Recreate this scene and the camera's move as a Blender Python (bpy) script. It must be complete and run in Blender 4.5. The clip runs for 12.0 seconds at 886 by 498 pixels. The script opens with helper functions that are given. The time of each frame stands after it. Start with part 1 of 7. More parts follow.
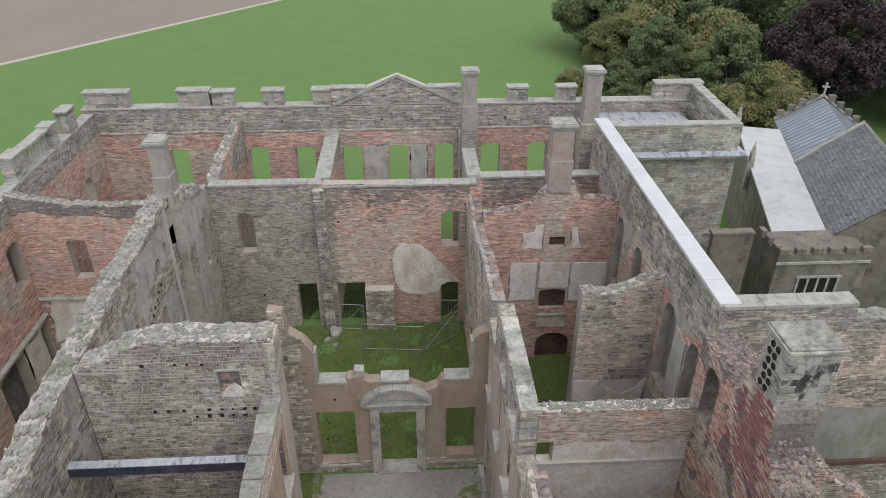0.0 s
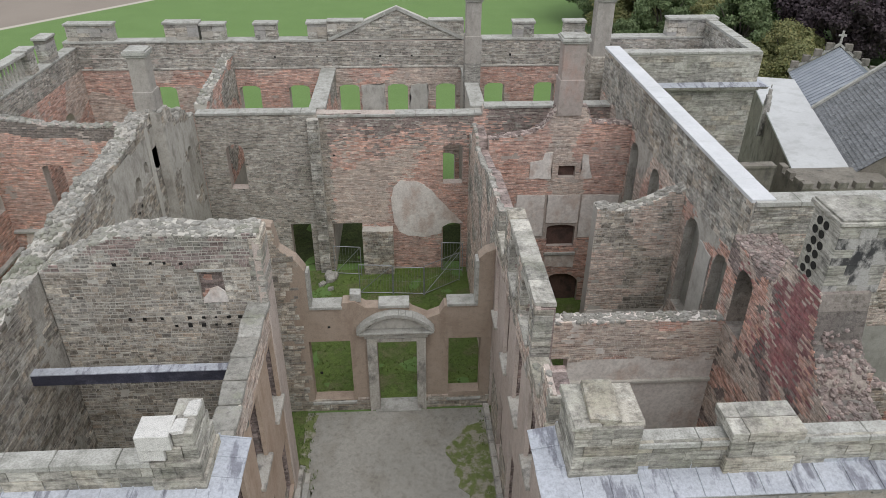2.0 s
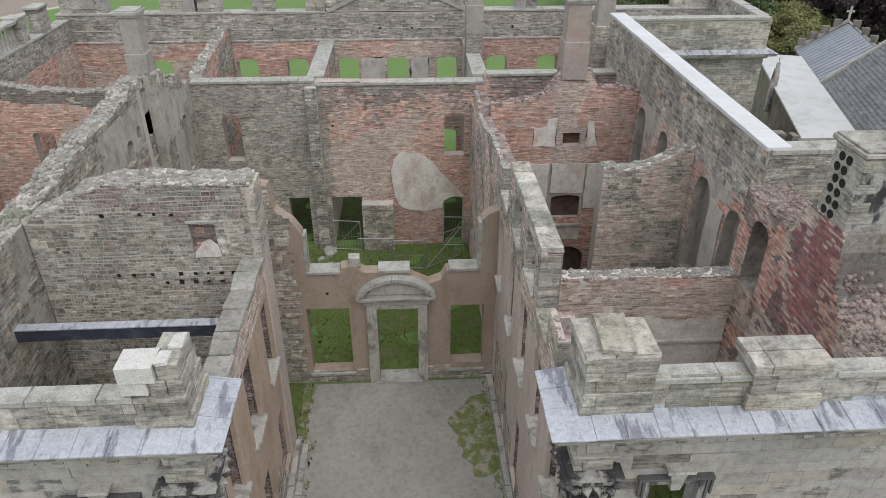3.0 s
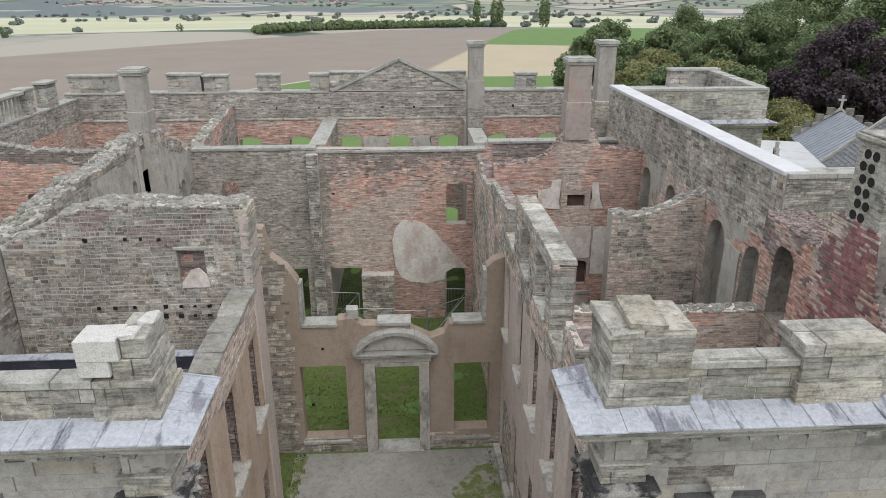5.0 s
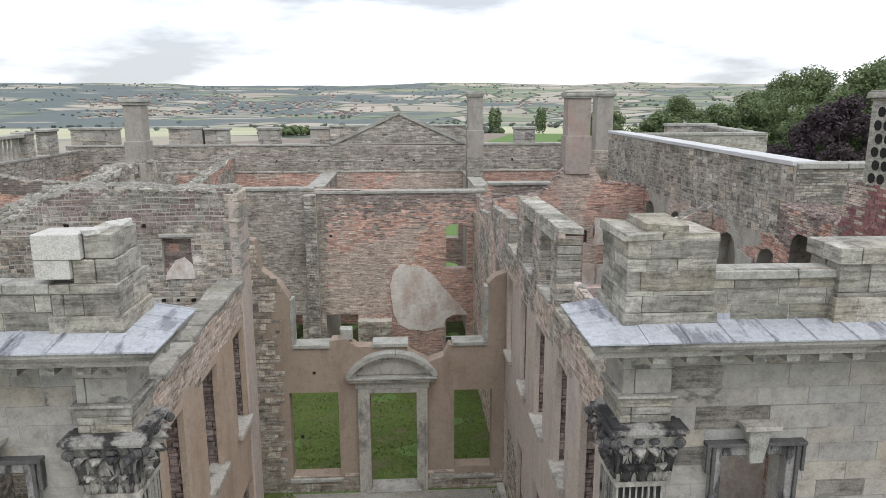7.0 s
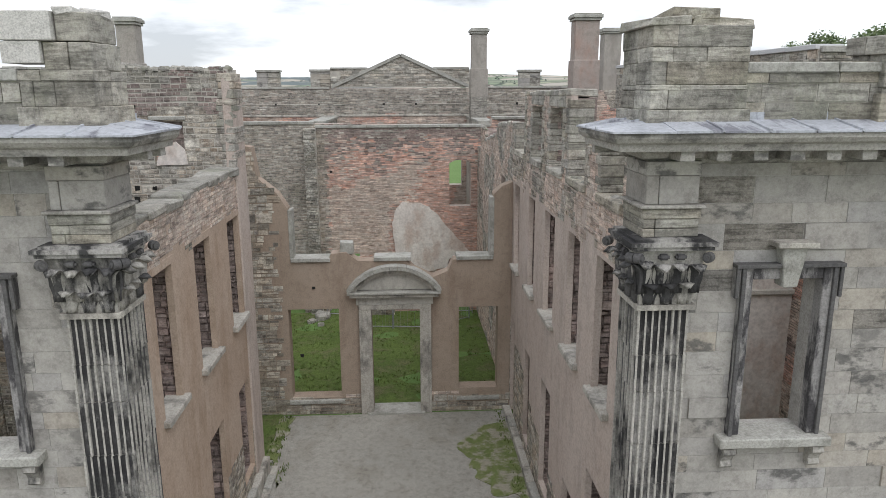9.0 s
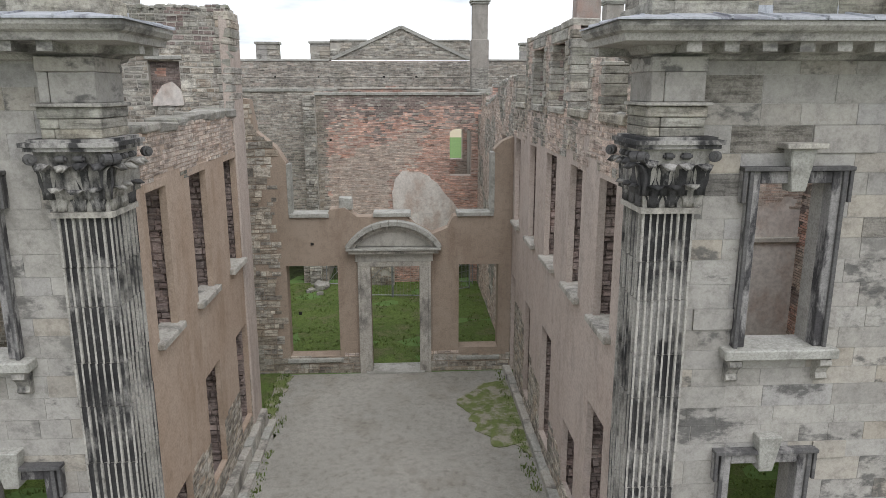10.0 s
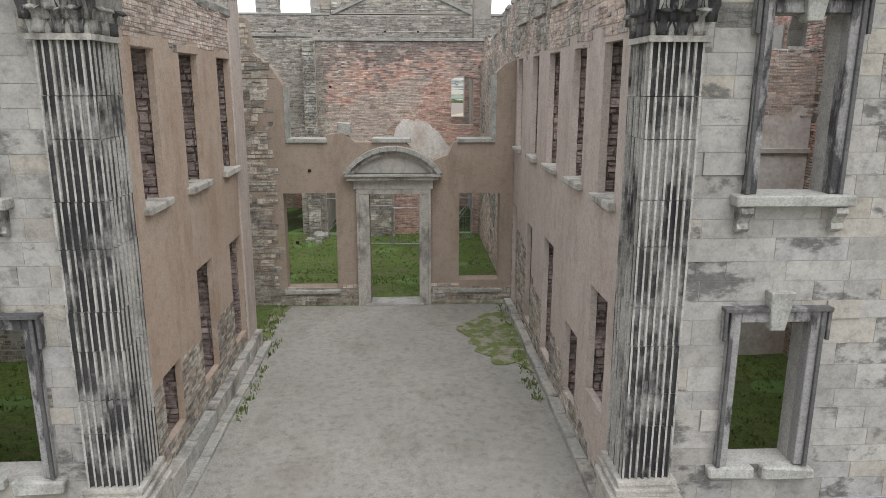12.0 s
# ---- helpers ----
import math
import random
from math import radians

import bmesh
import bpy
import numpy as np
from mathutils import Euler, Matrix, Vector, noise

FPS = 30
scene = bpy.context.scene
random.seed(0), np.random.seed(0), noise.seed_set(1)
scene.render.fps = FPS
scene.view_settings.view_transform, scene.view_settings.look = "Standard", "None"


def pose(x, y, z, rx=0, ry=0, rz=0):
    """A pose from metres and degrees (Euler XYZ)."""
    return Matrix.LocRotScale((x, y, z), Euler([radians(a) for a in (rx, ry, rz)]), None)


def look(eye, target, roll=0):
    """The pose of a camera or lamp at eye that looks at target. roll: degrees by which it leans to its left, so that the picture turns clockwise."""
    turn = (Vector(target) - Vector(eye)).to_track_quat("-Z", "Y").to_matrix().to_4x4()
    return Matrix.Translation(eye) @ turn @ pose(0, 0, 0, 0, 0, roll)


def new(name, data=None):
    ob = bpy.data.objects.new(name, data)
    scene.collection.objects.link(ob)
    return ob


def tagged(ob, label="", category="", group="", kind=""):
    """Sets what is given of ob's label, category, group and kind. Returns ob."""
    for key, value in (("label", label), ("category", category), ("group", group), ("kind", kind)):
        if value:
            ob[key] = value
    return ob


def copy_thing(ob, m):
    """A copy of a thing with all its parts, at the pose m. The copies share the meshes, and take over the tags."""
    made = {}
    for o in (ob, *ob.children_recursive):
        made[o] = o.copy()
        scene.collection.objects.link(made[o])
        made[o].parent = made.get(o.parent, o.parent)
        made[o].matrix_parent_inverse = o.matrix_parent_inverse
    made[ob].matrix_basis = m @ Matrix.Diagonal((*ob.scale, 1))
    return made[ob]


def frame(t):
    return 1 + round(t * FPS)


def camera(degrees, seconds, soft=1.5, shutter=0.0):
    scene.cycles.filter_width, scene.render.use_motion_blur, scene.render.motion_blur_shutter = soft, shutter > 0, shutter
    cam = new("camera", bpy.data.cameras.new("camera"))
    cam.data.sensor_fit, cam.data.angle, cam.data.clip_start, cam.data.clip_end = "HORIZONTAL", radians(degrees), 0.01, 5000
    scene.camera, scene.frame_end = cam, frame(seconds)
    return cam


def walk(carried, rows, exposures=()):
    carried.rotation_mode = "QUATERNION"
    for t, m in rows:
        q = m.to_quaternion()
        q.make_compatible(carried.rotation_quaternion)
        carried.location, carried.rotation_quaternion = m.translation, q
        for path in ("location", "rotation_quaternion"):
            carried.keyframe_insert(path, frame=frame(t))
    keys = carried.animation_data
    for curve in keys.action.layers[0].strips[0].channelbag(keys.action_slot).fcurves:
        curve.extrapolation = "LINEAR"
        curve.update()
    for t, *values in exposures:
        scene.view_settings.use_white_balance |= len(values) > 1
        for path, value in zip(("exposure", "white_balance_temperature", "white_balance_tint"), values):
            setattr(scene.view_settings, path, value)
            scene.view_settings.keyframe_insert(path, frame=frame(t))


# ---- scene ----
cam = camera(65.04, 12.0, soft=0.8)
PATH = [
    (0, (-0.770, -0.258, 25.952), (-0.576, 3.168, 23.897), 0.16),
    (0.5, (-0.845, -0.223, 24.885), (-0.644, 3.203, 22.831), 0.25),
    (1, (-0.893, -0.200, 23.840), (-0.690, 3.226, 21.786), 0.32),
    (1.5, (-0.926, -0.158, 22.832), (-0.723, 3.268, 20.778), 0.31),
    (2, (-0.938, -0.120, 21.897), (-0.734, 3.305, 19.841), 0.35),
    (2.5, (-0.948, -0.111, 21.012), (-0.754, 3.314, 18.954), 0.14),
    (2.7, (-0.940, -0.112, 20.660), (-0.744, 3.311, 18.599), 0.11),
    (4.3, (-0.954, -0.151, 18.240), (-0.756, 3.446, 16.504), -0.10),
    (4.5, (-0.969, -0.156, 17.958), (-0.768, 3.483, 16.310), -0.09),
    (5, (-1.011, -0.187, 17.197), (-0.804, 3.545, 15.773), -0.10),
    (5.5, (-0.981, -0.229, 16.408), (-0.772, 3.584, 15.217), -0.12),
    (6, (-0.936, -0.249, 15.614), (-0.725, 3.628, 14.654), -0.20),
    (6.5, (-0.945, -0.234, 14.773), (-0.730, 3.669, 13.928), -0.17),
    (6.7, (-0.973, -0.227, 14.402), (-0.756, 3.678, 13.562), -0.10),
    (8.3, (-0.998, 0.060, 12.023), (-0.788, 3.958, 11.149), -0.33),
    (8.5, (-1.018, 0.081, 11.732), (-0.813, 3.978, 10.854), -0.30),
    (9, (-1.039, 0.086, 11.020), (-0.835, 3.982, 10.134), -0.24),
    (9.5, (-1.037, 0.042, 10.315), (-0.836, 3.936, 9.422), -0.17),
    (10, (-1.034, 0.023, 9.639), (-0.832, 3.915, 8.737), -0.08),
    (10.5, (-1.040, 0.041, 9.004), (-0.842, 3.930, 8.093), -0.11),
    (11, (-1.014, 0.046, 8.404), (-0.820, 3.935, 7.488), -0.08),
    (11.5, (-0.968, 0.030, 7.822), (-0.780, 3.919, 6.904), -0.01),
    (12, (-0.955, -0.001, 7.343), (-0.768, 3.886, 6.419), 0.10),
]
walk(cam, [(t, look(eye, target, roll)) for t, eye, target, roll in PATH], [(0, 0.34), (3, 0.4), (5.5, 0.48), (8, 0.46), (9, 0.44), (12, 0.66)])

# ---- world and sun ----
SUN_ELEV, SUN_TURN = 56.0, 160.0
world = bpy.data.worlds.new("overcast_sky")
scene.world = world
world.use_nodes = True
wn, wl = world.node_tree.nodes, world.node_tree.links
wn.clear()
w_out = wn.new("ShaderNodeOutputWorld")
w_bg = wn.new("ShaderNodeBackground")
w_bg.inputs["Strength"].default_value = 0.17
w_sky = wn.new("ShaderNodeTexSky")
w_sky.sky_type = "NISHITA"
w_sky.sun_disc = False
w_sky.sun_elevation, w_sky.sun_rotation = radians(SUN_ELEV), radians(SUN_TURN)
w_tc = wn.new("ShaderNodeTexCoord")
w_map = wn.new("ShaderNodeMapping")
w_map.inputs["Scale"].default_value = (1.0, 1.0, 4.5)
w_noise = wn.new("ShaderNodeTexNoise")
w_noise.inputs["Scale"].default_value = 2.6
w_noise.inputs["Detail"].default_value = 7.0
w_noise.inputs["Roughness"].default_value = 0.55
w_ramp = wn.new("ShaderNodeValToRGB")
w_ramp.color_ramp.elements[0].position = 0.45
w_ramp.color_ramp.elements[0].color = (7.2, 7.4, 7.85, 1)
w_ramp.color_ramp.elements[1].position = 0.66
w_ramp.color_ramp.elements[1].color = (2.9, 3.05, 3.3, 1)
w_mix = wn.new("ShaderNodeMix")
w_mix.data_type = "RGBA"
w_mix.inputs[0].default_value = 0.93
wl.new(w_tc.outputs["Generated"], w_map.inputs["Vector"])
wl.new(w_map.outputs["Vector"], w_noise.inputs["Vector"])
w_sep = wn.new("ShaderNodeSeparateXYZ")
wl.new(w_tc.outputs["Generated"], w_sep.inputs[0])
w_up = wn.new("ShaderNodeMath")
w_up.operation = "MULTIPLY_ADD"
w_up.inputs[1].default_value = 0.6
w_low = wn.new("ShaderNodeMath")
w_low.operation = "MINIMUM"
w_low.inputs[1].default_value = 0.14
wl.new(w_sep.outputs[2], w_low.inputs[0])
wl.new(w_low.outputs[0], w_up.inputs[0])
wl.new(w_noise.outputs["Fac"], w_up.inputs[2])
wl.new(w_up.outputs[0], w_ramp.inputs["Fac"])
wl.new(w_sky.outputs["Color"], w_mix.inputs[6])
wl.new(w_ramp.outputs["Color"], w_mix.inputs[7])
wl.new(w_mix.outputs[2], w_bg.inputs["Color"])
wl.new(w_bg.outputs["Background"], w_out.inputs["Surface"])

sun = new("sun", bpy.data.lights.new("sun", "SUN"))
sun.data.energy, sun.data.angle, sun.data.color = 1.25, radians(50), (0.98, 0.98, 1.0)
se, sr = radians(SUN_ELEV), radians(SUN_TURN)
sun.matrix_world = look((math.sin(sr) * math.cos(se) * 60, math.cos(sr) * math.cos(se) * 60, math.sin(se) * 60 + 5), (0, 0, 5))


# ---- materials ----
def node_mat(name, rough=0.9, metal=0.0):
    m = bpy.data.materials.new(name)
    m.use_nodes = True
    b = m.node_tree.nodes["Principled BSDF"]
    b.inputs["Roughness"].default_value = rough
    b.inputs["Metallic"].default_value = metal
    b.inputs["Specular IOR Level"].default_value = 0.25
    return m, m.node_tree.nodes, m.node_tree.links, b


def n_noise(nodes, links, vec, scale, detail=4.0, rough=0.55, stretch=(1, 1, 1)):
    if stretch != (1, 1, 1):
        mp = nodes.new("ShaderNodeMapping")
        mp.inputs["Scale"].default_value = stretch
        links.new(vec, mp.inputs["Vector"])
        vec = mp.outputs["Vector"]
    t = nodes.new("ShaderNodeTexNoise")
    t.inputs["Scale"].default_value = scale
    t.inputs["Detail"].default_value = detail
    t.inputs["Roughness"].default_value = rough
    links.new(vec, t.inputs["Vector"])
    return t.outputs["Fac"]


def n_ramp(nodes, links, fac, stops, mode="LINEAR"):
    r = nodes.new("ShaderNodeValToRGB")
    r.color_ramp.interpolation = mode
    el = r.color_ramp.elements
    while len(el) < len(stops):
        el.new(0.5)
    for e, (p, c) in zip(el, stops):
        e.position = p
        e.color = (*c, 1) if len(c) == 3 else c
    links.new(fac, r.inputs["Fac"])
    return r.outputs["Color"]


def n_mix(nodes, links, fac, a, b, blend="MIX"):
    m = nodes.new("ShaderNodeMix")
    m.data_type = "RGBA"
    m.blend_type = blend
    for s, v in ((0, fac), (6, a), (7, b)):
        if isinstance(v, (int, float)):
            m.inputs[s].default_value = v
        elif isinstance(v, tuple):
            m.inputs[s].default_value = (*v, 1)
        else:
            links.new(v, m.inputs[s])
    return m.outputs[2]


def n_grey(nodes, links, fac, lo, hi, a=0.0, b=1.0):
    mr = nodes.new("ShaderNodeMapRange")
    for k, v in ((1, lo), (2, hi), (3, a), (4, b)):
        mr.inputs[k].default_value = v
    links.new(fac, mr.inputs[0])
    return mr.outputs[0]


def n_bump(nodes, links, bsdf, height, strength, dist=0.02):
    bp = nodes.new("ShaderNodeBump")
    bp.inputs["Strength"].default_value = strength
    bp.inputs["Distance"].default_value = dist
    links.new(height, bp.inputs["Height"])
    links.new(bp.outputs["Normal"], bsdf.inputs["Normal"])


def masonry(name, cols, weather=(0.05, 0.048, 0.045), wet=0.45, lichen=(0.42, 0.41, 0.34), pale=0.3, big=0.45, moss=0.0, pit=0.75, soot=0.0, grain=0.45, bed=0.15, spread=0.6, mottle=0.45):
    """Blocks of several hues, one hue per block, with grey weathering, pale lime patches and fine pitting."""
    m, nodes, links, b = node_mat(name, 0.92)
    geo = nodes.new("ShaderNodeNewGeometry")
    info = nodes.new("ShaderNodeObjectInfo")
    add = nodes.new("ShaderNodeMath")
    links.new(geo.outputs["Random Per Island"], add.inputs[0])
    links.new(info.outputs["Random"], add.inputs[1])
    fr = nodes.new("ShaderNodeMath")
    fr.operation = "FRACT"
    links.new(add.outputs[0], fr.inputs[0])
    pos = geo.outputs["Position"]
    n = len(cols)
    col = n_ramp(nodes, links, fr.outputs[0], [(i / max(1, n - 1), c) for i, c in enumerate(cols)])
    fr7 = nodes.new("ShaderNodeMath")
    fr7.operation = "MULTIPLY"
    fr7.inputs[1].default_value = 13.7
    links.new(fr.outputs[0], fr7.inputs[0])
    fr8 = nodes.new("ShaderNodeMath")
    fr8.operation = "FRACT"
    links.new(fr7.outputs[0], fr8.inputs[0])
    col = n_mix(nodes, links, 1.0, col, n_ramp(nodes, links, fr8.outputs[0], [(0.0, (1 - 0.45 * spread,) * 3), (0.45, (1.0, 1.0, 1.0)), (1.0, (1 + 0.28 * spread,) * 3)]), "MULTIPLY")
    big_n = n_noise(nodes, links, pos, big, 6.0, 0.65)
    col = n_mix(nodes, links, n_grey(nodes, links, big_n, 0.47, 0.62, 0, wet), col, weather)
    mid = n_noise(nodes, links, pos, 1.7, 7.0, 0.72)
    col = n_mix(nodes, links, n_grey(nodes, links, mid, 0.52, 0.66, 0, pale), col, lichen)
    if soot:
        st = n_noise(nodes, links, pos, 0.8, 7.0, 0.7, (1.0, 1.0, 1.6))
        col = n_mix(nodes, links, n_grey(nodes, links, st, 0.56, 0.66, 0, soot), col, (0.035, 0.034, 0.034))
    if moss:
        col = n_mix(nodes, links, n_grey(nodes, links, n_noise(nodes, links, pos, 0.9, 6.0, 0.7), 0.52, 0.64, 0, moss), col, (0.13, 0.15, 0.07))
    spot = n_noise(nodes, links, pos, 7.0, 6.0, 0.75)
    col = n_mix(nodes, links, pit, col, n_ramp(nodes, links, spot, [(0.34, (0.32, 0.31, 0.3)), (0.5, (0.95, 0.95, 0.95)), (0.7, (1.0, 1.0, 1.0))]), "MULTIPLY")
    course = n_noise(nodes, links, pos, 1.6, 6.0, 0.75, (1.0, 1.0, 9.0))
    col = n_mix(nodes, links, bed, col, n_ramp(nodes, links, course, [(0.39, (0.3, 0.29, 0.28)), (0.49, (1.0, 1.0, 1.0)), (0.62, (1.28, 1.28, 1.27))]), "MULTIPLY")
    mott = n_noise(nodes, links, pos, 3.6, 9.0, 0.82)
    col = n_mix(nodes, links, mottle, col, n_ramp(nodes, links, mott, [(0.37, (0.4, 0.39, 0.38)), (0.5, (1.0, 1.0, 1.0)), (0.63, (1.4, 1.4, 1.38))]), "MULTIPLY")
    fine = n_noise(nodes, links, pos, 30.0, 5.0, 0.75)
    col = n_mix(nodes, links, grain, col, n_ramp(nodes, links, fine, [(0.3, (0.4, 0.4, 0.4)), (0.62, (1.0, 1.0, 1.0))]), "MULTIPLY")
    links.new(col, b.inputs["Base Color"])
    n_bump(nodes, links, b, spot, 0.8, 0.05)
    return m


def surface(name, c1, c2, scale=0.8, stain=None, stain_scale=2.5, stain_amt=0.5, stretch=(1, 1, 1), fine=30.0, bump=0.4, rough=0.9, metal=0.0, grit=0.4, lo=0.5, hi=0.66):
    """A continuous surface: two hues at large scale, a stain with its own shape, fine grit and relief."""
    m, nodes, links, b = node_mat(name, rough, metal)
    geo = nodes.new("ShaderNodeNewGeometry")
    pos = geo.outputs["Position"]
    col = n_mix(nodes, links, n_grey(nodes, links, n_noise(nodes, links, pos, scale, 5.0, 0.6), 0.35, 0.65), c1, c2)
    if stain:
        s = n_noise(nodes, links, pos, stain_scale, 6.0, 0.65, stretch)
        col = n_mix(nodes, links, n_grey(nodes, links, s, lo, hi, 0, stain_amt), col, stain)
    blot = n_noise(nodes, links, pos, 5.0, 7.0, 0.75)
    col = n_mix(nodes, links, min(1.0, grit * 1.3), col, n_ramp(nodes, links, blot, [(0.33, (0.55, 0.54, 0.53)), (0.52, (1, 1, 1))]), "MULTIPLY")
    f = n_noise(nodes, links, pos, fine, 5.0, 0.75)
    col = n_mix(nodes, links, min(1.0, grit * 1.5), col, n_ramp(nodes, links, f, [(0.36, (0.45, 0.45, 0.45)), (0.58, (1, 1, 1))]), "MULTIPLY")
    links.new(col, b.inputs["Base Color"])
    n_bump(nodes, links, b, f, bump, 0.02)
    return m


M = {}
M["red"] = masonry("red_brick", [(0.74, 0.435, 0.335), (0.63, 0.365, 0.285), (0.8, 0.54, 0.435), (0.57, 0.355, 0.295), (0.78, 0.57, 0.48), (0.71, 0.405, 0.305)], (0.44, 0.34, 0.3), 0.4, (0.8, 0.68, 0.59), 0.35, 0.3, 0.0, 0.45, 0.0, 0.6, 0.8, 0.6, 0.4)
M["pink"] = masonry("pale_brick", [(0.7, 0.57, 0.48), (0.6, 0.48, 0.4), (0.74, 0.63, 0.54), (0.6, 0.45, 0.37), (0.7, 0.61, 0.53)], (0.42, 0.37, 0.33), 0.4, (0.82, 0.77, 0.69), 0.4, 0.3, 0.0, 0.45, 0.0, 0.6, 0.7, 0.55, 0.4)
M["grey"] = masonry("grey_stone", [(0.53, 0.5, 0.44), (0.4, 0.375, 0.335), (0.6, 0.57, 0.5), (0.46, 0.42, 0.365), (0.56, 0.5, 0.42), (0.34, 0.32, 0.285)], (0.21, 0.2, 0.18), 0.5, (0.72, 0.7, 0.64), 0.55, 0.45, 0.2, 0.75, 0.0, 0.6, 0.65, 0.85, 0.6)
M["rubble"] = masonry("rubble_stone", [(0.55, 0.49, 0.41), (0.37, 0.325, 0.27), (0.62, 0.56, 0.47), (0.46, 0.375, 0.29), (0.57, 0.53, 0.46), (0.32, 0.285, 0.25)], (0.19, 0.175, 0.155), 0.5, (0.74, 0.71, 0.64), 0.55, 0.45, 0.12, 0.75, 0.0, 0.6, 0.6, 0.95, 0.6)
M["dark"] = masonry("dark_brick", [(0.31, 0.265, 0.23), (0.24, 0.215, 0.19), (0.38, 0.32, 0.275), (0.2, 0.18, 0.165)], (0.09, 0.083, 0.076), 0.5, (0.46, 0.43, 0.38), 0.45)
M["plum"] = masonry("sooty_brick", [(0.36, 0.285, 0.255), (0.29, 0.23, 0.21), (0.43, 0.345, 0.31), (0.34, 0.25, 0.22)], (0.2, 0.17, 0.155), 0.5, (0.6, 0.53, 0.48), 0.35, 0.4, 0.0, 0.5, 0.0, 0.6, 0.75, 0.7, 0.4)
M["eroded"] = masonry("eroded_sandstone", [(0.33, 0.305, 0.265), (0.26, 0.24, 0.21), (0.37, 0.345, 0.3), (0.21, 0.2, 0.185)], (0.13, 0.122, 0.115), 0.5, (0.42, 0.4, 0.36), 0.3, 0.9, 0.0, 0.6, 0.3, 0.5, 0.6, 0.8, 0.6)


def ashlar_mat():
    """Smooth pale dressed blocks, a tone each; some blocks carry a dark crust that ends at their joints."""
    m, nodes, links, b = node_mat("ashlar_stone", 0.9)
    geo = nodes.new("ShaderNodeNewGeometry")
    info = nodes.new("ShaderNodeObjectInfo")
    pos = geo.outputs["Position"]

    def math_node(op, a, v):
        k = nodes.new("ShaderNodeMath")
        k.operation = op
        links.new(a, k.inputs[0])
        if isinstance(v, (int, float)):
            k.inputs[1].default_value = v
        else:
            links.new(v, k.inputs[1])
        return k.outputs[0]

    fr = math_node("FRACT", math_node("ADD", geo.outputs["Random Per Island"], info.outputs["Random"]), 0.0)
    fr2 = math_node("FRACT", math_node("MULTIPLY", fr, 17.3), 0.0)
    tones = [(0.42, 0.4, 0.365), (0.36, 0.34, 0.31), (0.44, 0.42, 0.385), (0.4, 0.355, 0.29), (0.385, 0.37, 0.35), (0.32, 0.3, 0.27), (0.43, 0.41, 0.37)]
    col = n_ramp(nodes, links, fr, [(i / 6, c) for i, c in enumerate(tones)])
    col = n_mix(nodes, links, n_grey(nodes, links, n_noise(nodes, links, pos, 0.5, 5.0, 0.6), 0.44, 0.66, 0, 0.5), col, (0.27, 0.26, 0.245))
    crust = n_noise(nodes, links, pos, 2.2, 6.0, 0.65, (1, 1, 1.7))
    mask = math_node("MULTIPLY", n_grey(nodes, links, fr2, 0.72, 0.8, 0.1, 1.0), n_grey(nodes, links, crust, 0.5, 0.6, 0, 0.8))
    col = n_mix(nodes, links, mask, col, (0.1, 0.097, 0.092))
    soot = n_noise(nodes, links, pos, 0.55, 7.0, 0.7, (1.0, 1.0, 1.9))
    col = n_mix(nodes, links, n_grey(nodes, links, soot, 0.6, 0.66, 0, 0.75), col, (0.09, 0.088, 0.085))
    mott = n_noise(nodes, links, pos, 4.0, 9.0, 0.82)
    col = n_mix(nodes, links, 0.6, col, n_ramp(nodes, links, mott, [(0.36, (0.5, 0.49, 0.48)), (0.5, (1.0, 1.0, 1.0)), (0.64, (1.3, 1.3, 1.28))]), "MULTIPLY")
    fine = n_noise(nodes, links, pos, 24.0, 5.0, 0.75)
    col = n_mix(nodes, links, 0.3, col, n_ramp(nodes, links, fine, [(0.3, (0.5, 0.5, 0.5)), (0.6, (1, 1, 1))]), "MULTIPLY")
    links.new(col, b.inputs["Base Color"])
    n_bump(nodes, links, b, crust, 0.35, 0.03)
    return m


M["ashlar"] = ashlar_mat()
M["flag"] = masonry("flaky_sandstone", [(0.46, 0.44, 0.39), (0.37, 0.35, 0.305), (0.51, 0.485, 0.43), (0.44, 0.395, 0.32)], (0.24, 0.23, 0.2), 0.5, (0.64, 0.62, 0.55), 0.45, 0.8, 0.22, 0.5, 0.5, 0.45, 0.55, 0.7, 0.6)
M["crest"] = masonry("crest_stone", [(0.38, 0.36, 0.32), (0.32, 0.305, 0.27), (0.42, 0.4, 0.36), (0.36, 0.335, 0.29)], (0.25, 0.245, 0.215), 0.5, (0.54, 0.53, 0.48), 0.4, 0.8, 0.4, 0.5, 0.0, 0.45, 0.1, 0.45, 0.5)
M["mortar"] = surface("mortar_core", (0.56, 0.53, 0.465), (0.46, 0.43, 0.38), 0.7, (0.3, 0.28, 0.25), 2.0, 0.4, grit=0.25)
M["bmortar"] = surface("brick_mortar", (0.56, 0.48, 0.42), (0.46, 0.385, 0.335), 0.7, (0.34, 0.3, 0.27), 2.0, 0.4)
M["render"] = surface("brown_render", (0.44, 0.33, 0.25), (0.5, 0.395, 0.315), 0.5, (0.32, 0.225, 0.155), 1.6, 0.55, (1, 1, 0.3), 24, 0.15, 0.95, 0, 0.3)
M["plaster"] = surface("grey_plaster", (0.56, 0.54, 0.49), (0.45, 0.43, 0.38), 1.2, (0.24, 0.22, 0.2), 2.4, 0.5, (1, 1, 0.4), 24, 0.2, 0.9, 0, 0.25)
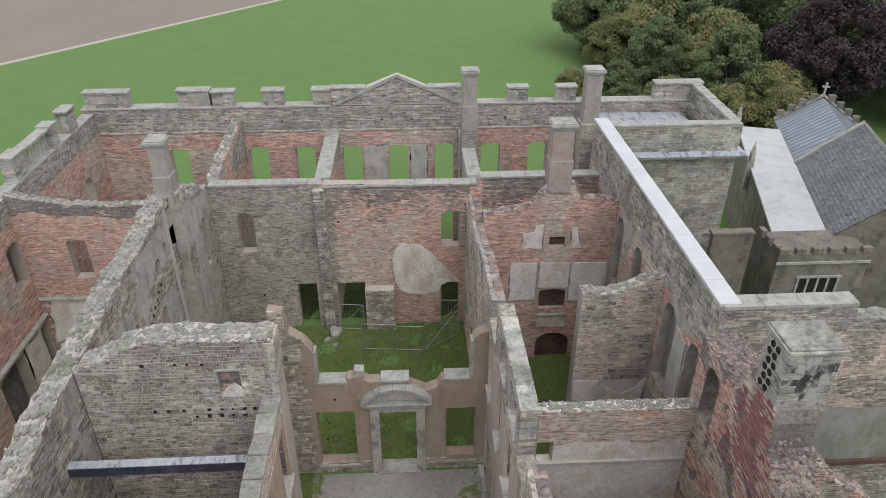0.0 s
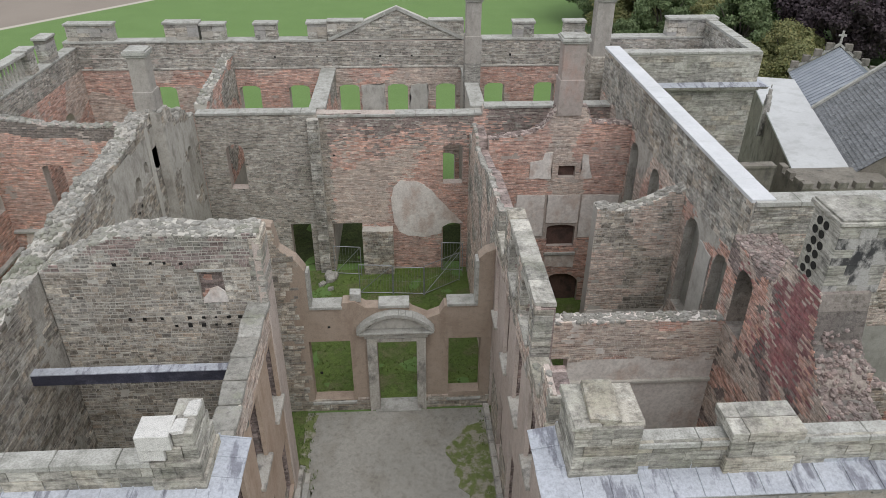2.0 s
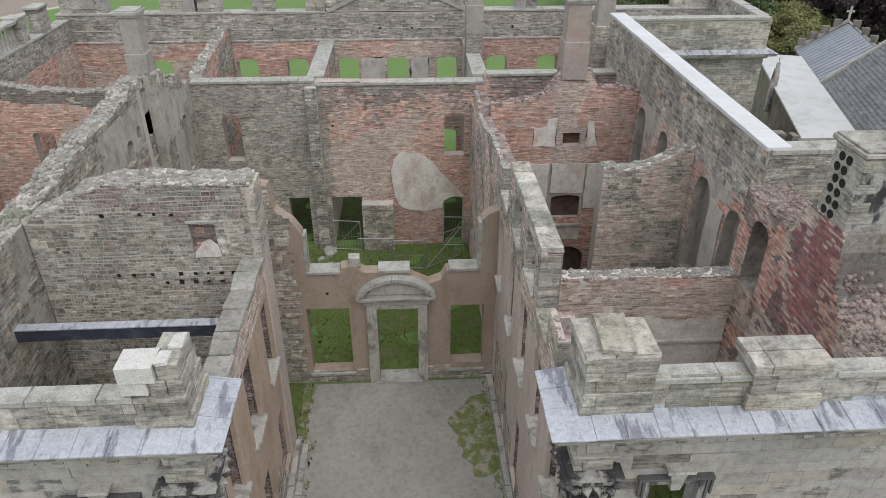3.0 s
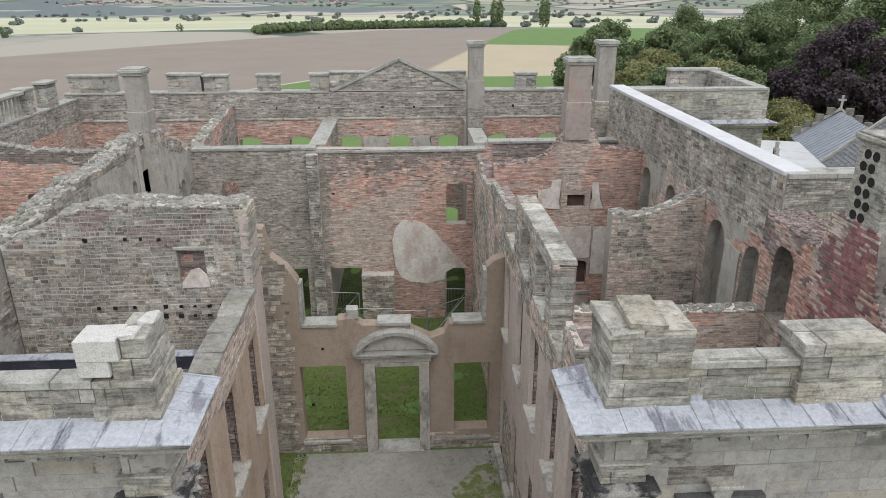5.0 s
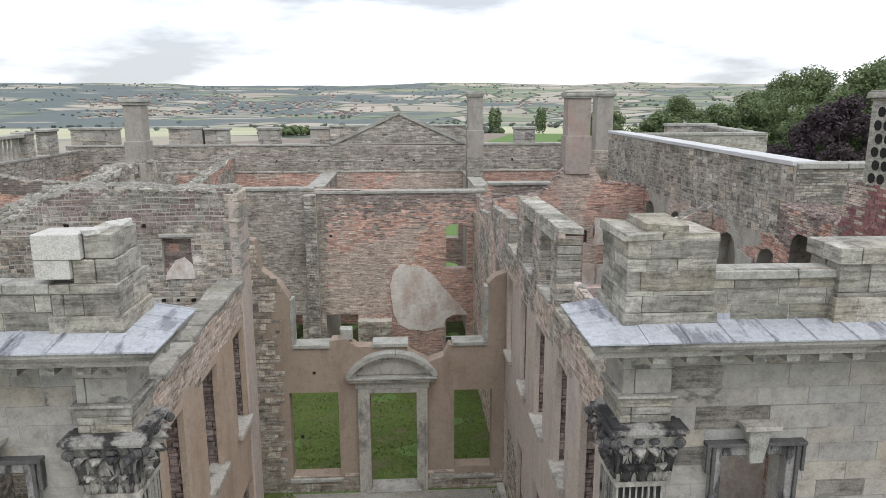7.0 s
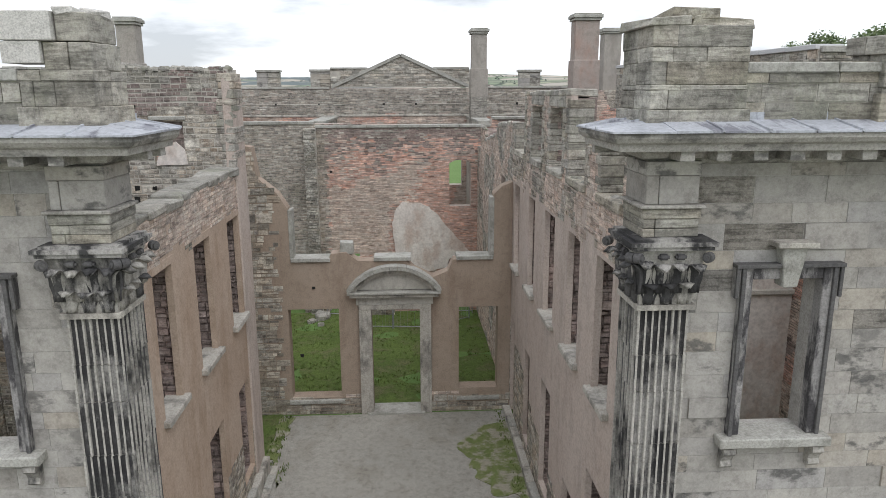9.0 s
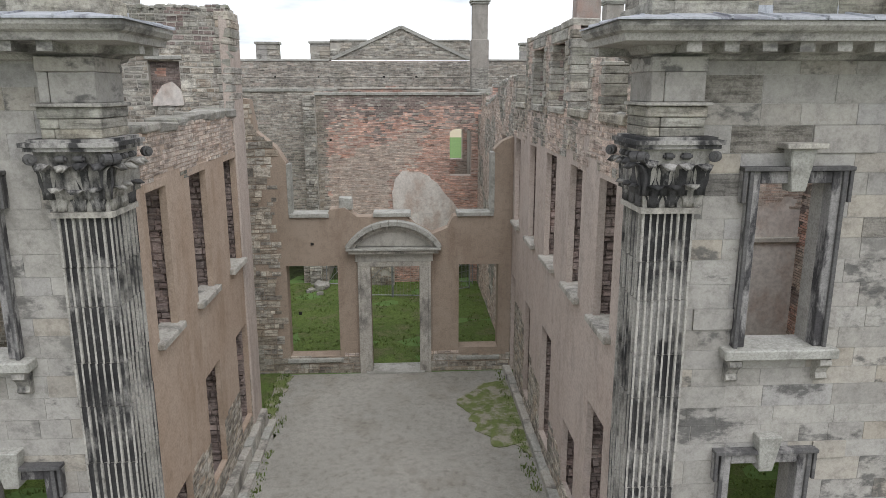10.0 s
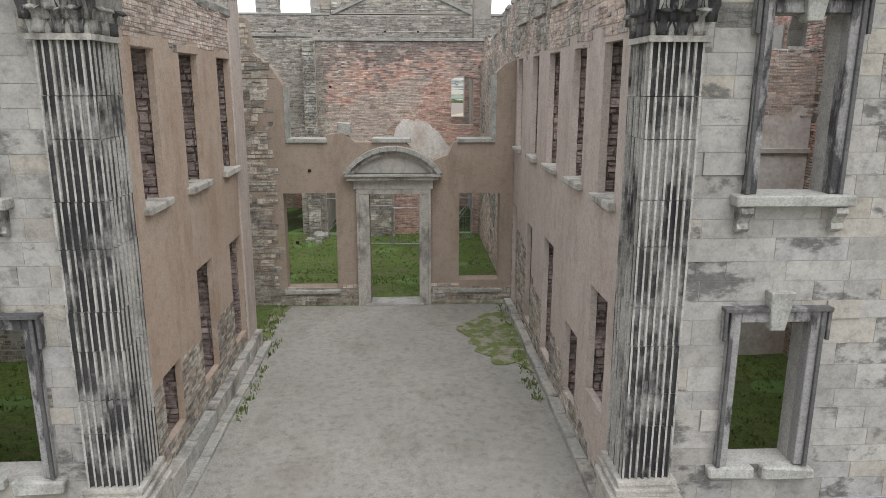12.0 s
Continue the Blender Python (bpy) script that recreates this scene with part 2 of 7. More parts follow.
M["stone"] = surface("dressed_stone", (0.54, 0.51, 0.45), (0.44, 0.41, 0.36), 1.0, (0.08, 0.077, 0.072), 1.5, 0.7, (1, 1, 0.5), 28, 0.5, 0.9)
M["cope"] = surface("coping_stone", (0.46, 0.45, 0.41), (0.38, 0.37, 0.33), 1.1, (0.2, 0.2, 0.17), 2.2, 0.5, (1, 1, 1), 24, 0.5)
M["white"] = surface("white_capping", (0.6, 0.6, 0.6), (0.53, 0.53, 0.53), 0.8, (0.5, 0.5, 0.5), 2.0, 0.35, (1, 1, 1), 20, 0.1, 0.7, 0.0, 0.1)
M["newstone"] = surface("new_stone", (0.62, 0.6, 0.56), (0.56, 0.54, 0.5), 1.0, None, fine=40, bump=0.1)
M["lead"] = surface("lead_sheet", (0.52, 0.535, 0.57), (0.42, 0.435, 0.47), 0.9, (0.2, 0.2, 0.23), 1.3, 0.85, (2.6, 0.6, 1), 14, 0.08, 0.5, 0.1, 0.3, lo=0.52, hi=0.6)
M["slate"] = masonry("slate", [(0.23, 0.235, 0.24), (0.26, 0.265, 0.275), (0.21, 0.215, 0.22), (0.28, 0.285, 0.29)], (0.14, 0.142, 0.14), 0.4, (0.31, 0.31, 0.3), 0.35, spread=0.3, mottle=0.3)
M["soot"] = surface("sooted_stone", (0.5, 0.475, 0.43), (0.4, 0.38, 0.34), 0.6, (0.03, 0.03, 0.031), 1.6, 0.95, (1.0, 1.0, 0.5), 26, 0.5)
M["gravel"] = surface("gravel", (0.41, 0.39, 0.345), (0.35, 0.335, 0.295), 0.35, (0.24, 0.215, 0.17), 0.5, 0.5, (1, 0.6, 1), 45, 0.7, 0.95, 0, 0.5)
M["steel"] = surface("blue_steel", (0.06, 0.06, 0.085), (0.045, 0.045, 0.06), 0.8, (0.2, 0.2, 0.24), 3.0, 0.3, (1, 1, 1), 20, 0.1, 0.5)
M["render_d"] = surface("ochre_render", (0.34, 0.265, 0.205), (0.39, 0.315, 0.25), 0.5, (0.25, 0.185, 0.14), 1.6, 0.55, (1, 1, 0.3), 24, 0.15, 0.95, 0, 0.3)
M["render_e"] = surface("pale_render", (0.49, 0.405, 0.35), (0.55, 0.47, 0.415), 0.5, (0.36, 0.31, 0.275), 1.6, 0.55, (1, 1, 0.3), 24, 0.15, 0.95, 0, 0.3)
M["crust"] = surface("black_crust", (0.05, 0.049, 0.05), (0.1, 0.097, 0.093), 1.2, (0.46, 0.44, 0.41), 1.7, 0.9, (1.0, 1.0, 0.6), 26, 0.5, lo=0.47, hi=0.56)
M["lime"] = surface("lime_wash", (0.55, 0.52, 0.46), (0.44, 0.41, 0.36), 0.8, (0.26, 0.235, 0.2), 1.8, 0.75, (1, 1, 0.5), 26, 0.5, 0.92, 0, 0.45)
M["pmortar"] = surface("pale_mortar", (0.54, 0.51, 0.45), (0.45, 0.42, 0.37), 0.7, (0.3, 0.28, 0.25), 2.0, 0.4, grit=0.15)
M["oldplaster"] = surface("old_plaster", (0.36, 0.345, 0.305), (0.28, 0.27, 0.235), 1.0, (0.18, 0.17, 0.145), 1.8, 0.6, (1, 1, 0.4), 24, 0.2, 0.9, 0, 0.3)
M["fillet"] = surface("blackened_fillet", (0.09, 0.087, 0.088), (0.15, 0.145, 0.14), 1.2, (0.36, 0.345, 0.33), 1.7, 0.7, (1, 1, 0.5), 26, 0.3, lo=0.58, hi=0.66)
M["flute"] = surface("dark_flute", (0.045, 0.044, 0.046), (0.09, 0.087, 0.085), 1.2, (0.4, 0.385, 0.36), 1.5, 0.85, (1.0, 1.0, 0.6), 26, 0.4, lo=0.5, hi=0.6)
# its dark blotches also put the soffit's shade into the colour
M["corn"] = surface("cornice_stone", (0.46, 0.44, 0.4), (0.37, 0.355, 0.32), 1.0, (0.1, 0.097, 0.09), 1.8, 0.75, (0.6, 0.6, 1.4), 28, 0.5, lo=0.5, hi=0.6)
M["joint"] = surface("pale_joint", (0.52, 0.5, 0.46), (0.36, 0.34, 0.31), 0.8)
M["jamb"] = surface("stained_jamb", (0.36, 0.345, 0.33), (0.29, 0.28, 0.27), 1.0, (0.05, 0.047, 0.05), 1.7, 0.9, (1.6, 1.6, 0.5), 28, 0.4, lo=0.5, hi=0.58)
M["crimson"] = masonry("crimson_brick", [(0.42, 0.17, 0.17), (0.34, 0.14, 0.15), (0.5, 0.26, 0.24), (0.44, 0.2, 0.18)], (0.24, 0.14, 0.14), 0.5, (0.6, 0.46, 0.42), 0.4, 0.5, 0.0, 0.4, 0.0, 0.4, 0.3)
M["turf"] = surface("mossy_turf", (0.14, 0.195, 0.05), (0.095, 0.145, 0.036), 0.5, (0.2, 0.185, 0.1), 1.0, 0.75, (1, 1, 1), 18, 0.9, 0.95, 0, 0.6)
M["hearth"] = surface("sooty_hearth", (0.17, 0.1, 0.08), (0.12, 0.075, 0.062), 1.2, (0.05, 0.042, 0.038), 1.6, 0.7)
M["oldcoat"] = surface("old_lime_coat", (0.76, 0.71, 0.65), (0.63, 0.57, 0.52), 0.9, (0.52, 0.4, 0.33), 1.1, 0.7, (1, 1, 0.7), 9, 0.35, 0.92, 0, 0.25, lo=0.5, hi=0.62)
# rank growth, its colour lowered to carry the shade between high walls
M["weed"] = surface("shaded_nettles", (0.06, 0.085, 0.03), (0.09, 0.12, 0.04), 0.8, (0.05, 0.05, 0.025), 1.4, 0.6, (1, 1, 1), 14, 0.9, 0.95, 0, 0.7)
# near-black that paints the shade inside openings
M["void"] = surface("recess_shade", (0.03, 0.028, 0.025), (0.02, 0.02, 0.018), 1.0)


# ---- mesh helpers ----
def quad_mesh(name, verts, quads, mats=(), mat_index=None):
    me = bpy.data.meshes.new(name)
    verts, quads = np.asarray(verts, np.float32), np.asarray(quads, np.int32)
    me.vertices.add(len(verts))
    me.vertices.foreach_set("co", verts.ravel())
    me.loops.add(quads.size)
    me.loops.foreach_set("vertex_index", quads.ravel())
    me.polygons.add(len(quads))
    me.polygons.foreach_set("loop_start", np.arange(0, quads.size, 4, dtype=np.int32))
    me.polygons.foreach_set("loop_total", np.full(len(quads), 4, np.int32))
    for m in mats:
        me.materials.append(m)
    if mat_index is not None:
        me.polygons.foreach_set("material_index", np.asarray(mat_index, np.int32))
    me.polygons.foreach_set("use_smooth", np.zeros(len(quads), bool))
    me.update(calc_edges=True)
    me.validate()
    return me


def bm_mesh(name, bm, material=None, smooth=False):
    bmesh.ops.recalc_face_normals(bm, faces=bm.faces)
    me = bpy.data.meshes.new(name)
    bm.to_mesh(me)
    bm.free()
    if material:
        me.materials.append(material)
    if smooth:
        for p in me.polygons:
            p.use_smooth = True
    return me


def part(name, bm, material, parent=None, label="", smooth=False):
    ob = new(name, bm_mesh(name, bm, material, smooth))
    ob.parent = parent
    return tagged(ob, label)


def thing(name, label, category, group="", kind="", at=(0, 0, 0)):
    ob = new(name)
    ob.location = at
    ob.empty_display_size = 0.3
    return tagged(ob, label, category, group, kind)


def box(bm, x0, x1, y0, y1, z0, z1, jit=0.0, cham=0.0):
    """A block; its corners wander by jit, its edges are eased by cham."""
    vs = [bm.verts.new((x + random.uniform(-jit, jit), y + random.uniform(-jit, jit), z + random.uniform(-jit, jit)))
          for z in (z0, z1) for x, y in ((x0, y0), (x1, y0), (x1, y1), (x0, y1))]
    fs = [bm.faces.new([vs[i] for i in f]) for f in ((3, 2, 1, 0), (4, 5, 6, 7), (0, 1, 5, 4), (1, 2, 6, 5), (2, 3, 7, 6), (3, 0, 4, 7))]
    if cham:
        ed = list({e for f in fs for e in f.edges})
        bmesh.ops.bevel(bm, geom=ed, offset=cham, segments=1, affect="EDGES")
    return vs


def prism(bm, pts, y0, y1):
    """An outline in x and z pulled from y0 to y1."""
    a = [bm.verts.new((x, y0, z)) for x, z in pts]
    b = [bm.verts.new((x, y1, z)) for x, z in pts]
    bm.faces.new(a)
    bm.faces.new(list(reversed(b)))
    for i in range(len(a)):
        j = (i + 1) % len(a)
        bm.faces.new((a[i], b[i], b[j], a[j]))


def lerp_line(pts, u):
    return float(np.interp(u, [p[0] for p in pts], [p[1] for p in pts]))


UNIT = {}


def unit_block(mat):
    """The shared mesh of the pieces in one material: a block with eased edges, one metre a side."""
    if mat.name not in UNIT:
        c = 0.006
        v = [(0, -1, 0), (1, -1, 0), (1, -1, 1), (0, -1, 1), (c, 0, c * 2), (1 - c, 0, c * 2), (1 - c, 0, 1 - c * 2), (c, 0, 1 - c * 2)]
        q = [(4, 5, 6, 7), (0, 1, 5, 4), (1, 2, 6, 5), (2, 3, 7, 6), (3, 0, 4, 7), (3, 2, 1, 0)]
        q = [tuple(reversed(f)) for f in q]
        UNIT[mat.name] = quad_mesh("piece", v, q, [mat])
    return UNIT[mat.name]


class Wall:
    """A wall from a to b (plan points of its front face; the front looks to the right of the way from a to b).
    top: (u, z) along it; holes: (u0, u1, z0, z1, rise) with an arched head of that rise."""

    def __init__(self, name, a, b, thick, top, holes=(), base=-0.3, rag=0.0, core=None, label="", seed=1):
        self.a, self.b, self.thick, self.top, self.holes, self.rag = Vector((*a, 0)), Vector((*b, 0)), thick, top, holes, rag
        self.len = (self.b - self.a).length
        self.d = (self.b - self.a).normalized()
        self.n = Vector((self.d.y, -self.d.x, 0))
        self.base, self.rng, self.name = base, random.Random(seed), name
        self.rngn = np.random.default_rng(seed)
        self.seed = seed
        self.ob = new(name, self.core_mesh(core or M["mortar"]))
        tagged(self.ob, label, "wall", "", "structure")

    def crest(self, u):
        z = lerp_line(self.top, u)
        if self.rag:
            z += self.rag * 1.6 * (noise.noise((u * 1.3, self.seed * 7.1, 0)) + 0.6 * noise.noise((u * 4.1, self.seed * 3.3, 5)))
        return z

    def head(self, h, u):
        u0, u1, z0, z1, rise = h
        if not rise:
            return z1
        k = (2 * u - u0 - u1) / (u1 - u0)
        return z1 - rise + rise * math.sqrt(max(0, 1 - k * k))

    def place(self, u, v, z):
        p = self.a + self.d * u + self.n * v
        return (p.x, p.y, z)

    def core_mesh(self, mat):
        us = {0.0, self.len}
        us.update(np.arange(0, self.len, 0.35 if not self.rag else 0.22).tolist())
        for h in self.holes:
            us.update((h[0], h[1]))
            if h[4]:
                us.update(np.linspace(h[0], h[1], 9).tolist())
        for p in self.top:
            if 0 < p[0] < self.len:
                us.add(p[0])
        us = sorted(u for u in us if -1e-6 <= u <= self.len + 1e-6)
        us = [u for i, u in enumerate(us) if i == 0 or u - us[i - 1] > 1e-4]
        verts, quads = [], []

        def q(*pts):
            i = len(verts)
            verts.extend(pts)
            quads.append((i, i + 1, i + 2, i + 3))

        cols = []
        for u0, u1 in zip(us, us[1:]):
            m = (u0 + u1) / 2
            spans = [[self.base, self.base, self.crest(u0 + 1e-4), self.crest(u1 - 1e-4)]]
            for h in sorted((h for h in self.holes if h[0] - 1e-6 <= m <= h[1] + 1e-6), key=lambda h: h[2]):
                lo0, lo1, t0, t1 = spans.pop()
                hz0, hz1 = self.head(h, u0), self.head(h, u1)
                if h[2] > lo0:
                    spans.append([lo0, lo1, min(h[2], t0), min(h[2], t1)])
                spans.append([hz0, hz1, max(t0, hz0 + 0.01), max(t1, hz1 + 0.01)])
                if min(t0, t1) <= max(hz0, hz1) + 0.02:
                    spans.pop()
            cols.append((u0, u1, spans))
        P, T = self.place, -self.thick
        for k, (u0, u1, spans) in enumerate(cols):
            for a0, a1, b0, b1 in spans:
                q(P(u0, 0, a0), P(u1, 0, a1), P(u1, 0, b1), P(u0, 0, b0))
                q(P(u1, T, a1), P(u0, T, a0), P(u0, T, b0), P(u1, T, b1))
                q(P(u0, 0, b0), P(u1, 0, b1), P(u1, T, b1), P(u0, T, b0))
                q(P(u0, T, a0), P(u1, T, a1), P(u1, 0, a1), P(u0, 0, a0))
                for side, uu, lo, hi in ((-1, u0, a0, b0), (1, u1, a1, b1)):
                    nb = cols[k + side][2] if 0 <= k + side < len(cols) else []
                    gaps, z = [], lo
                    for s in nb:
                        e0, e1 = (s[1], s[3]) if side < 0 else (s[0], s[2])
                        if e1 <= z or e0 >= hi:
                            continue
                        if e0 > z + 1e-3:
                            gaps.append((z, e0))
                        z = max(z, e1)
                    if z < hi - 1e-3:
                        gaps.append((z, hi))
                    for g0, g1 in gaps:
                        if side < 0:
                            q(P(uu, T, g0), P(uu, 0, g0), P(uu, 0, g1), P(uu, T, g1))
                        else:
                            q(P(uu, 0, g0), P(uu, T, g0), P(uu, T, g1), P(uu, 0, g1))
        return quad_mesh(self.name, verts, quads, [mat])

    def solid(self, us, z, top_slack=0.0):
        ok = np.array([z < self.crest(u) - top_slack for u in us])
        for h in self.holes:
            if h[2] <= z <= h[3]:
                ok &= ~np.array([h[0] - 1e-4 <= u <= h[1] + 1e-4 and z < self.head(h, u) for u in us])
        return ok

    def skin(self, pick, mats, course=0.075, length=0.225, depth=0.02, jit=0.004, gap=0.01, z0=0.0, z1=99.0, u0=0.0, u1=999.0, vary=0.15, piece=None, piece_name="brick", v0=0.0, proud=0.0, lost=0.5, wave=0.008, rough=0.0, flat=1.0):
        """Lays blocks in courses on the front. pick(u, z) gives the index of a block's material, or None for a bare place.
        piece: (u0, u1, z0, z1), the stretch whose blocks are objects of their own."""
        u1 = min(u1, self.len)
        us = np.arange(u0 + 0.02, u1, 0.04)
        if not len(us):
            return self
        V, Q, I, made = [], [], [], 0
        tops = max(self.crest(u) for u in us[::3])
        z, row = max(z0, 0.0), 0
        edges = sorted({u0, u1, *[h[0] for h in self.holes], *[h[1] for h in self.holes]})
        R = self.rng
        while z < min(z1, tops):
            ch = course * R.uniform(1 - vary, 1 + vary) * (R.choice((0.7, 0.9, 1.2, 1.7)) if rough else 1.0)
            ch = min(ch, z1 - z) if z1 < 90 else ch
            ok = self.solid(us, z + ch * 0.55)
            i = 0
            while i < len(us):
                if not ok[i]:
                    i += 1
                    continue
                j = i
                while j + 1 < len(us) and ok[j + 1]:
                    j += 1
                s, e = us[i] - 0.02, us[j] + 0.02
                for ed in edges:
                    s = ed if abs(ed - s) < 0.05 else s
                    e = ed if abs(ed - e) < 0.05 else e
                i = j + 1
                x = s - (R.random() * length if vary > 0.1 else (row % 2) * length * 0.5)
                level, cut, ln_was = 0, 0.5, length
                while x < e:
                    ln = length * R.uniform(1 - vary * 2.4, 1 + vary * 2.4)
                    if rough and level != 1:
                        ln, cut = ch * R.uniform(0.8, 2.2), R.uniform(0.36, 0.64)
                        level = 1 if ch > course * 1.1 and R.random() < 0.32 else 0
                    elif rough:
                        level, ln = 2, ln_was
                    ln_was = ln
                    p, r = max(x, s), min(x + ln, e)
                    x += ln if level != 1 else 0.0
                    if r - p < 0.05:
                        continue
                    k = pick((p + r) / 2, z + ch / 2)
                    if k is None:
                        continue
                    if noise.noise((p * 1.9, z * 2.3, self.seed * 5.7)) + R.uniform(-0.12, 0.12) > lost:
                        continue
                    dp = v0 + 0.004 + depth * R.uniform(0.2, 1.1) + wave * (0.5 + noise.noise((p * 0.9, z * 0.9, self.seed * 2.1)))
                    if proud and R.random() < proud:
                        dp += 0.03
                    dp = v0 + (dp - v0) * flat
                    g, zc, hc = gap * 0.5, z, ch
                    if rough:
                        zc = z + rough * noise.noise(((p + r) * 0.4, row * 0.31, self.seed * 1.3))
                        hc = ch * R.uniform(0.88, 1.05)
                        if level == 1:
                            hc *= cut
                        elif level == 2:
                            zc, hc = zc + hc * cut, hc * (1 - cut)
                    if piece and made < 300 and piece[0] <= p and r <= piece[1] and piece[2] <= z <= piece[3]:
                        made += 1
                        ob = new(piece_name, unit_block(mats[k]))
                        ob.parent = self.ob
                        c = Matrix((( self.d.x, self.n.x, 0, 0), (self.d.y, self.n.y, 0, 0), (0, 0, 1, 0), (0, 0, 0, 1)))
                        ob.matrix_basis = Matrix.Translation(self.place(p + g, dp, zc + g)) @ c @ Matrix.Diagonal((r - p - gap, 0.03 + dp - v0 + 0.02, hc - gap, 1))
                        continue
                    c = (min(0.006, ch * 0.08) + jit * 0.25) * (1.0 if flat > 0.95 else 0.5)
                    b = len(V)
                    jj = self.rngn.uniform(-jit, jit, (8, 2))
                    f = ((p + g, -0.02 + v0, zc + g), (r - g, -0.02 + v0, zc + g), (r - g, -0.02 + v0, zc + hc - g), (p + g, -0.02 + v0, zc + hc - g),
                         (p + g + c, dp, zc + g + c), (r - g - c, dp, zc + g + c), (r - g - c, dp, zc + hc - g - c), (p + g + c, dp, zc + hc - g - c))
                    for (a, v, w), (ja, jz) in zip(f, jj):
                        V.append((a + ja, v, w + jz))
                    Q += [(b + 4, b + 5, b + 6, b + 7), (b, b + 1, b + 5, b + 4), (b + 1, b + 2, b + 6, b + 5), (b + 2, b + 3, b + 7, b + 6), (b + 3, b, b + 4, b + 7)]
                    I += [k] * 5
            z += ch
            row += 1
        if V:
            V = np.array(V, np.float32)
            W = np.empty_like(V)
            W[:, 0] = self.a.x + self.d.x * V[:, 0] + self.n.x * V[:, 1]
            W[:, 1] = self.a.y + self.d.y * V[:, 0] + self.n.y * V[:, 1]
            W[:, 2] = V[:, 2]
            ob = new("masonry", quad_mesh("masonry", W, Q, mats, I))
            ob.parent = self.ob
            tagged(ob, "coursed masonry facing", kind="stuff")
        return self

    def crown(self, size=0.2, mat=None, u0=0.0, u1=999.0, v_over=0.03, rise=0.32, cover=1.6):
        """Loose rubble along the broken top: many small many-sided stones, tilted and bedded at random."""
        V, Q, R = [], [], self.rng
        u1 = min(u1, self.len)
        wide = self.thick + 2 * v_over
        for _ in range(int(cover * (u1 - u0) * wide / (size * size))):
            r = size * 0.5 * R.choice((0.55, 0.75, 0.9, 1.0, 1.25, 1.6))
            u = R.uniform(u0 + r * 0.6, max(u0 + r * 0.7, u1 - r * 0.6))
            v = v_over - R.uniform(r * 0.5, wide - r * 0.5)
            z = self.crest(u) - 0.05
            h = 0.05 + r * 2 * R.uniform(0.1, rise)
            turn, long_ = R.uniform(-0.5, 0.5), R.uniform(0.9, 1.7)
            tu, tv = R.uniform(-0.18, 0.18), R.uniform(-0.18, 0.18)
            b = len(V)
            for lift, k in ((0.0, 1.0), (h * 0.65, 0.97), (h, 0.7)):
                for i in range(6):
                    a = turn + i * math.pi / 3 + R.uniform(-0.2, 0.2)
                    du, dv = math.cos(a) * r * long_ * k, math.sin(a) * r * k
                    V.append(self.place(u + du, v + dv, z + lift + (tu * du + tv * dv if lift else 0) + R.uniform(-0.012, 0.012)))
            for lay in (0, 6):
                for i in range(6):
                    j = (i + 1) % 6
                    Q.append((b + lay + i, b + lay + j, b + lay + 6 + j, b + lay + 6 + i))
            Q += [(b + 12, b + 13, b + 14, b + 15), (b + 12, b + 15, b + 16, b + 17)]
        ob = new("loose_rubble", quad_mesh("loose_rubble", V, Q, [mat or M["crest"]]))
        ob.parent = self.ob
        tagged(ob, "broken stones along the wall top", kind="stuff")
        return self

    def patch(self, name, pts, mat, label="", proud=0.05, wob=0.05):
        """A thin irregular coat on the front, outlined by (u, z)."""
        out = []
        for (u0, z0), (u1, z1) in zip(pts, pts[1:] + pts[:1]):
            n = max(1, int(math.hypot(u1 - u0, z1 - z0) / 0.18))
            for i in range(n):
                k = i / n
                u, z = u0 + (u1 - u0) * k, z0 + (z1 - z0) * k
                out.append((u + wob * 2 * noise.noise((u * 2.2, z * 2.2, 3)), z + wob * 2 * noise.noise((u * 2.2, z * 2.2, 9))))
        bm = bmesh.new()
        a = [bm.verts.new(self.place(u, proud, z)) for u, z in out]
        b = [bm.verts.new(self.place(u, -0.01, z)) for u, z in out]
        f = bm.faces.new(a)
        for i in range(len(a)):
            j = (i + 1) % len(a)
            bm.faces.new((a[i], b[i], b[j], a[j]))
        bmesh.ops.triangulate(bm, faces=[f])
        return part(name, bm, mat, self.ob, label)

    def slab(self, name, u0, u1, z0, z1, v0, v1, mat, label="", cham=0.015, jit=0.0):
        """A dressed block on the wall: v runs out from the front."""
        bm = bmesh.new()
        vs = [bm.verts.new(Vector(self.place(u, v, z)) + Vector([random.uniform(-jit, jit) for _ in range(3)]))
              for z in (z0, z1) for u, v in ((u0, v1), (u1, v1), (u1, v0), (u0, v0))]
        for f in ((3, 2, 1, 0), (4, 5, 6, 7), (0, 1, 5, 4), (1, 2, 6, 5), (2, 3, 7, 6), (3, 0, 4, 7)):
            bm.faces.new([vs[i] for i in f])
        if cham:
            bmesh.ops.bevel(bm, geom=list(bm.edges), offset=cham, segments=1, affect="EDGES")
        return part(name, bm, mat, self.ob, label)


def within(u, z, a, b, c, d, edge=0.15):
    """Whether a place lies in a box whose border wanders."""
    e = edge * 2 * noise.noise((u * 1.7, z * 1.7, 1.5))
    return a + e <= u <= b + e and c + e <= z <= d + e


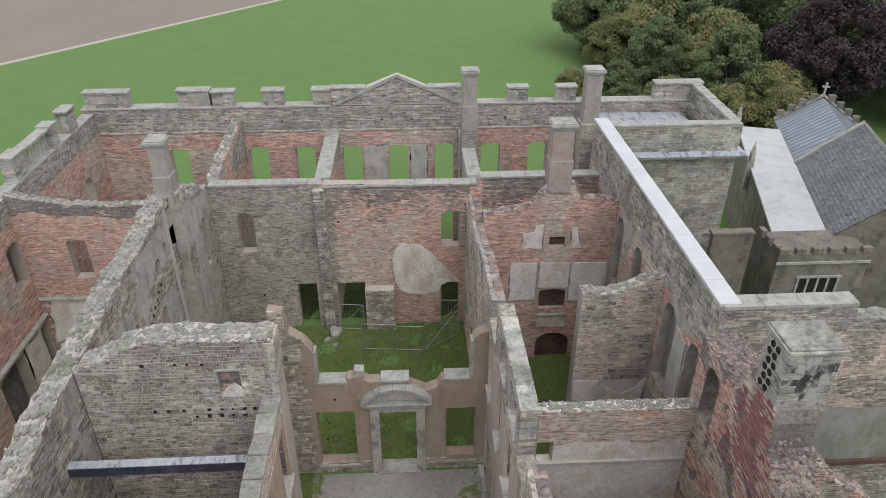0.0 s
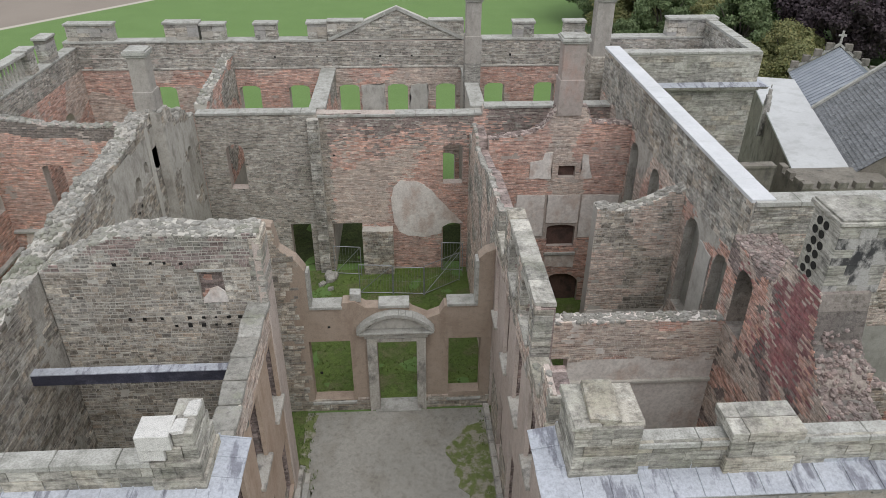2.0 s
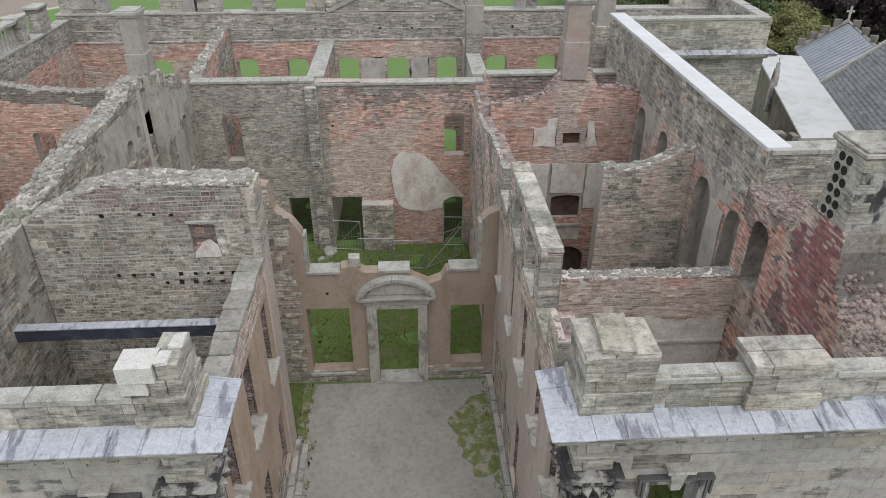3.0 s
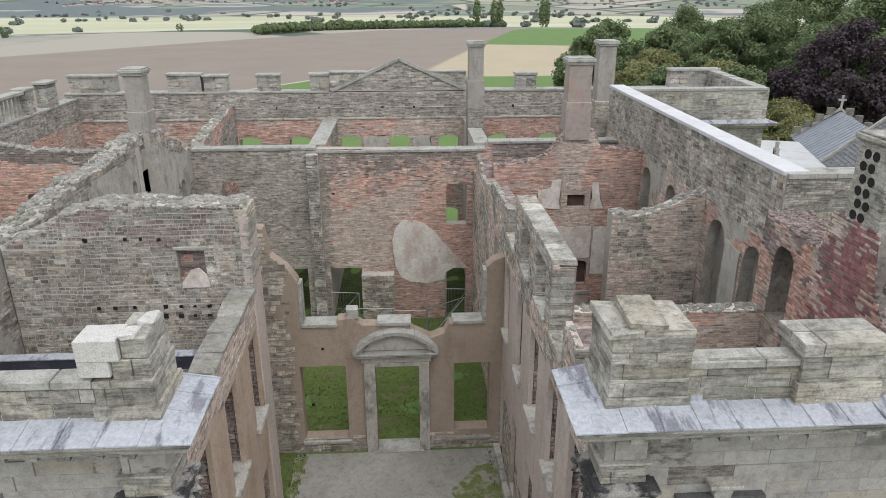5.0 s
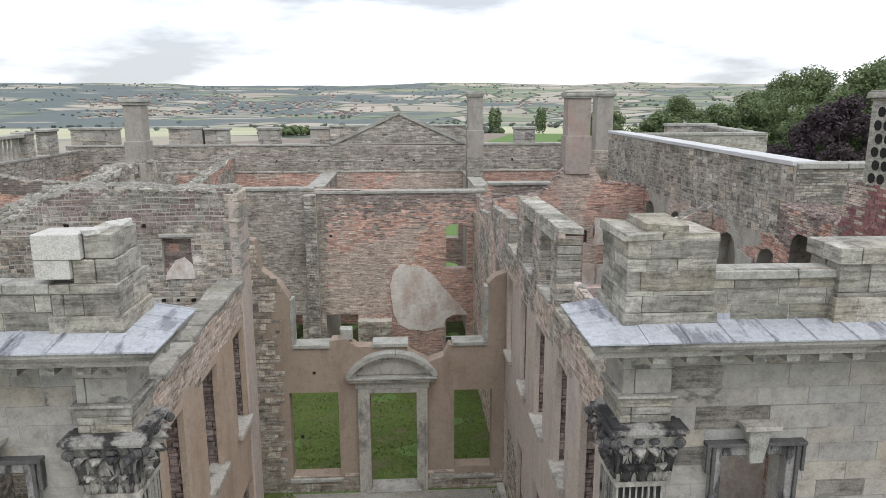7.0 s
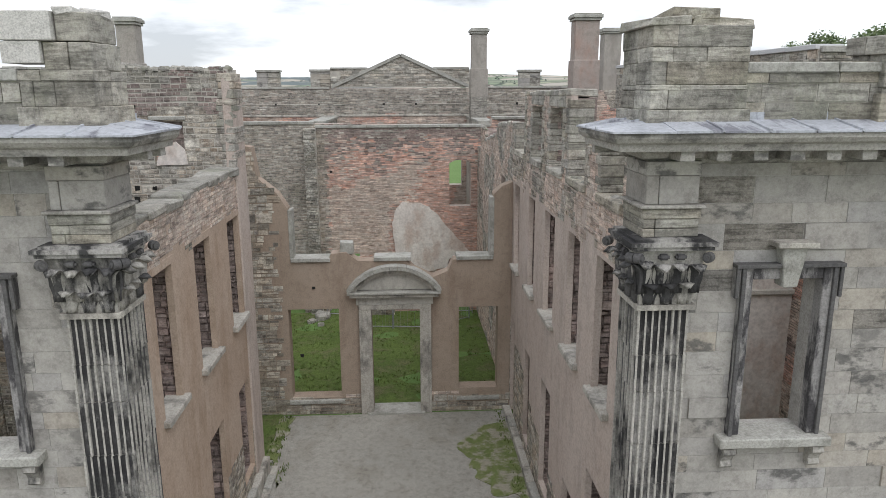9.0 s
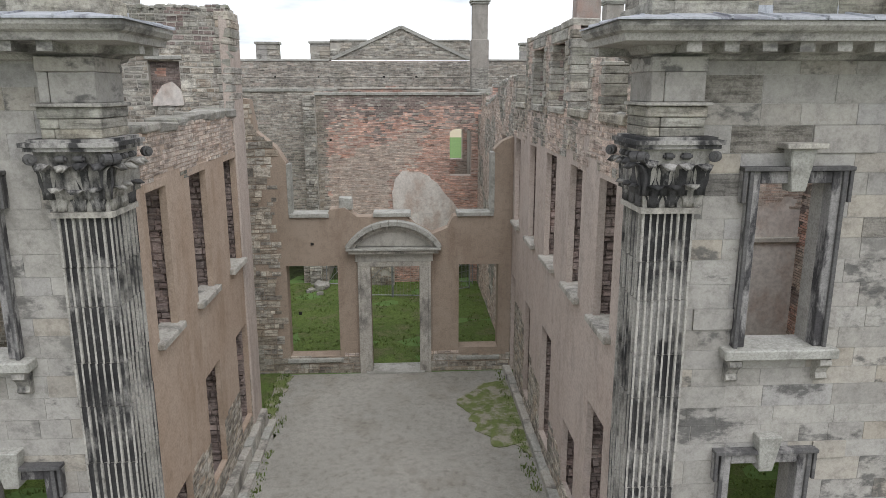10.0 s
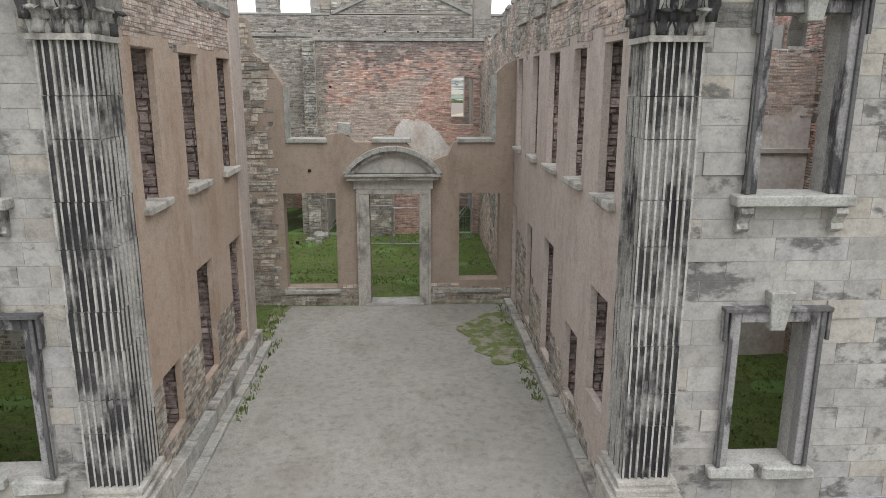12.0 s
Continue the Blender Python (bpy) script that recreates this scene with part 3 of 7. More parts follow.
# ---- ground ----
def ground_height(x, y):
    r = math.hypot(x, y)
    ang = math.atan2(x, max(y, 1.0))
    down = float(np.interp(r, [0, 290, 420, 800, 1500, 2200, 3000, 3800, 4700], [0, 0, -6, -26, -42, -30, 12, 66, 104]))
    far = min(1.0, max(0.0, (r - 300) / 900.0))
    hill = 22 * noise.noise((x / 900, y / 900, 0.3)) + 8 * noise.noise((x / 260, y / 260, 2.3))
    rise = max(0.0, (r - 1500) / 3200.0)
    return down + far * hill * (0.35 + rise) + (6 * math.sin(ang * 3.0 + 0.6) * rise)


def field_mat():
    """Lawn near the house, a ploughed field and stubble behind it, then a patchwork of fields with hedges."""
    m, nodes, links, b = node_mat("land", 0.95)
    geo = nodes.new("ShaderNodeNewGeometry")
    pos = geo.outputs["Position"]
    sep = nodes.new("ShaderNodeSeparateXYZ")
    links.new(pos, sep.inputs[0])

    def line(a, bb, c, soft):
        """0 to 1 across the line a x + b y = c."""
        mx = nodes.new("ShaderNodeMath")
        mx.operation = "MULTIPLY"
        mx.inputs[1].default_value = a
        links.new(sep.outputs[0], mx.inputs[0])
        my = nodes.new("ShaderNodeMath")
        my.operation = "MULTIPLY_ADD"
        my.inputs[1].default_value = bb
        links.new(sep.outputs[1], my.inputs[0])
        links.new(mx.outputs[0], my.inputs[2])
        return n_grey(nodes, links, my.outputs[0], c - soft, c + soft)

    lawn_n = n_noise(nodes, links, pos, 0.25, 6.0, 0.6)
    lawn = n_mix(nodes, links, lawn_n, (0.115, 0.195, 0.055), (0.16, 0.255, 0.08))
    fine = n_noise(nodes, links, pos, 6.0, 6.0, 0.75)
    lawn = n_mix(nodes, links, 0.5, lawn, n_ramp(nodes, links, fine, [(0.3, (0.45, 0.45, 0.45)), (0.7, (1, 1, 1))]), "MULTIPLY")
    plough_n = n_noise(nodes, links, pos, 0.08, 6.0, 0.6)
    plough = n_mix(nodes, links, plough_n, (0.2, 0.165, 0.135), (0.27, 0.23, 0.19))
    stubble = n_mix(nodes, links, plough_n, (0.36, 0.3, 0.2), (0.44, 0.38, 0.27))
    vor = nodes.new("ShaderNodeTexVoronoi")
    vor.inputs["Scale"].default_value = 0.0042
    links.new(pos, vor.inputs["Vector"])
    vsep = nodes.new("ShaderNodeSeparateColor")
    links.new(vor.outputs["Color"], vsep.inputs[0])
    patch = n_ramp(nodes, links, vsep.outputs[0], [(0.0, (0.2, 0.225, 0.16)), (0.2, (0.33, 0.305, 0.25)), (0.4, (0.27, 0.285, 0.2)), (0.55, (0.4, 0.36, 0.3)), (0.72, (0.2, 0.24, 0.16)), (0.86, (0.36, 0.33, 0.28))], "CONSTANT")
    edge = nodes.new("ShaderNodeTexVoronoi")
    edge.feature = "DISTANCE_TO_EDGE"
    edge.inputs["Scale"].default_value = 0.0042
    links.new(pos, edge.inputs["Vector"])
    hedge = n_grey(nodes, links, edge.outputs["Distance"], 0.03, 0.05, 1.0, 0.0)
    patch = n_mix(nodes, links, hedge, patch, (0.09, 0.11, 0.08))
    wood = n_noise(nodes, links, pos, 0.0022, 6.0, 0.6)
    shift = n_grey(nodes, links, sep.outputs[0], 500.0, -400.0, 0.0, 0.1)
    wsum = nodes.new("ShaderNodeMath")
    links.new(wood, wsum.inputs[0])
    links.new(shift, wsum.inputs[1])
    west = wsum.outputs[0]
    # wooded hills; the grey-blue of distance haze is put into their colour
    patch = n_mix(nodes, links, n_grey(nodes, links, west, 0.54, 0.6), patch, (0.125, 0.15, 0.148))
    mead = n_mix(nodes, links, n_noise(nodes, links, pos, 0.006, 5.0, 0.6, (0.4, 1.6, 1.0)), (0.27, 0.29, 0.17), (0.6, 0.58, 0.42))
    band = n_mix(nodes, links, line(0.2, 1.0, 1250.0, 60.0), line(0.2, 1.0, 480.0, 40.0), (0.0, 0.0, 0.0))
    patch = n_mix(nodes, links, band, patch, mead)
    near = n_mix(nodes, links, line(1.0, -0.279, -38.5, 0.8), plough, stubble)
    near = n_mix(nodes, links, line(0.27, 1.0, 226.3, 1.0), near, n_mix(nodes, links, line(1.0, -0.279, -38.5, 0.8), plough, lawn))
    beyond = n_mix(nodes, links, line(-0.5, 1.0, 330.0, 2.0), near, patch)
    beyond = n_mix(nodes, links, line(-1.18, 1.0, 312.0, 2.0), beyond, patch)
    col = n_mix(nodes, links, line(-1.3, 1.0, 161.5, 0.7), lawn, beyond)
    col = n_mix(nodes, links, line(0.0, 1.0, 141.0, 0.7), col, beyond)
    path_a, path_b = line(-1.3, 1.0, 160.9, 0.3), line(-1.3, 1.0, 162.6, 0.3)
    path = n_mix(nodes, links, path_b, path_a, (0.0, 0.0, 0.0))
    path = n_mix(nodes, links, line(0.0, 1.0, 141.0, 0.7), path, (0.0, 0.0, 0.0))
    col = n_mix(nodes, links, path, col, (0.42, 0.38, 0.32))
    links.new(col, b.inputs["Base Color"])
    n_bump(nodes, links, b, fine, 0.5, 0.08)
    return m


def build_ground():
    radii = [0, 8, 16, 26, 38, 52, 70, 92, 118, 150, 190, 240, 300, 370, 450, 550, 670, 800, 960, 1150, 1380, 1650, 1950, 2250, 2550, 2850, 3150, 3450, 3750, 4050, 4350, 4700]
    n = 160
    V, Q = [], []
    for r in radii:
        for i in range(n):
            a = 2 * math.pi * i / n
            x, y = r * math.sin(a), r * math.cos(a)
            V.append((x, y, ground_height(x, y)))
    for k in range(len(radii) - 1):
        for i in range(n):
            j = (i + 1) % n
            Q.append((k * n + i, k * n + j, (k + 1) * n + j, (k + 1) * n + i))
    me = quad_mesh("ground", V, Q, [field_mat()])
    for p in me.polygons:
        p.use_smooth = True
    tagged(new("ground", me), "mown green lawn, ploughed and stubble fields reaching distant hills", "ground", "", "structure")


build_ground()


def sheet(name, x0, x1, y0, y1, z, mat, label, step=0.5, bump=0.02, edge=0.0):
    """A slightly uneven ground sheet with real thickness."""
    nx, ny = max(2, int((x1 - x0) / step)), max(2, int((y1 - y0) / step))
    bm = bmesh.new()
    g = []
    for j in range(ny + 1):
        row = []
        for i in range(nx + 1):
            x, y = x0 + (x1 - x0) * i / nx, y0 + (y1 - y0) * j / ny
            if edge and (i in (0, nx) or j in (0, ny)):
                x += edge * noise.noise((x, y, 4)) * 2
                y += edge * noise.noise((x, y, 8)) * 2
            row.append(bm.verts.new((x, y, z + bump * noise.noise((x * 0.8, y * 0.8, 1)))))
        g.append(row)
    for j in range(ny):
        for i in range(nx):
            bm.faces.new((g[j][i], g[j][i + 1], g[j + 1][i + 1], g[j + 1][i]))
    r = bmesh.ops.extrude_face_region(bm, geom=list(bm.faces))
    bmesh.ops.translate(bm, vec=(0, 0, -0.12), verts=[v for v in r["geom"] if isinstance(v, bmesh.types.BMVert)])
    ob = part(name, bm, mat, None, label)
    tagged(ob, label, "ground", "", "structure")
    return ob


sheet("pavement", -5.45, 2.5, 6.0, 22.6, 0.03, M["gravel"], "grey compacted gravel court between the wings")
sheet("forecourt", -40, 40, -45, 9.3, 0.02, M["gravel"], "gravel forecourt before the house", 2.5)
sheet("floor_hall", -12.0, 9.8, 22.9, 34.2, 0.02, M["turf"], "mossy turf over the hall floor", 0.4, 0.05)
sheet("floor_west", -12.1, -5.46, 10.6, 22.8, 0.02, M["turf"], "mossy turf over the west room floor", 0.4, 0.05)
sheet("floor_far_east", 10.5, 19.5, 10.6, 18.4, 0.02, M["turf"], "mossy turf in the outer east room", 0.5, 0.05)
# this sheet's dark colour includes the shade of the narrow rooms
sheet("floor_north", -20.0, 10.5, 34.95, 42.05, 0.04, M["weed"], "nettles and rank grass in the narrow north rooms, darkened for the shade between walls", 0.35, 0.12)
sheet("floor_east", 2.52, 9.8, 10.6, 22.8, 0.02, M["turf"], "mossy turf over the east room floor", 0.4, 0.05)

# ---- walls ----
S = [M["grey"], M["red"], M["pink"], M["rubble"], M["dark"], M["ashlar"], M["plum"]]
GREY, RED, PINK, RUB, DARK, ASH, PLUM = range(7)


def n2(u, z, s=0.5, k=0.0):
    return noise.noise((u * s, z * s, k))


w_fw = Wall("wall_front_west", (-15.4, 9.93), (-5.33, 9.93), 0.42, [(0, 10.15), (11, 10.15)],
            [(7.5, 8.55, 5.8, 8.3, 0), (7.85, 8.8, 1.45, 3.85, 0)], core=M["joint"], label="pale weathered ashlar front of the west wing")
w_fw.skin(lambda u, z: 1 if random.random() < 0.03 + 0.08 * max(0, n2(u, z, 0.5, 4)) else 0, [M["ashlar"], M["eroded"]], 0.34, 0.8, 0.005, 0.001, 0.002, vary=0.21, lost=9, wave=0.0, proud=0.05, piece=(5.5, 10.4, 0, 11), piece_name="ashlar_block")
w_fe = Wall("wall_front_east", (2.51, 9.8), (19, 9.8), 0.42, [(0, 10.15), (17, 10.15)],
            [(1.52, 2.6, 5.8, 8.3, 0), (1.5, 2.6, 1.45, 3.85, 0)], core=M["joint"], label="pale weathered ashlar front of the east wing", seed=2)
w_fe.skin(lambda u, z: 1 if random.random() < 0.03 + 0.08 * max(0, n2(u, z, 0.5, 4)) else 0, [M["ashlar"], M["eroded"]], 0.34, 0.8, 0.005, 0.001, 0.002, vary=0.21, lost=9, wave=0.0, proud=0.05, piece=(0, 6, 0, 11), piece_name="ashlar_block")


def court_w_pick(u, z):
    if z > 8.1 + 0.25 * n2(u, z, 1.0):
        return PINK if n2(u, z, 0.5, 3) > -0.2 else GREY
    low = 2.05 + 0.25 * n2(u, z, 1.2)
    return RUB if z < low else None


w_cw = Wall("wall_court_west", (-5.41, 10.6), (-5.41, 19.2), 0.13, [(0, 8.9), (3, 8.98), (8.6, 9.0)],
            [(1.2, 2.2, 5.3, 7.93, 0), (3.58, 4.75, 5.3, 7.93, 0), (6.3, 7.4, 5.3, 7.93, 0),
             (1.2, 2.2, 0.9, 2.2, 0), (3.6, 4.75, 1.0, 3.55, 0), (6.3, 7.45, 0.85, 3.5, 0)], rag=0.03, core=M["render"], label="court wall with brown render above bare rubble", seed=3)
w_cw.skin(court_w_pick, S, 0.085, 0.22, 0.008, 0.005, 0.012, vary=0.16, flat=0.85, piece=(0, 8.6, 8.3, 9.2), piece_name="brick")
for i in range(8):
    w_cw.slab("coping_stone", 0.3 + i * 0.92, 0.3 + i * 0.92 + 0.9, 8.88 + 0.012 * i, 9.06 + 0.012 * i + random.uniform(-0.05, 0.05), -0.62, 0.04, M["crest"], "", 0.03, 0.045)

wi = Wall("wall_court_west_inner", (-5.542, 10.6), (-5.542, 18.1), 0.5, [(0, 8.8), (3, 8.88), (7.5, 8.9)],
          [(1.1, 2.32, 5.2, 8.1, 0), (3.45, 4.87, 5.2, 8.1, 0), (6.2, 7.45, 5.2, 8.1, 0), (1.1, 2.32, 0.8, 2.4, 0), (3.5, 4.87, 0.9, 3.7, 0), (6.2, 7.45, 0.8, 3.7, 0)], rag=0.03, core=M["plum"], label="splayed inner leaf of the west court wall", seed=61)
w_lw = Wall("wall_cross_west", (-12.05, 18.13), (-5.45, 18.13), 1.0, [(0, 10.5), (1, 10.9), (1.8, 11.4), (2.6, 11.65), (3.4, 11.7), (6.6, 11.55)],
            [(4.65, 5.42, 9.3, 10.34, 0)], rag=0.06, core=M["pmortar"], label="rubble stone cross wall of the west wing", seed=4)
w_lw.skin(lambda u, z: (PLUM if n2(u, z, 1.8, 4) < 0.1 else GREY) if z > 10.6 + 0.5 * n2(u, z, 0.8) else (RUB if n2(u, z, 0.6) < 0.3 else GREY), S, 0.125, 0.3, 0.014, 0.01, 0.02, vary=0.26, lost=0.62, rough=0.06, flat=0.85, piece=(3.2, 6.5, 10.3, 12), piece_name="stone").crown(0.14)

w_wr = Wall("wall_west_rubble", (-12.1, 10.6), (-12.1, 29.9), 0.85, [(0, 9.9), (4, 10.1), (6.5, 10.45), (8.3, 10.5), (12, 10.8), (14.5, 10.95), (16.4, 11.05), (18.2, 11.3), (19.3, 11.2)],
            [(15.9, 16.6, 8.5, 9.5, 0.3), (17.2, 17.7, 9.1, 9.7, 0.3), (15.3, 16.2, 5.4, 7.2, 0.3), (18.4, 19.1, 8.7, 9.8, 0)], rag=0.14, core=M["lime"], label="ruined rubble wall with a broken pale crest", seed=5)
w_wr.skin(lambda u, z: None if n2(u, z, 0.45, 6) > -0.05 and u > 6.5 and z < 10.8 else RUB, S, 0.14, 0.24, 0.016, 0.008, 0.016, vary=0.2, rough=0.07, flat=0.85).crown(0.15, v_over=0.04)


def court_e_pick(u, z):
    y = 34.25 - u
    if y > 22.9:
        return PINK if n2(u, z, 0.6, 2) > -0.1 else GREY
    if z > 8.2 + 0.3 * n2(u, z, 1.0):
        return PINK if n2(u, z, 0.6, 3) > 0.0 else (RUB if n2(u, z, 1.1, 6) > -0.1 else GREY)
    low = 0.7 + 0.27 * max(0, y - 13) + 0.5 * n2(u, z, 0.7)
    return RUB if z < low else None


w_ce = Wall("wall_court_east", (2.48, 34.25), (2.48, 10.5), 0.14,
            [(0, 8.3), (1.4, 8.5), (1.5, 9.4), (3.2, 9.4), (3.3, 8.9), (6.5, 9.3), (8, 9.8), (11.5, 10.0), (12.03, 10.05), (12.05, 9.2), (13.63, 9.2), (13.65, 10.9), (19.28, 10.92), (19.3, 9.2), (20.73, 9.2), (20.75, 10.2), (21.83, 10.15), (21.85, 9.15), (23.1, 9.15), (23.15, 10.1), (23.75, 10.1)],
            [(21.75, 22.8, 5.4, 8.05, 0), (19.45, 20.5, 5.4, 8.05, 0), (16.85, 18.05, 5.4, 8.07, 0), (14.5, 15.45, 5.4, 8.08, 0), (11.85, 12.8, 5.4, 8.1, 0), (8.6, 9.6, 5.3, 8.0, 0),
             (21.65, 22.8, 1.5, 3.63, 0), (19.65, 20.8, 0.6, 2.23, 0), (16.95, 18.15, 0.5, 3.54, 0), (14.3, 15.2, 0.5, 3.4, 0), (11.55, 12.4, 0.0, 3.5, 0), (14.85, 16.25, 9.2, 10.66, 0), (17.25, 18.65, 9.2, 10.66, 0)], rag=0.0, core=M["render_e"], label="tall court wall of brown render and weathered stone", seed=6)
w_ce.skin(court_e_pick, S, 0.15, 0.28, 0.016, 0.01, 0.016, vary=0.24, rough=0.05, flat=0.85, piece=(14, 23.6, 8.9, 10.9), piece_name="stone").crown(0.2, v_over=0.0, u1=12.0)
for a, b in ((19.35, 20.7), (20.8, 21.8), (21.9, 23.1)):
    Wall.crown(w_ce, 0.22, None, a, b, 0.0)

u = 13.65
while u < 19.25:
    ln = min(random.uniform(0.7, 1.2), 19.3 - u)
    w_ce.slab("coping_stone", u, u + ln - 0.012, 10.9, 11.0 + random.uniform(0, 0.05), -0.58, 0.03, M["flag"], "", 0.02, 0.02)
    u += ln


def jamb_rubble(wall, edges, v0, v1, mat):
    """Rough stones down the deep side of each opening; edges: (u of the jamb, side of the opening, z0, z1)."""
    for ue, side, z0, z1 in edges:
        V, Q, R = [], [], random.Random(int(ue * 100))
        z = z0
        while z < z1 - 0.03:
            h = min(R.uniform(0.08, 0.2), z1 - z)
            v = v0
            while v < v1 - 0.04:
                d = min(R.uniform(0.12, 0.26), v1 - v)
                out, k = R.uniform(0.01, 0.09), len(V)
                for uu, e in ((ue - side * 0.05, 0.0), (ue + side * out, 0.014)):
                    for vv, zz in ((v + 0.006 + e, z + 0.006 + e), (v + d - 0.006 - e, z + 0.006 + e), (v + d - 0.006 - e, z + h - 0.006 - e), (v + 0.006 + e, z + h - 0.006 - e)):
                        V.append(wall.place(uu + R.uniform(-0.008, 0.008), vv, zz + R.uniform(-0.008, 0.008)))
                Q += [(k + 4, k + 5, k + 6, k + 7), (k, k + 1, k + 5, k + 4), (k + 1, k + 2, k + 6, k + 5), (k + 2, k + 3, k + 7, k + 6), (k + 3, k, k + 4, k + 7)]
                v += d
            z += h
        ob = new("jamb_stones", quad_mesh("jamb_stones", V, Q, [mat]))
        ob.parent = wall.ob
        tagged(ob, "rough rubble in the window jamb", kind="stuff")


jamb_rubble(wi, [(h[1], -1, h[2], h[3]) for h in wi.holes], -0.5, 0.0, M["plum"])
wi = Wall("wall_court_east_inner", (2.622, 34.25), (2.622, 10.5), 0.41,
          [(0, 8.24), (1.4, 8.44), (1.5, 9.34), (3.2, 9.34), (3.3, 8.84), (6.5, 9.24), (8, 9.74), (11.5, 9.94), (12.03, 9.99), (12.05, 9.14), (13.63, 9.14), (13.65, 10.84), (19.28, 10.86), (19.3, 9.14), (20.73, 9.14), (20.75, 10.14), (21.83, 10.09), (21.85, 9.09), (23.1, 9.09), (23.15, 10.04), (23.75, 10.04)],
          [(21.63, 22.9, 5.3, 8.2, 0), (19.33, 20.6, 5.3, 8.2, 0), (16.73, 18.15, 5.3, 8.2, 0), (14.38, 15.55, 5.3, 8.2, 0), (11.73, 12.9, 5.3, 8.2, 0), (8.45, 9.7, 5.2, 8.1, 0), (21.53, 22.9, 1.4, 3.8, 0), (19.53, 20.9, 0.5, 2.4, 0), (16.83, 18.25, 0.4, 3.7, 0), (14.18, 15.3, 0.4, 3.5, 0), (11.5, 12.45, 0.0, 3.5, 0), (14.8, 16.3, 9.2, 10.66, 0), (17.2, 18.7, 9.2, 10.66, 0)], rag=0.0, core=M["plum"], label="splayed inner leaf of the east court wall", seed=62)
jamb_rubble(wi, [(h[0], 1, h[2], h[3]) for h in wi.holes], -0.41, 0.0, M["plum"])


def jamb_quoins(wall, u, side, z0, z1, deep):
    """A stack of squared stones lining the jamb of an upper opening, flush with the court face."""
    z, k = z0, 0
    while z < z1 - 0.04:
        h = min(random.uniform(0.13, 0.22), z1 - z)
        ln = 0.34 if k % 2 else 0.2
        wall.slab("quoin", min(u + side * 0.02, u - side * ln), max(u + side * 0.02, u - side * ln), z, z + h - 0.008, -deep, 0.03 + random.uniform(0, 0.01), random.choice([M["flag"], M["flag"], M["grey"]]), "", 0.012, 0.006)
        z += h
        k += 1


for u, side, z1 in ((14.85, 1, 10.64), (17.25, 1, 10.64), (16.25, -1, 10.64), (18.65, -1, 10.64), (19.3, 1, 10.88), (13.65, -1, 10.88), (12.05, 1, 10.05), (20.75, -1, 10.1), (21.85, 1, 10.1)):
    jamb_quoins(w_ce, u, side, 9.22, z1, 0.5)
for a, b in ((12.05, 13.65), (14.85, 16.25), (17.25, 18.65), (19.3, 20.75), (21.85, 23.15)):
    w_ce.slab("window_sill", a - 0.05, b + 0.05, 9.06, 9.215, -0.5, 0.09, M["flag"], "weathered stone sill", 0.02, 0.015)
for a, b in ((14.7, 16.4), (17.1, 18.8)):
    w_ce.slab("lintel", a, b, 10.655, 10.895, -0.5, 0.032, M["flag"], "stone lintel", 0.015, 0.008)
w_dw = Wall("wall_door", (-6.6, 22.75), (2.47, 22.75), 0.55,
            [(0, 9.4), (0.6, 9.3), (0.75, 8.3), (1.35, 7.8), (1.65, 7.3), (1.72, 5.5), (2.9, 5.5), (3.0, 5.75), (3.5, 5.8), (3.9, 5.5), (4.3, 5.5), (5.5, 5.5), (5.8, 5.2), (6.4, 4.9), (6.9, 5.1), (7.1, 5.5), (8.42, 5.5), (8.44, 7.7), (8.7, 7.95), (9.07, 8.1)],
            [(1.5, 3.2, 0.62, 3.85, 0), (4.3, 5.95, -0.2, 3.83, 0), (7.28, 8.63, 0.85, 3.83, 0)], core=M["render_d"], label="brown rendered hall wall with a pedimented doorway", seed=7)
w_dw.skin(lambda u, z: RUB if u < 1.25 + 0.1 * n2(u, z, 2) or z < 0.5 else (PINK if z < 0.75 and 2.8 < u < 7.2 else None), S, 0.17, 0.32, 0.018, 0.012, 0.016, vary=0.24, rough=0.05, flat=0.85, piece=(0, 9.4, 0, 9.4), piece_name="stone")

w_lb = Wall("wall_brick_west", (-20.1, 30.6), (-12.4, 30.6), 0.5, [(0, 11.1), (1.2, 10.8), (3, 10.45), (5, 10.35), (6.6, 10.4), (7.7, 10.7)], [(2.25, 3.2, 6.3, 8.55, 0.15)], rag=0.06, core=M["bmortar"], label="red brick wall of a roofless room", seed=8)
w_lb.skin(lambda u, z: DARK if z > 9.9 + 0.5 * n2(u, z) else RED, S, 0.078, 0.24, 0.01, 0.003, 0.012, flat=0.9).crown(0.15)
w_ww = Wall("wall_west", (-20.1, 20.0), (-20.1, 42.1), 0.6, [(0, 9.5), (9, 10.6), (10.6, 10.9), (22.1, 10.9)], [(9.3, 10.5, 6.3, 8.75, 0.3), (18.4, 19.7, 5.8, 8.0, 0.6), (5.5, 7.9, 0.3, 3.75, 0.2), (9.75, 10.5, 1.0, 3.7, 0.2)], core=M["bmortar"], label="red brick west wall with a stone parapet", seed=9)
w_ww.skin(lambda u, z: GREY if z > 9.7 else (RED if n2(u, z, 0.3, 4) > -0.2 else PINK), S, 0.085, 0.26, 0.01, 0.003, 0.012, flat=0.9)


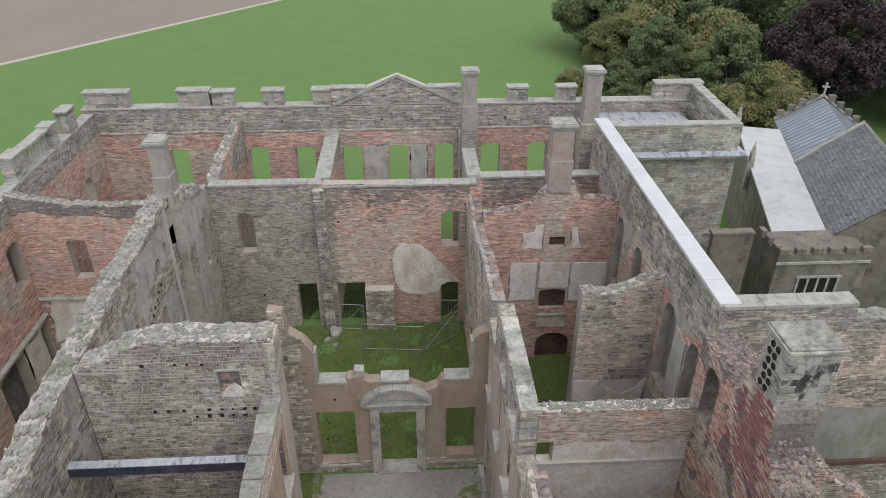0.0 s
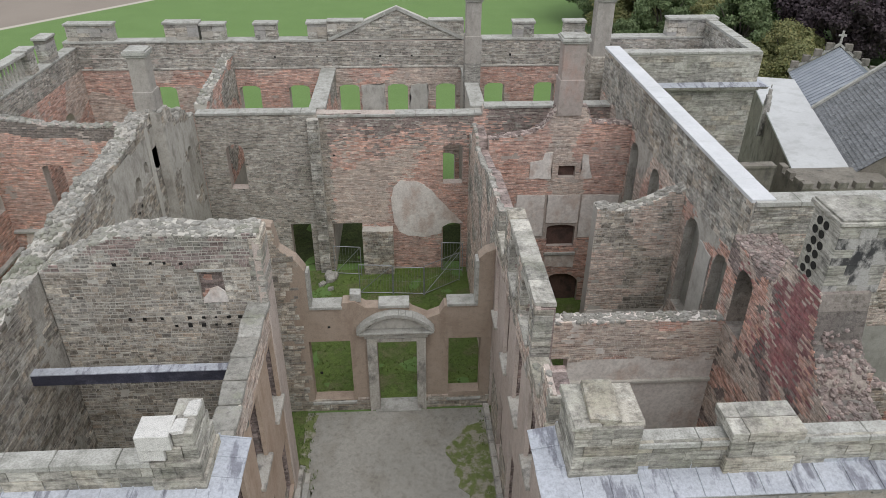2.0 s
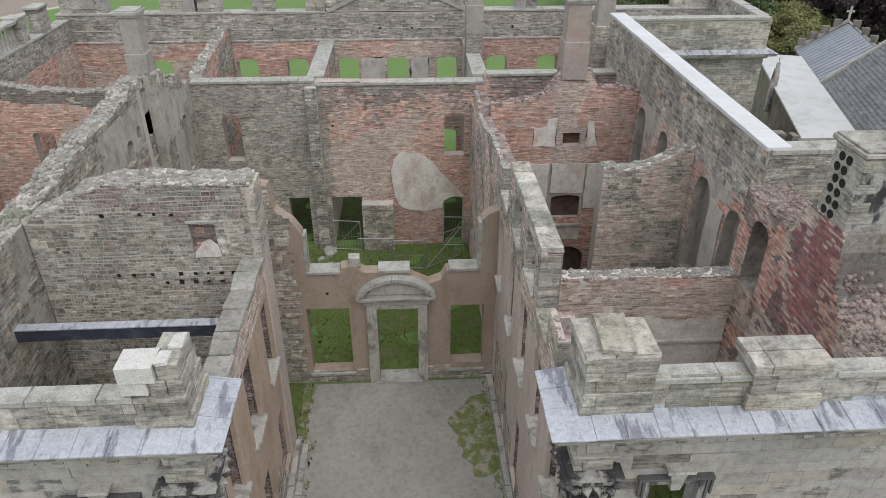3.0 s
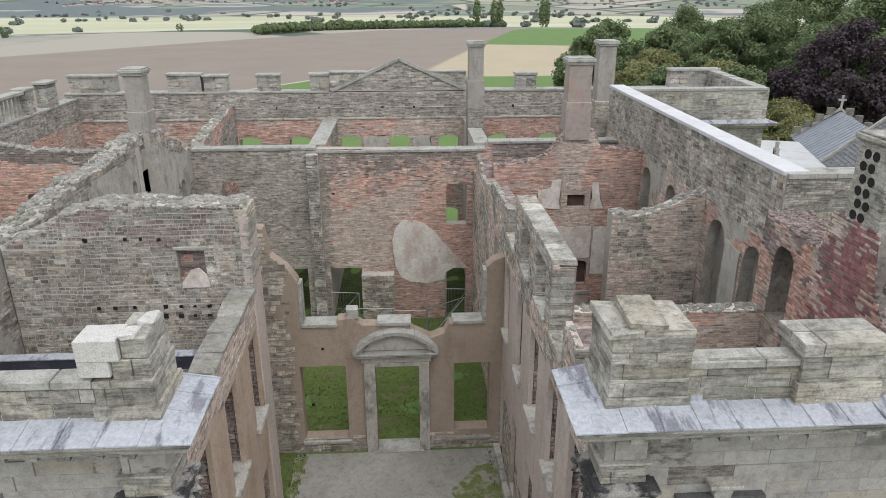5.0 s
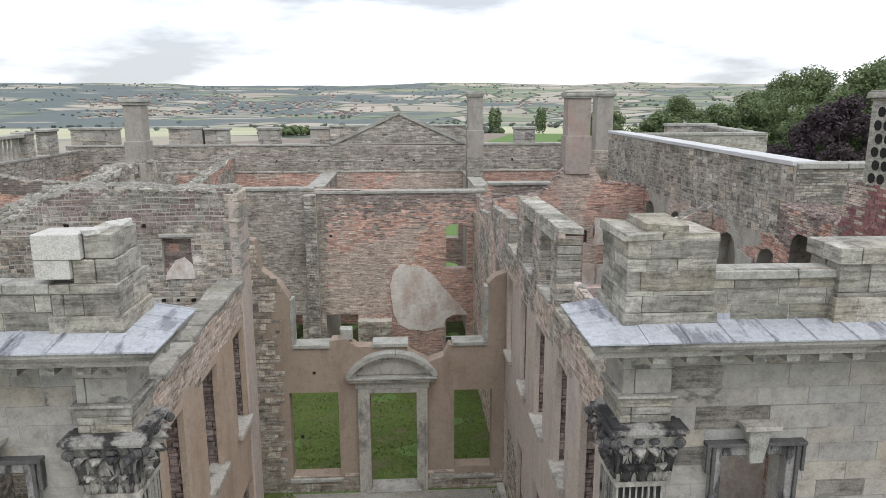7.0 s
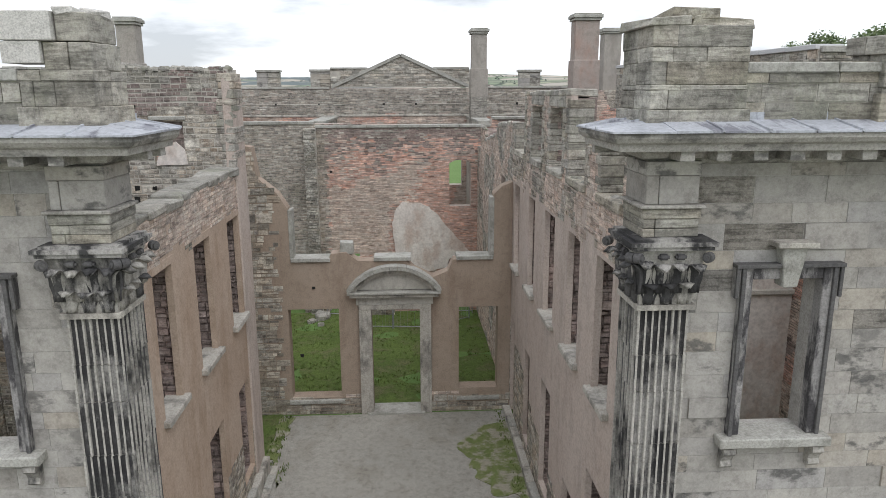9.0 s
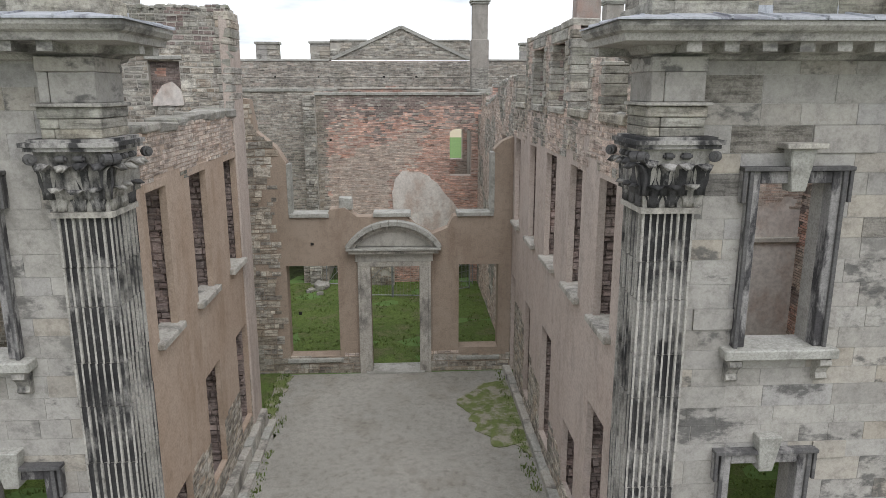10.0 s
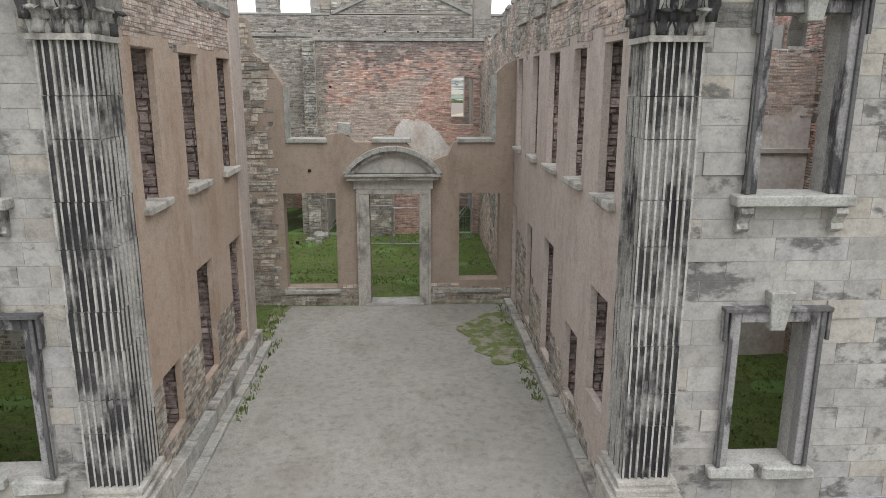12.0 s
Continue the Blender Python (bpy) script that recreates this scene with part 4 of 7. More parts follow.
def cross_pick(u, z):
    x = u - 12.3
    if x < -6.2 + 0.2 * n2(u, z, 2.0):
        return GREY
    if x < -5.6:
        return RUB
    if x > 2.0 and x < 2.7:
        return RUB if z < 6 else RED
    if random.random() < (z - 7.5) / 1.5 + 0.9 * n2(u, z, 0.7, 6):
        return PLUM if random.random() < 0.8 else GREY
    if within(x, z, -5.6, -4.25, 3.0, 6.4):
        return PINK
    if within(x, z, -4.25, -2.6, 3.0, 6.9):
        return PINK
    return RED if n2(u, z, 0.35, 8) + random.uniform(-0.15, 0.15) > -0.3 else PINK


w_cr = Wall("wall_hall_cross", (-11.6, 34.28), (9.85, 34.28), 0.6, [(0, 9.55), (6.2, 9.52), (14.7, 9.36), (14.75, 9.7), (21.45, 9.75)],
            [(4.19, 5.31, -0.2, 3.1, 0), (6.53, 8.16, -0.2, 3.08, 0), (12.69, 13.74, -0.2, 2.95, 0.15), (12.68, 13.73, 5.42, 7.72, 0.2), (14.75, 15.8, 5.4, 7.9, 0.2), (1.3, 2.2, 5.35, 7.9, 0.3)],
            core=M["bmortar"], label="tall brick and stone cross wall with red brick patches", seed=10)
w_cr.skin(cross_pick, S, 0.075, 0.23, 0.01, 0.003, 0.012, lost=0.6, wave=0.003, flat=0.9, piece=(8.1, 11.3, 7.5, 9.4), piece_name="brick")

far_holes = [(c + 20.8 - 0.63, c + 20.8 + 0.63, z0, z1, 0.2) for c in (-15.4, -10.35, -7.35, -4.3, -1.3, 1.7, 4.74, 7.87) for z0, z1 in ((0.9, 3.9), (5.45, 8.55))]
w_fa = Wall("wall_far", (-20.8, 42.1), (18.3, 42.1), 0.8, [(0, 11.2), (39.1, 11.2)], far_holes, core=M["bmortar"], label="far garden front of brick and stone with arched windows", seed=11)
w_fa.skin(lambda u, z: GREY if z > 9.65 + 0.2 * n2(u, z) else (RED if n2(u, z, 0.3, 4) > -0.05 else PINK), S, 0.09, 0.26, 0.01, 0.004, 0.012, z0=0.0, flat=0.9)

for nm, x, ya, yb, th_, z_, lab in (("wall_fin_west", -11.1, 34.9, 42.08, 0.6, 9.9, "ragged stone fin wall"), ("wall_fin_mid", -5.08, 34.9, 42.08, 0.75, 9.5, "coped brick fin wall"), ("wall_fin_east", 3.3, 34.9, 42.08, 0.7, 9.45, "coped brick fin wall")):
    w = Wall(nm, (x, ya), (x, yb), th_, [(0, z_), (yb - ya, z_ + (0.6 if "west" in nm else 0.0))], rag=0.1 if "west" in nm else 0, label=lab, seed=12)
    w.skin(lambda u, z: RED if n2(u, z, 0.5, 2) > -0.1 else GREY, S, 0.09, 0.26, 0.012, 0.004, z0=4.0, flat=0.9)
    if "west" in nm:
        w.crown(0.2)


def fire_pick(u, z):
    if z < 6.5 and z > 4.0 and 1.5 < u < 6.8:
        return None
    return RED if n2(u, z, 0.4, 5) > -0.25 else PINK


w_fp = Wall("wall_fireplace", (3.04, 30.55), (9.83, 30.55), 0.55, [(0, 9.45), (1.9, 9.7), (2.5, 10.0), (3.2, 11.0), (4.5, 11.0), (4.85, 10.25), (6.8, 10.1)],
            [(3.46, 4.29, 7.43, 8.06, 0.05), (3.16, 4.61, 3.5, 4.75, 0.15), (3.2, 5.1, -0.2, 1.8, 0.7)], rag=0.03, core=M["bmortar"], label="red brick chimney wall with stacked fireplaces", seed=13)
w_fp.skin(fire_pick, S, 0.078, 0.24, 0.01, 0.003, 0.012, flat=0.9).crown(0.12, M["plum"])
w_lk = Wall("wall_west_link", (-11.62, 29.7), (-11.62, 34.27), 0.75, [(0, 11.3), (1.0, 11.35), (1.4, 10.7), (2.0, 10.3), (2.9, 10.5), (3.8, 9.7), (4.57, 9.6)], [(2.6, 3.3, 5.7, 8.5, 0.3)], rag=0.12, core=M["lime"], label="ragged lime-washed wall joining chimney and hall", seed=51)
w_lk.skin(lambda u, z: None if n2(u, z, 0.5, 6) > -0.05 else RUB, S, 0.15, 0.26, 0.016, 0.008, 0.016, vary=0.2, z0=2, rough=0.07, flat=0.85).crown(0.15)
w_r2 = Wall("wall_cross_east", (6.45, 23.4), (9.83, 23.4), 0.6, [(0, 9.4), (1.4, 9.4), (2.0, 9.6), (2.7, 9.9), (3.4, 10.3)], [(0.1, 1.0, 2.2, 3.3, 0)], rag=0.08, core=M["pmortar"], label="broken stone cross wall of the east wing", seed=14)
w_r2.skin(lambda u, z: RUB if n2(u, z, 0.7, 4) < -0.05 else PINK, S, 0.12, 0.24, 0.016, 0.012, 0.014, vary=0.28, z0=4.6, rough=0.06, flat=0.85).crown(0.14)
w_rl = Wall("wall_low_east", (3.05, 17.75), (9.83, 17.75), 0.5, [(0, 8.25), (6.8, 8.2)], [(0.35, 1.3, 5.6, 6.75, 0)], rag=0.04, core=M["oldcoat"], label="low brick partition above flaking plaster", seed=15)
w_rl.skin(lambda u, z: (RED if n2(u, z, 0.5, 3) > 0.05 else PINK) if z > 6.6 + 0.35 * n2(u, z, 0.8) else None, S, 0.078, 0.24, 0.01, 0.004, 0.012, flat=0.9, piece=(0.3, 3.4, 7.2, 8.2), piece_name="brick").crown(0.12)


def east_pick(u, z):
    if z < 4.5 or n2(u, z, 0.45, 7) > 0.22:
        return None
    return PINK if n2(u, z, 0.5, 9) > -0.12 else RED


w_ea = Wall("wall_east", (9.85, 36.4), (9.85, 18.52), 0.62, [(0, 12.12), (17.9, 12.05)],
            [(6.1, 7.3, 5.6, 9.5, 0.6), (9.1, 10.3, 5.6, 9.5, 0.6), (13.5, 14.85, 5.4, 9.5, 0.65), (16.2, 17.5, 5.4, 9.5, 0.65)], core=M["lime"], label="high east wall of rubble and brick with arched recesses", seed=16)
w_ea.skin(lambda u, z: GREY if n2(u, z, 0.6) < 0.2 else RUB, S, 0.15, 0.28, 0.016, 0.008, 0.016, vary=0.2, z0=9.9, lost=9, rough=0.06, flat=0.85, piece=(11.5, 17.8, 11.3, 12.1), piece_name="stone")
w_ea.skin(east_pick, S, 0.078, 0.23, 0.012, 0.005, 0.012, vary=0.16, z0=2, z1=10.0, flat=0.9)
w_ea.patch("plaster_pier", [(14.95, 5.6), (16.1, 5.6), (16.05, 9.0), (15.0, 9.1)], M["plaster"], "pale plaster pier between recesses", 0.06, 0.03)
w_es = Wall("wall_east_return", (9.88, 18.5), (19.5, 18.5), 0.6, [(0, 12.02), (4.8, 11.95), (4.9, 11.42), (9.6, 11.3)], core=M["oldplaster"], label="brick and plaster return of the east wall", seed=17)
w_es.skin(lambda u, z: None if z < 7.1 + 0.2 * n2(u, z, 0.9) and z > 4.3 or z < 0.5 else (GREY if z > 11 or z < 4.3 else (PINK if n2(u, z, 0.8, 3) > -0.1 else RUB)), S, 0.08, 0.25, 0.012, 0.005, 0.012, flat=0.9).crown(0.26, u0=5.0)
w_es.slab("timber_ledge", 4.5, 9.0, 4.1, 4.34, -0.1, 0.12, M["hearth"], "rotten timber ledge", 0.02, 0.03)
w_sp = Wall("wall_flue_spur", (10.74, 14.2), (14.0, 14.2), 0.5, [(0, 11.3), (0.1, 10.8), (0.3, 10.75), (0.32, 10.2), (0.6, 10.1), (0.62, 9.6), (0.9, 9.5), (0.92, 9.1), (1.4, 8.9), (1.42, 8.4), (1.9, 8.2), (3.2, 7.4)], rag=0.03, core=M["bmortar"], label="stepped broken brick spur below the flue block", seed=72)
w_sp.skin(lambda u, z: RED if n2(u, z, 0.9, 2) > 0.15 else (PINK if n2(u, z, 0.7, 5) > -0.1 else RUB), S, 0.1, 0.24, 0.014, 0.006, 0.012, piece=(0, 3.3, 8.4, 11.4), piece_name="brick").crown(0.14, M["plum"])
w_s2 = Wall("wall_east_south", (9.42, 18.44), (9.42, 10.5), 1.3, [(0, 11.0), (2.7, 10.9), (3.0, 12.0), (4.75, 12.0), (5.0, 10.7), (6, 9.6), (7.9, 9.1)], [(0.8, 1.8, 8.2, 10.4, 0.4)], rag=0.04, core=M["dark"], label="reddened brick wall below the flue block", seed=18)
w_s2.skin(lambda u, z: 7 if 1.5 * n2(u, z, 0.6, 2) + random.uniform(-1.3, 1.3) > 0.6 * abs(u - 3.9) + 0.5 * abs(z - 10.4) - 0.7 else (RED if n2(u, z, 0.7, 7) > 0.12 else (PINK if n2(u, z, 0.9, 3) > -0.15 else PLUM)), S + [M["crimson"]], 0.078, 0.24, 0.012, 0.005, 0.012, flat=0.9).crown(0.11, M["plum"], u1=2.6).crown(0.12, M["plum"], u0=4.9)


# ---- cornices, roofs and parapets of the two fronts ----
def sweep(bm, path, prof):
    """A profile of (out, z) carried along plan points, mitred; out is to the right of the way."""
    pts = [Vector((x, y)) for x, y in path]
    rings = []
    for i, p in enumerate(pts):
        ds = []
        if i > 0:
            ds.append((p - pts[i - 1]).normalized())
        if i < len(pts) - 1:
            ds.append((pts[i + 1] - p).normalized())
        ns = [Vector((d.y, -d.x)) for d in ds]
        n = ns[0] if len(ns) == 1 else (ns[0] + ns[1]) / (1 + ns[0].dot(ns[1]))
        rings.append([bm.verts.new((p.x + n.x * o, p.y + n.y * o, z)) for o, z in prof])
    k = len(prof)
    for a, b in zip(rings, rings[1:]):
        for i in range(k):
            j = (i + 1) % k
            bm.faces.new((a[i], a[j], b[j], b[i]))
    bm.faces.new(rings[0])
    bm.faces.new(list(reversed(rings[-1])))


def straight(path, step):
    """Points along a plan path with their out-normals, step apart."""
    out = []
    for (x0, y0), (x1, y1) in zip(path, path[1:]):
        L = math.hypot(x1 - x0, y1 - y0)
        d = Vector(((x1 - x0) / L, (y1 - y0) / L))
        n = Vector((d.y, -d.x))
        m = max(1, round(L / step))
        for i in range(m):
            out.append((Vector((x0, y0)) + d * (L * (i + 0.5) / m), d, n, L / m))
    return out


CORN = [(0.02, 10.0), (0.1, 10.02), (0.14, 10.08), (0.22, 10.1), (0.26, 10.2), (0.68, 10.23), (0.7, 10.32), (0.76, 10.35), (0.8, 10.41), (0.8, 10.47), (-0.3, 10.58), (-0.3, 10.0)]
PATH_W = [(-15.4, 9.9), (-5.28, 9.9), (-5.28, 11.0)]
PATH_E = [(2.45, 10.96), (2.45, 9.8), (13, 9.8)]


def obox(bm, c, d, n, l0, l1, o0, o1, z0, z1, jit=0.0):
    """A block laid out along d and n from c."""
    vs = []
    for z in (z0, z1):
        for l, o in ((l0, o1), (l1, o1), (l1, o0), (l0, o0)):
            p = c + d * l + n * o
            vs.append(bm.verts.new((p.x + random.uniform(-jit, jit), p.y + random.uniform(-jit, jit), z + random.uniform(-jit, jit))))
    for f in ((3, 2, 1, 0), (4, 5, 6, 7), (0, 1, 5, 4), (1, 2, 6, 5), (2, 3, 7, 6), (3, 0, 4, 7)):
        bm.faces.new([vs[i] for i in f])


def build_cornice(path):
    co = thing("cornice", "weathered stone cornice with modillions under lead flashing", "cornice", "wing cornices")
    bm = bmesh.new()
    sweep(bm, path, CORN)
    part("moulding", bm, M["corn"], co)
    for p, d, n, L in straight(path, 0.5):
        if random.random() < 0.08:
            continue
        bm = bmesh.new()
        obox(bm, p, d, n, -0.1, 0.1, 0.2, 0.62, 10.1, 10.24, 0.008)
        part("modillion", bm, M["corn"], co)
    for p, d, n, L in straight(path, 0.62):
        bm = bmesh.new()
        h = L / 2
        a = [(-h + 0.008, 0.83, 10.475), (h - 0.008, 0.83, 10.475), (h - 0.008, 0.12, 10.605), (-h + 0.008, 0.12, 10.605)]
        lo, hi = [], []
        dz = random.uniform(0, 0.012)
        for l, o, z in a:
            q = p + d * l + n * o
            lo.append(bm.verts.new((q.x, q.y, z)))
            hi.append(bm.verts.new((q.x, q.y, z + 0.018 + dz)))
        bm.faces.new(list(reversed(lo)))
        bm.faces.new(hi)
        for i in range(4):
            j = (i + 1) % 4
            bm.faces.new((lo[i], lo[j], hi[j], hi[i]))
        part("lead_sheet", bm, M["lead"], co)
        bm = bmesh.new()
        q0, q1 = p + d * h + n * 0.84, p + d * h + n * 0.1
        vs = []
        for q, z in ((q0, 10.49), (q1, 10.62)):
            for l, zz in ((-0.022, 0.0), (-0.014, 0.035), (0.014, 0.035), (0.022, 0.0)):
                vs.append(bm.verts.new((q.x + d.x * l, q.y + d.y * l, z + zz)))
        for i in range(3):
            bm.faces.new((vs[i], vs[i + 1], vs[i + 5], vs[i + 4]))
        bm.faces.new(vs[:4])
        bm.faces.new(vs[4:])
        part("lead_roll", bm, M["lead"], co)
    # the lead at the corner, where front and court side meet
    c = Vector(path[1])
    d0 = (Vector(path[1]) - Vector(path[0])).normalized()
    d1 = (Vector(path[2]) - Vector(path[1])).normalized()
    n0, n1 = Vector((d0.y, -d0.x)), Vector((d1.y, -d1.x))
    bm = bmesh.new()
    ring = [(c + n1 * 0.1, 10.605), (c + n0 * 0.1, 10.605), (c + n0 * 0.84, 10.475), (c + n0 * 0.84 + n1 * 0.84, 10.475), (c + n1 * 0.84, 10.475)]
    lo = [bm.verts.new((q.x, q.y, z)) for q, z in ring]
    hi = [bm.verts.new((q.x, q.y, z + 0.024)) for q, z in ring]
    bm.faces.new(lo)
    bm.faces.new(hi)
    for i in range(5):
        j = (i + 1) % 5
        bm.faces.new((lo[i], lo[j], hi[j], hi[i]))
    part("lead_sheet", bm, M["lead"], co)
    # upstand of lead against the parapet
    bm = bmesh.new()
    sweep(bm, path, [(0.16, 10.6), (0.19, 10.6), (0.19, 10.72), (0.16, 10.72)])
    part("flashing", bm, M["lead"], co)
    return co


build_cornice(PATH_W)
build_cornice(PATH_E)

par_e = Wall("parapet_east", (3.6, 9.62), (13, 9.62), 0.32, [(0, 11.27), (9.4, 11.27)], base=10.5, label="low ashlar parapet of the east wing", seed=21)
par_e.skin(lambda u, z: 0, [M["flag"]], 0.28, 0.75, 0.014, 0.004, 0.01, z0=10.6, piece=(0, 9.7, 10, 12), piece_name="ashlar_block")
par_w = Wall("parapet_west", (-15.4, 9.72), (-6.07, 9.72), 0.32, [(0, 11.2), (9.33, 11.2)], base=10.5, label="low ashlar parapet of the west wing", seed=22)
par_w.skin(lambda u, z: 0, [M["flag"]], 0.26, 0.75, 0.014, 0.004, 0.01, z0=10.6, piece=(0, 9.7, 10, 12), piece_name="ashlar_block")
for w, L in ((par_e, 9.4), (par_w, 9.33)):
    u = 0.0
    while u < L:
        ln = random.uniform(0.8, 1.3)
        w.slab("coping_stone", u + 0.006, min(L, u + ln) - 0.006, w.top[0][1] - 0.02, w.top[0][1] + 0.12, -0.38, 0.06, M["cope"], jit=0.006)
        u += ln


def pedestal(name, x0, x1, y0, y1, z0, z1, label, blocks, broken, mats):
    """A parapet pedestal of stacked blocks; blocks: courses as (height, number of blocks); broken: loose stones above."""
    th = thing(name, label, "parapet", "parapet pedestals", at=((x0 + x1) / 2, (y0 + y1) / 2, z0))
    o = Vector(((x0 + x1) / 2, (y0 + y1) / 2, z0))
    bm = bmesh.new()
    box(bm, x0 - o.x + 0.03, x1 - o.x - 0.03, y0 - o.y + 0.03, y1 - o.y - 0.03, 0, sum(h for h, n in blocks) - 0.03)
    part("core", bm, M["flag"], th)
    z = z0
    for k, (h, n) in enumerate(blocks):
        cuts = sorted([0, 1] + [(i + random.uniform(0.3, 0.7)) / n for i in range(n - 1)])
        grow = 0.05 if k == 0 else (0.07 if k == len(blocks) - 1 and broken == "cap" else random.uniform(-0.01, 0.01))
        for a, b in zip(cuts, cuts[1:]):
            for ya, yb in ((y0 - grow, (y0 + y1) / 2 - 0.006), ((y0 + y1) / 2 + 0.006, y1 + grow)):
                bm = bmesh.new()
                xa, xb = x0 - grow + (x1 - x0 + 2 * grow) * a, x0 - grow + (x1 - x0 + 2 * grow) * b
                box(bm, xa + 0.002 - o.x, xb - 0.002 - o.x, ya - o.y, yb - o.y, z - z0 + 0.002, z + h - z0, 0.007, 0.008)
                part("stone", bm, random.choice(mats), th)
        z += h
    return th


AS = [M["flag"]]
pedestal("parapet_pedestal", 2.27, 3.62, 9.56, 10.85, 10.56, 11.86, "weathered stone pedestal with loose split top slabs", [(0.2, 2), (0.26, 2), (0.07, 2), (0.3, 2), (0.2, 3), (0.27, 2)], "", AS)
for x0, x1, y0, y1, z0, z1, rz in ((2.2, 2.78, 9.52, 10.75, 11.84, 11.98, 2), (2.6, 3.2, 9.6, 10.8, 11.95, 12.08, -3), (2.8, 3.68, 9.62, 10.8, 11.83, 11.965, 2)):
    bm = bmesh.new()
    box(bm, (x0 - x1) / 2, (x1 - x0) / 2, (y0 - y1) / 2, (y1 - y0) / 2, 0, z1 - z0, 0.035, 0.01)
    ob = part("loose_slab", bm, M["flag"])
    ob.matrix_basis = pose((x0 + x1) / 2, (y0 + y1) / 2, z0, 0, 0, rz)
    tagged(ob, "split pale stone slab lying loose on the pedestal", "stone slab", "loose slabs")
pedestal("parapet_pedestal", 5.48, 6.85, 9.5, 10.25, 10.56, 11.78, "square weathered stone parapet pedestal", [(0.4, 2), (0.08, 1), (0.45, 2), (0.25, 2)], "cap", AS)
ped = pedestal("parapet_pedestal", -6.06, -5.1, 9.66, 10.8, 10.56, 11.31, "flaking stone pedestal half renewed in pale stone", [(0.28, 2), (0.33, 3), (0.14, 2)], "", AS)
for x0, x1, y0, y1, z0, z1, mat in ((-5.72, -5.42, 9.7, 10.2, 11.31, 11.66, "flag"), (-5.41, -5.12, 9.72, 10.2, 11.31, 11.66, "flag"), (-5.54, -5.14, 9.71, 10.2, 11.67, 12.04, "flag"), (-5.7, -5.14, 10.21, 10.74, 11.31, 11.67, "flag"), (-5.66, -5.16, 10.21, 10.7, 11.68, 12.02, "flag")):
    bm = bmesh.new()
    box(bm, x0 + 5.58, x1 + 5.58, y0 - 10.23, y1 - 10.23, z0 - 10.56, z1 - 10.56, 0.008, 0.012)
    part("stone", bm, M[mat], ped)
bm = bmesh.new()
box(bm, -6.22, -5.73, 9.63, 10.2, 11.395, 11.675, 0.0, 0.008)
box(bm, -6.22, -5.56, 9.62, 10.2, 11.68, 12.05, 0.004, 0.01)
tagged(part("repair_block", bm, M["newstone"]), "smooth pale new stone repair block on the parapet", "stone block")
for x, y, h in ((-5.42, 9.9, 0.07), (-5.26, 10.35, 0.09)):
    bm = bmesh.new()
    box(bm, x - 0.12, x + 0.12, y - 0.2, y + 0.2, 12.01, 12.03 + h, 0.03, 0.02)
    tagged(part("loose_stone", bm, M["newstone"]), "pale broken stone resting on the pedestal", "stone", "loose stones")


# ---- giant pilasters ----
def flute_outline(x0, x1, y_front, y_back, side, n=7, ns=6, depth=0.05):
    """The plan outline of a corner pilaster: fluted front and fluted court side (side -1: at x0, +1: at x1)."""
    def edge(a, b, nrm, m):
        a, b = Vector(a), Vector(b)
        L = (b - a).length
        d = (b - a) / L
        pts = []
        w = L / (m + 0.35)
        s = (L - w * m) / 2
        for i in range(m):
            c = s + w * (i + 0.5)
            r = w * 0.36
            pts.append(a + d * (c - r))
            for k in range(1, 5):
                t = math.pi * k / 5
                pts.append(a + d * (c - r * math.cos(t)) - Vector(nrm) * depth * math.sin(t))
            pts.append(a + d * (c + r))
        return pts
    out = []
    if side < 0:
        out.append(Vector((x0, y_back)))
        out += edge((x0, y_back), (x0, y_front), (-1, 0), ns)
        out.append(Vector((x0, y_front)))
        out += edge((x0, y_front), (x1, y_front), (0, -1), n)
        out += [Vector((x1, y_front)), Vector((x1, y_back))]
    else:
        out += [Vector((x0, y_back)), Vector((x0, y_front))]
        out += edge((x0, y_front), (x1, y_front), (0, -1), n)
        out.append(Vector((x1, y_front)))
        out += edge((x1, y_front), (x1, y_back), (1, 0), ns)
        out.append(Vector((x1, y_back)))
    return out


def leaf(bm, base, out, along, h, w, curl):
    """An acanthus leaf: a ribbed tapering plate that curls over at its tip."""
    rows, cols = 7, 7
    g = []
    for i in range(rows + 1):
        t = i / rows
        z = h * math.sin(min(1.0, t * 1.12) * math.pi / 2) - (0.16 * h if t > 0.88 else 0)
        o = 0.03 + curl * t ** 3
        ww = w * (0.62 + 0.5 * math.sin(t * math.pi * 0.8)) * (1.0 if t < 0.75 else 1.25 - 0.9 * (t - 0.75) / 0.25)
        row = []
        for j in range(cols):
            k = (j / (cols - 1)) * 2 - 1
            rib = (0.022 if j % 2 == 0 else -0.012) + (0.02 if j == cols // 2 else 0)
            lobe = 1.0 - 0.14 * (i % 2) * abs(k)
            p = base + along * (k * ww / 2 * lobe) + out * (o + rib - 0.05 * k * k * t)
            row.append(bm.verts.new((p.x, p.y, p.z + z - 0.05 * h * abs(k) * t)))
        g.append(row)
    fs = [bm.faces.new((g[i][j], g[i][j + 1], g[i + 1][j + 1], g[i + 1][j])) for i in range(rows) for j in range(cols - 1)]
    r = bmesh.ops.extrude_face_region(bm, geom=fs)
    bmesh.ops.translate(bm, vec=-out * 0.045, verts=[v for v in r["geom"] if isinstance(v, bmesh.types.BMVert)])


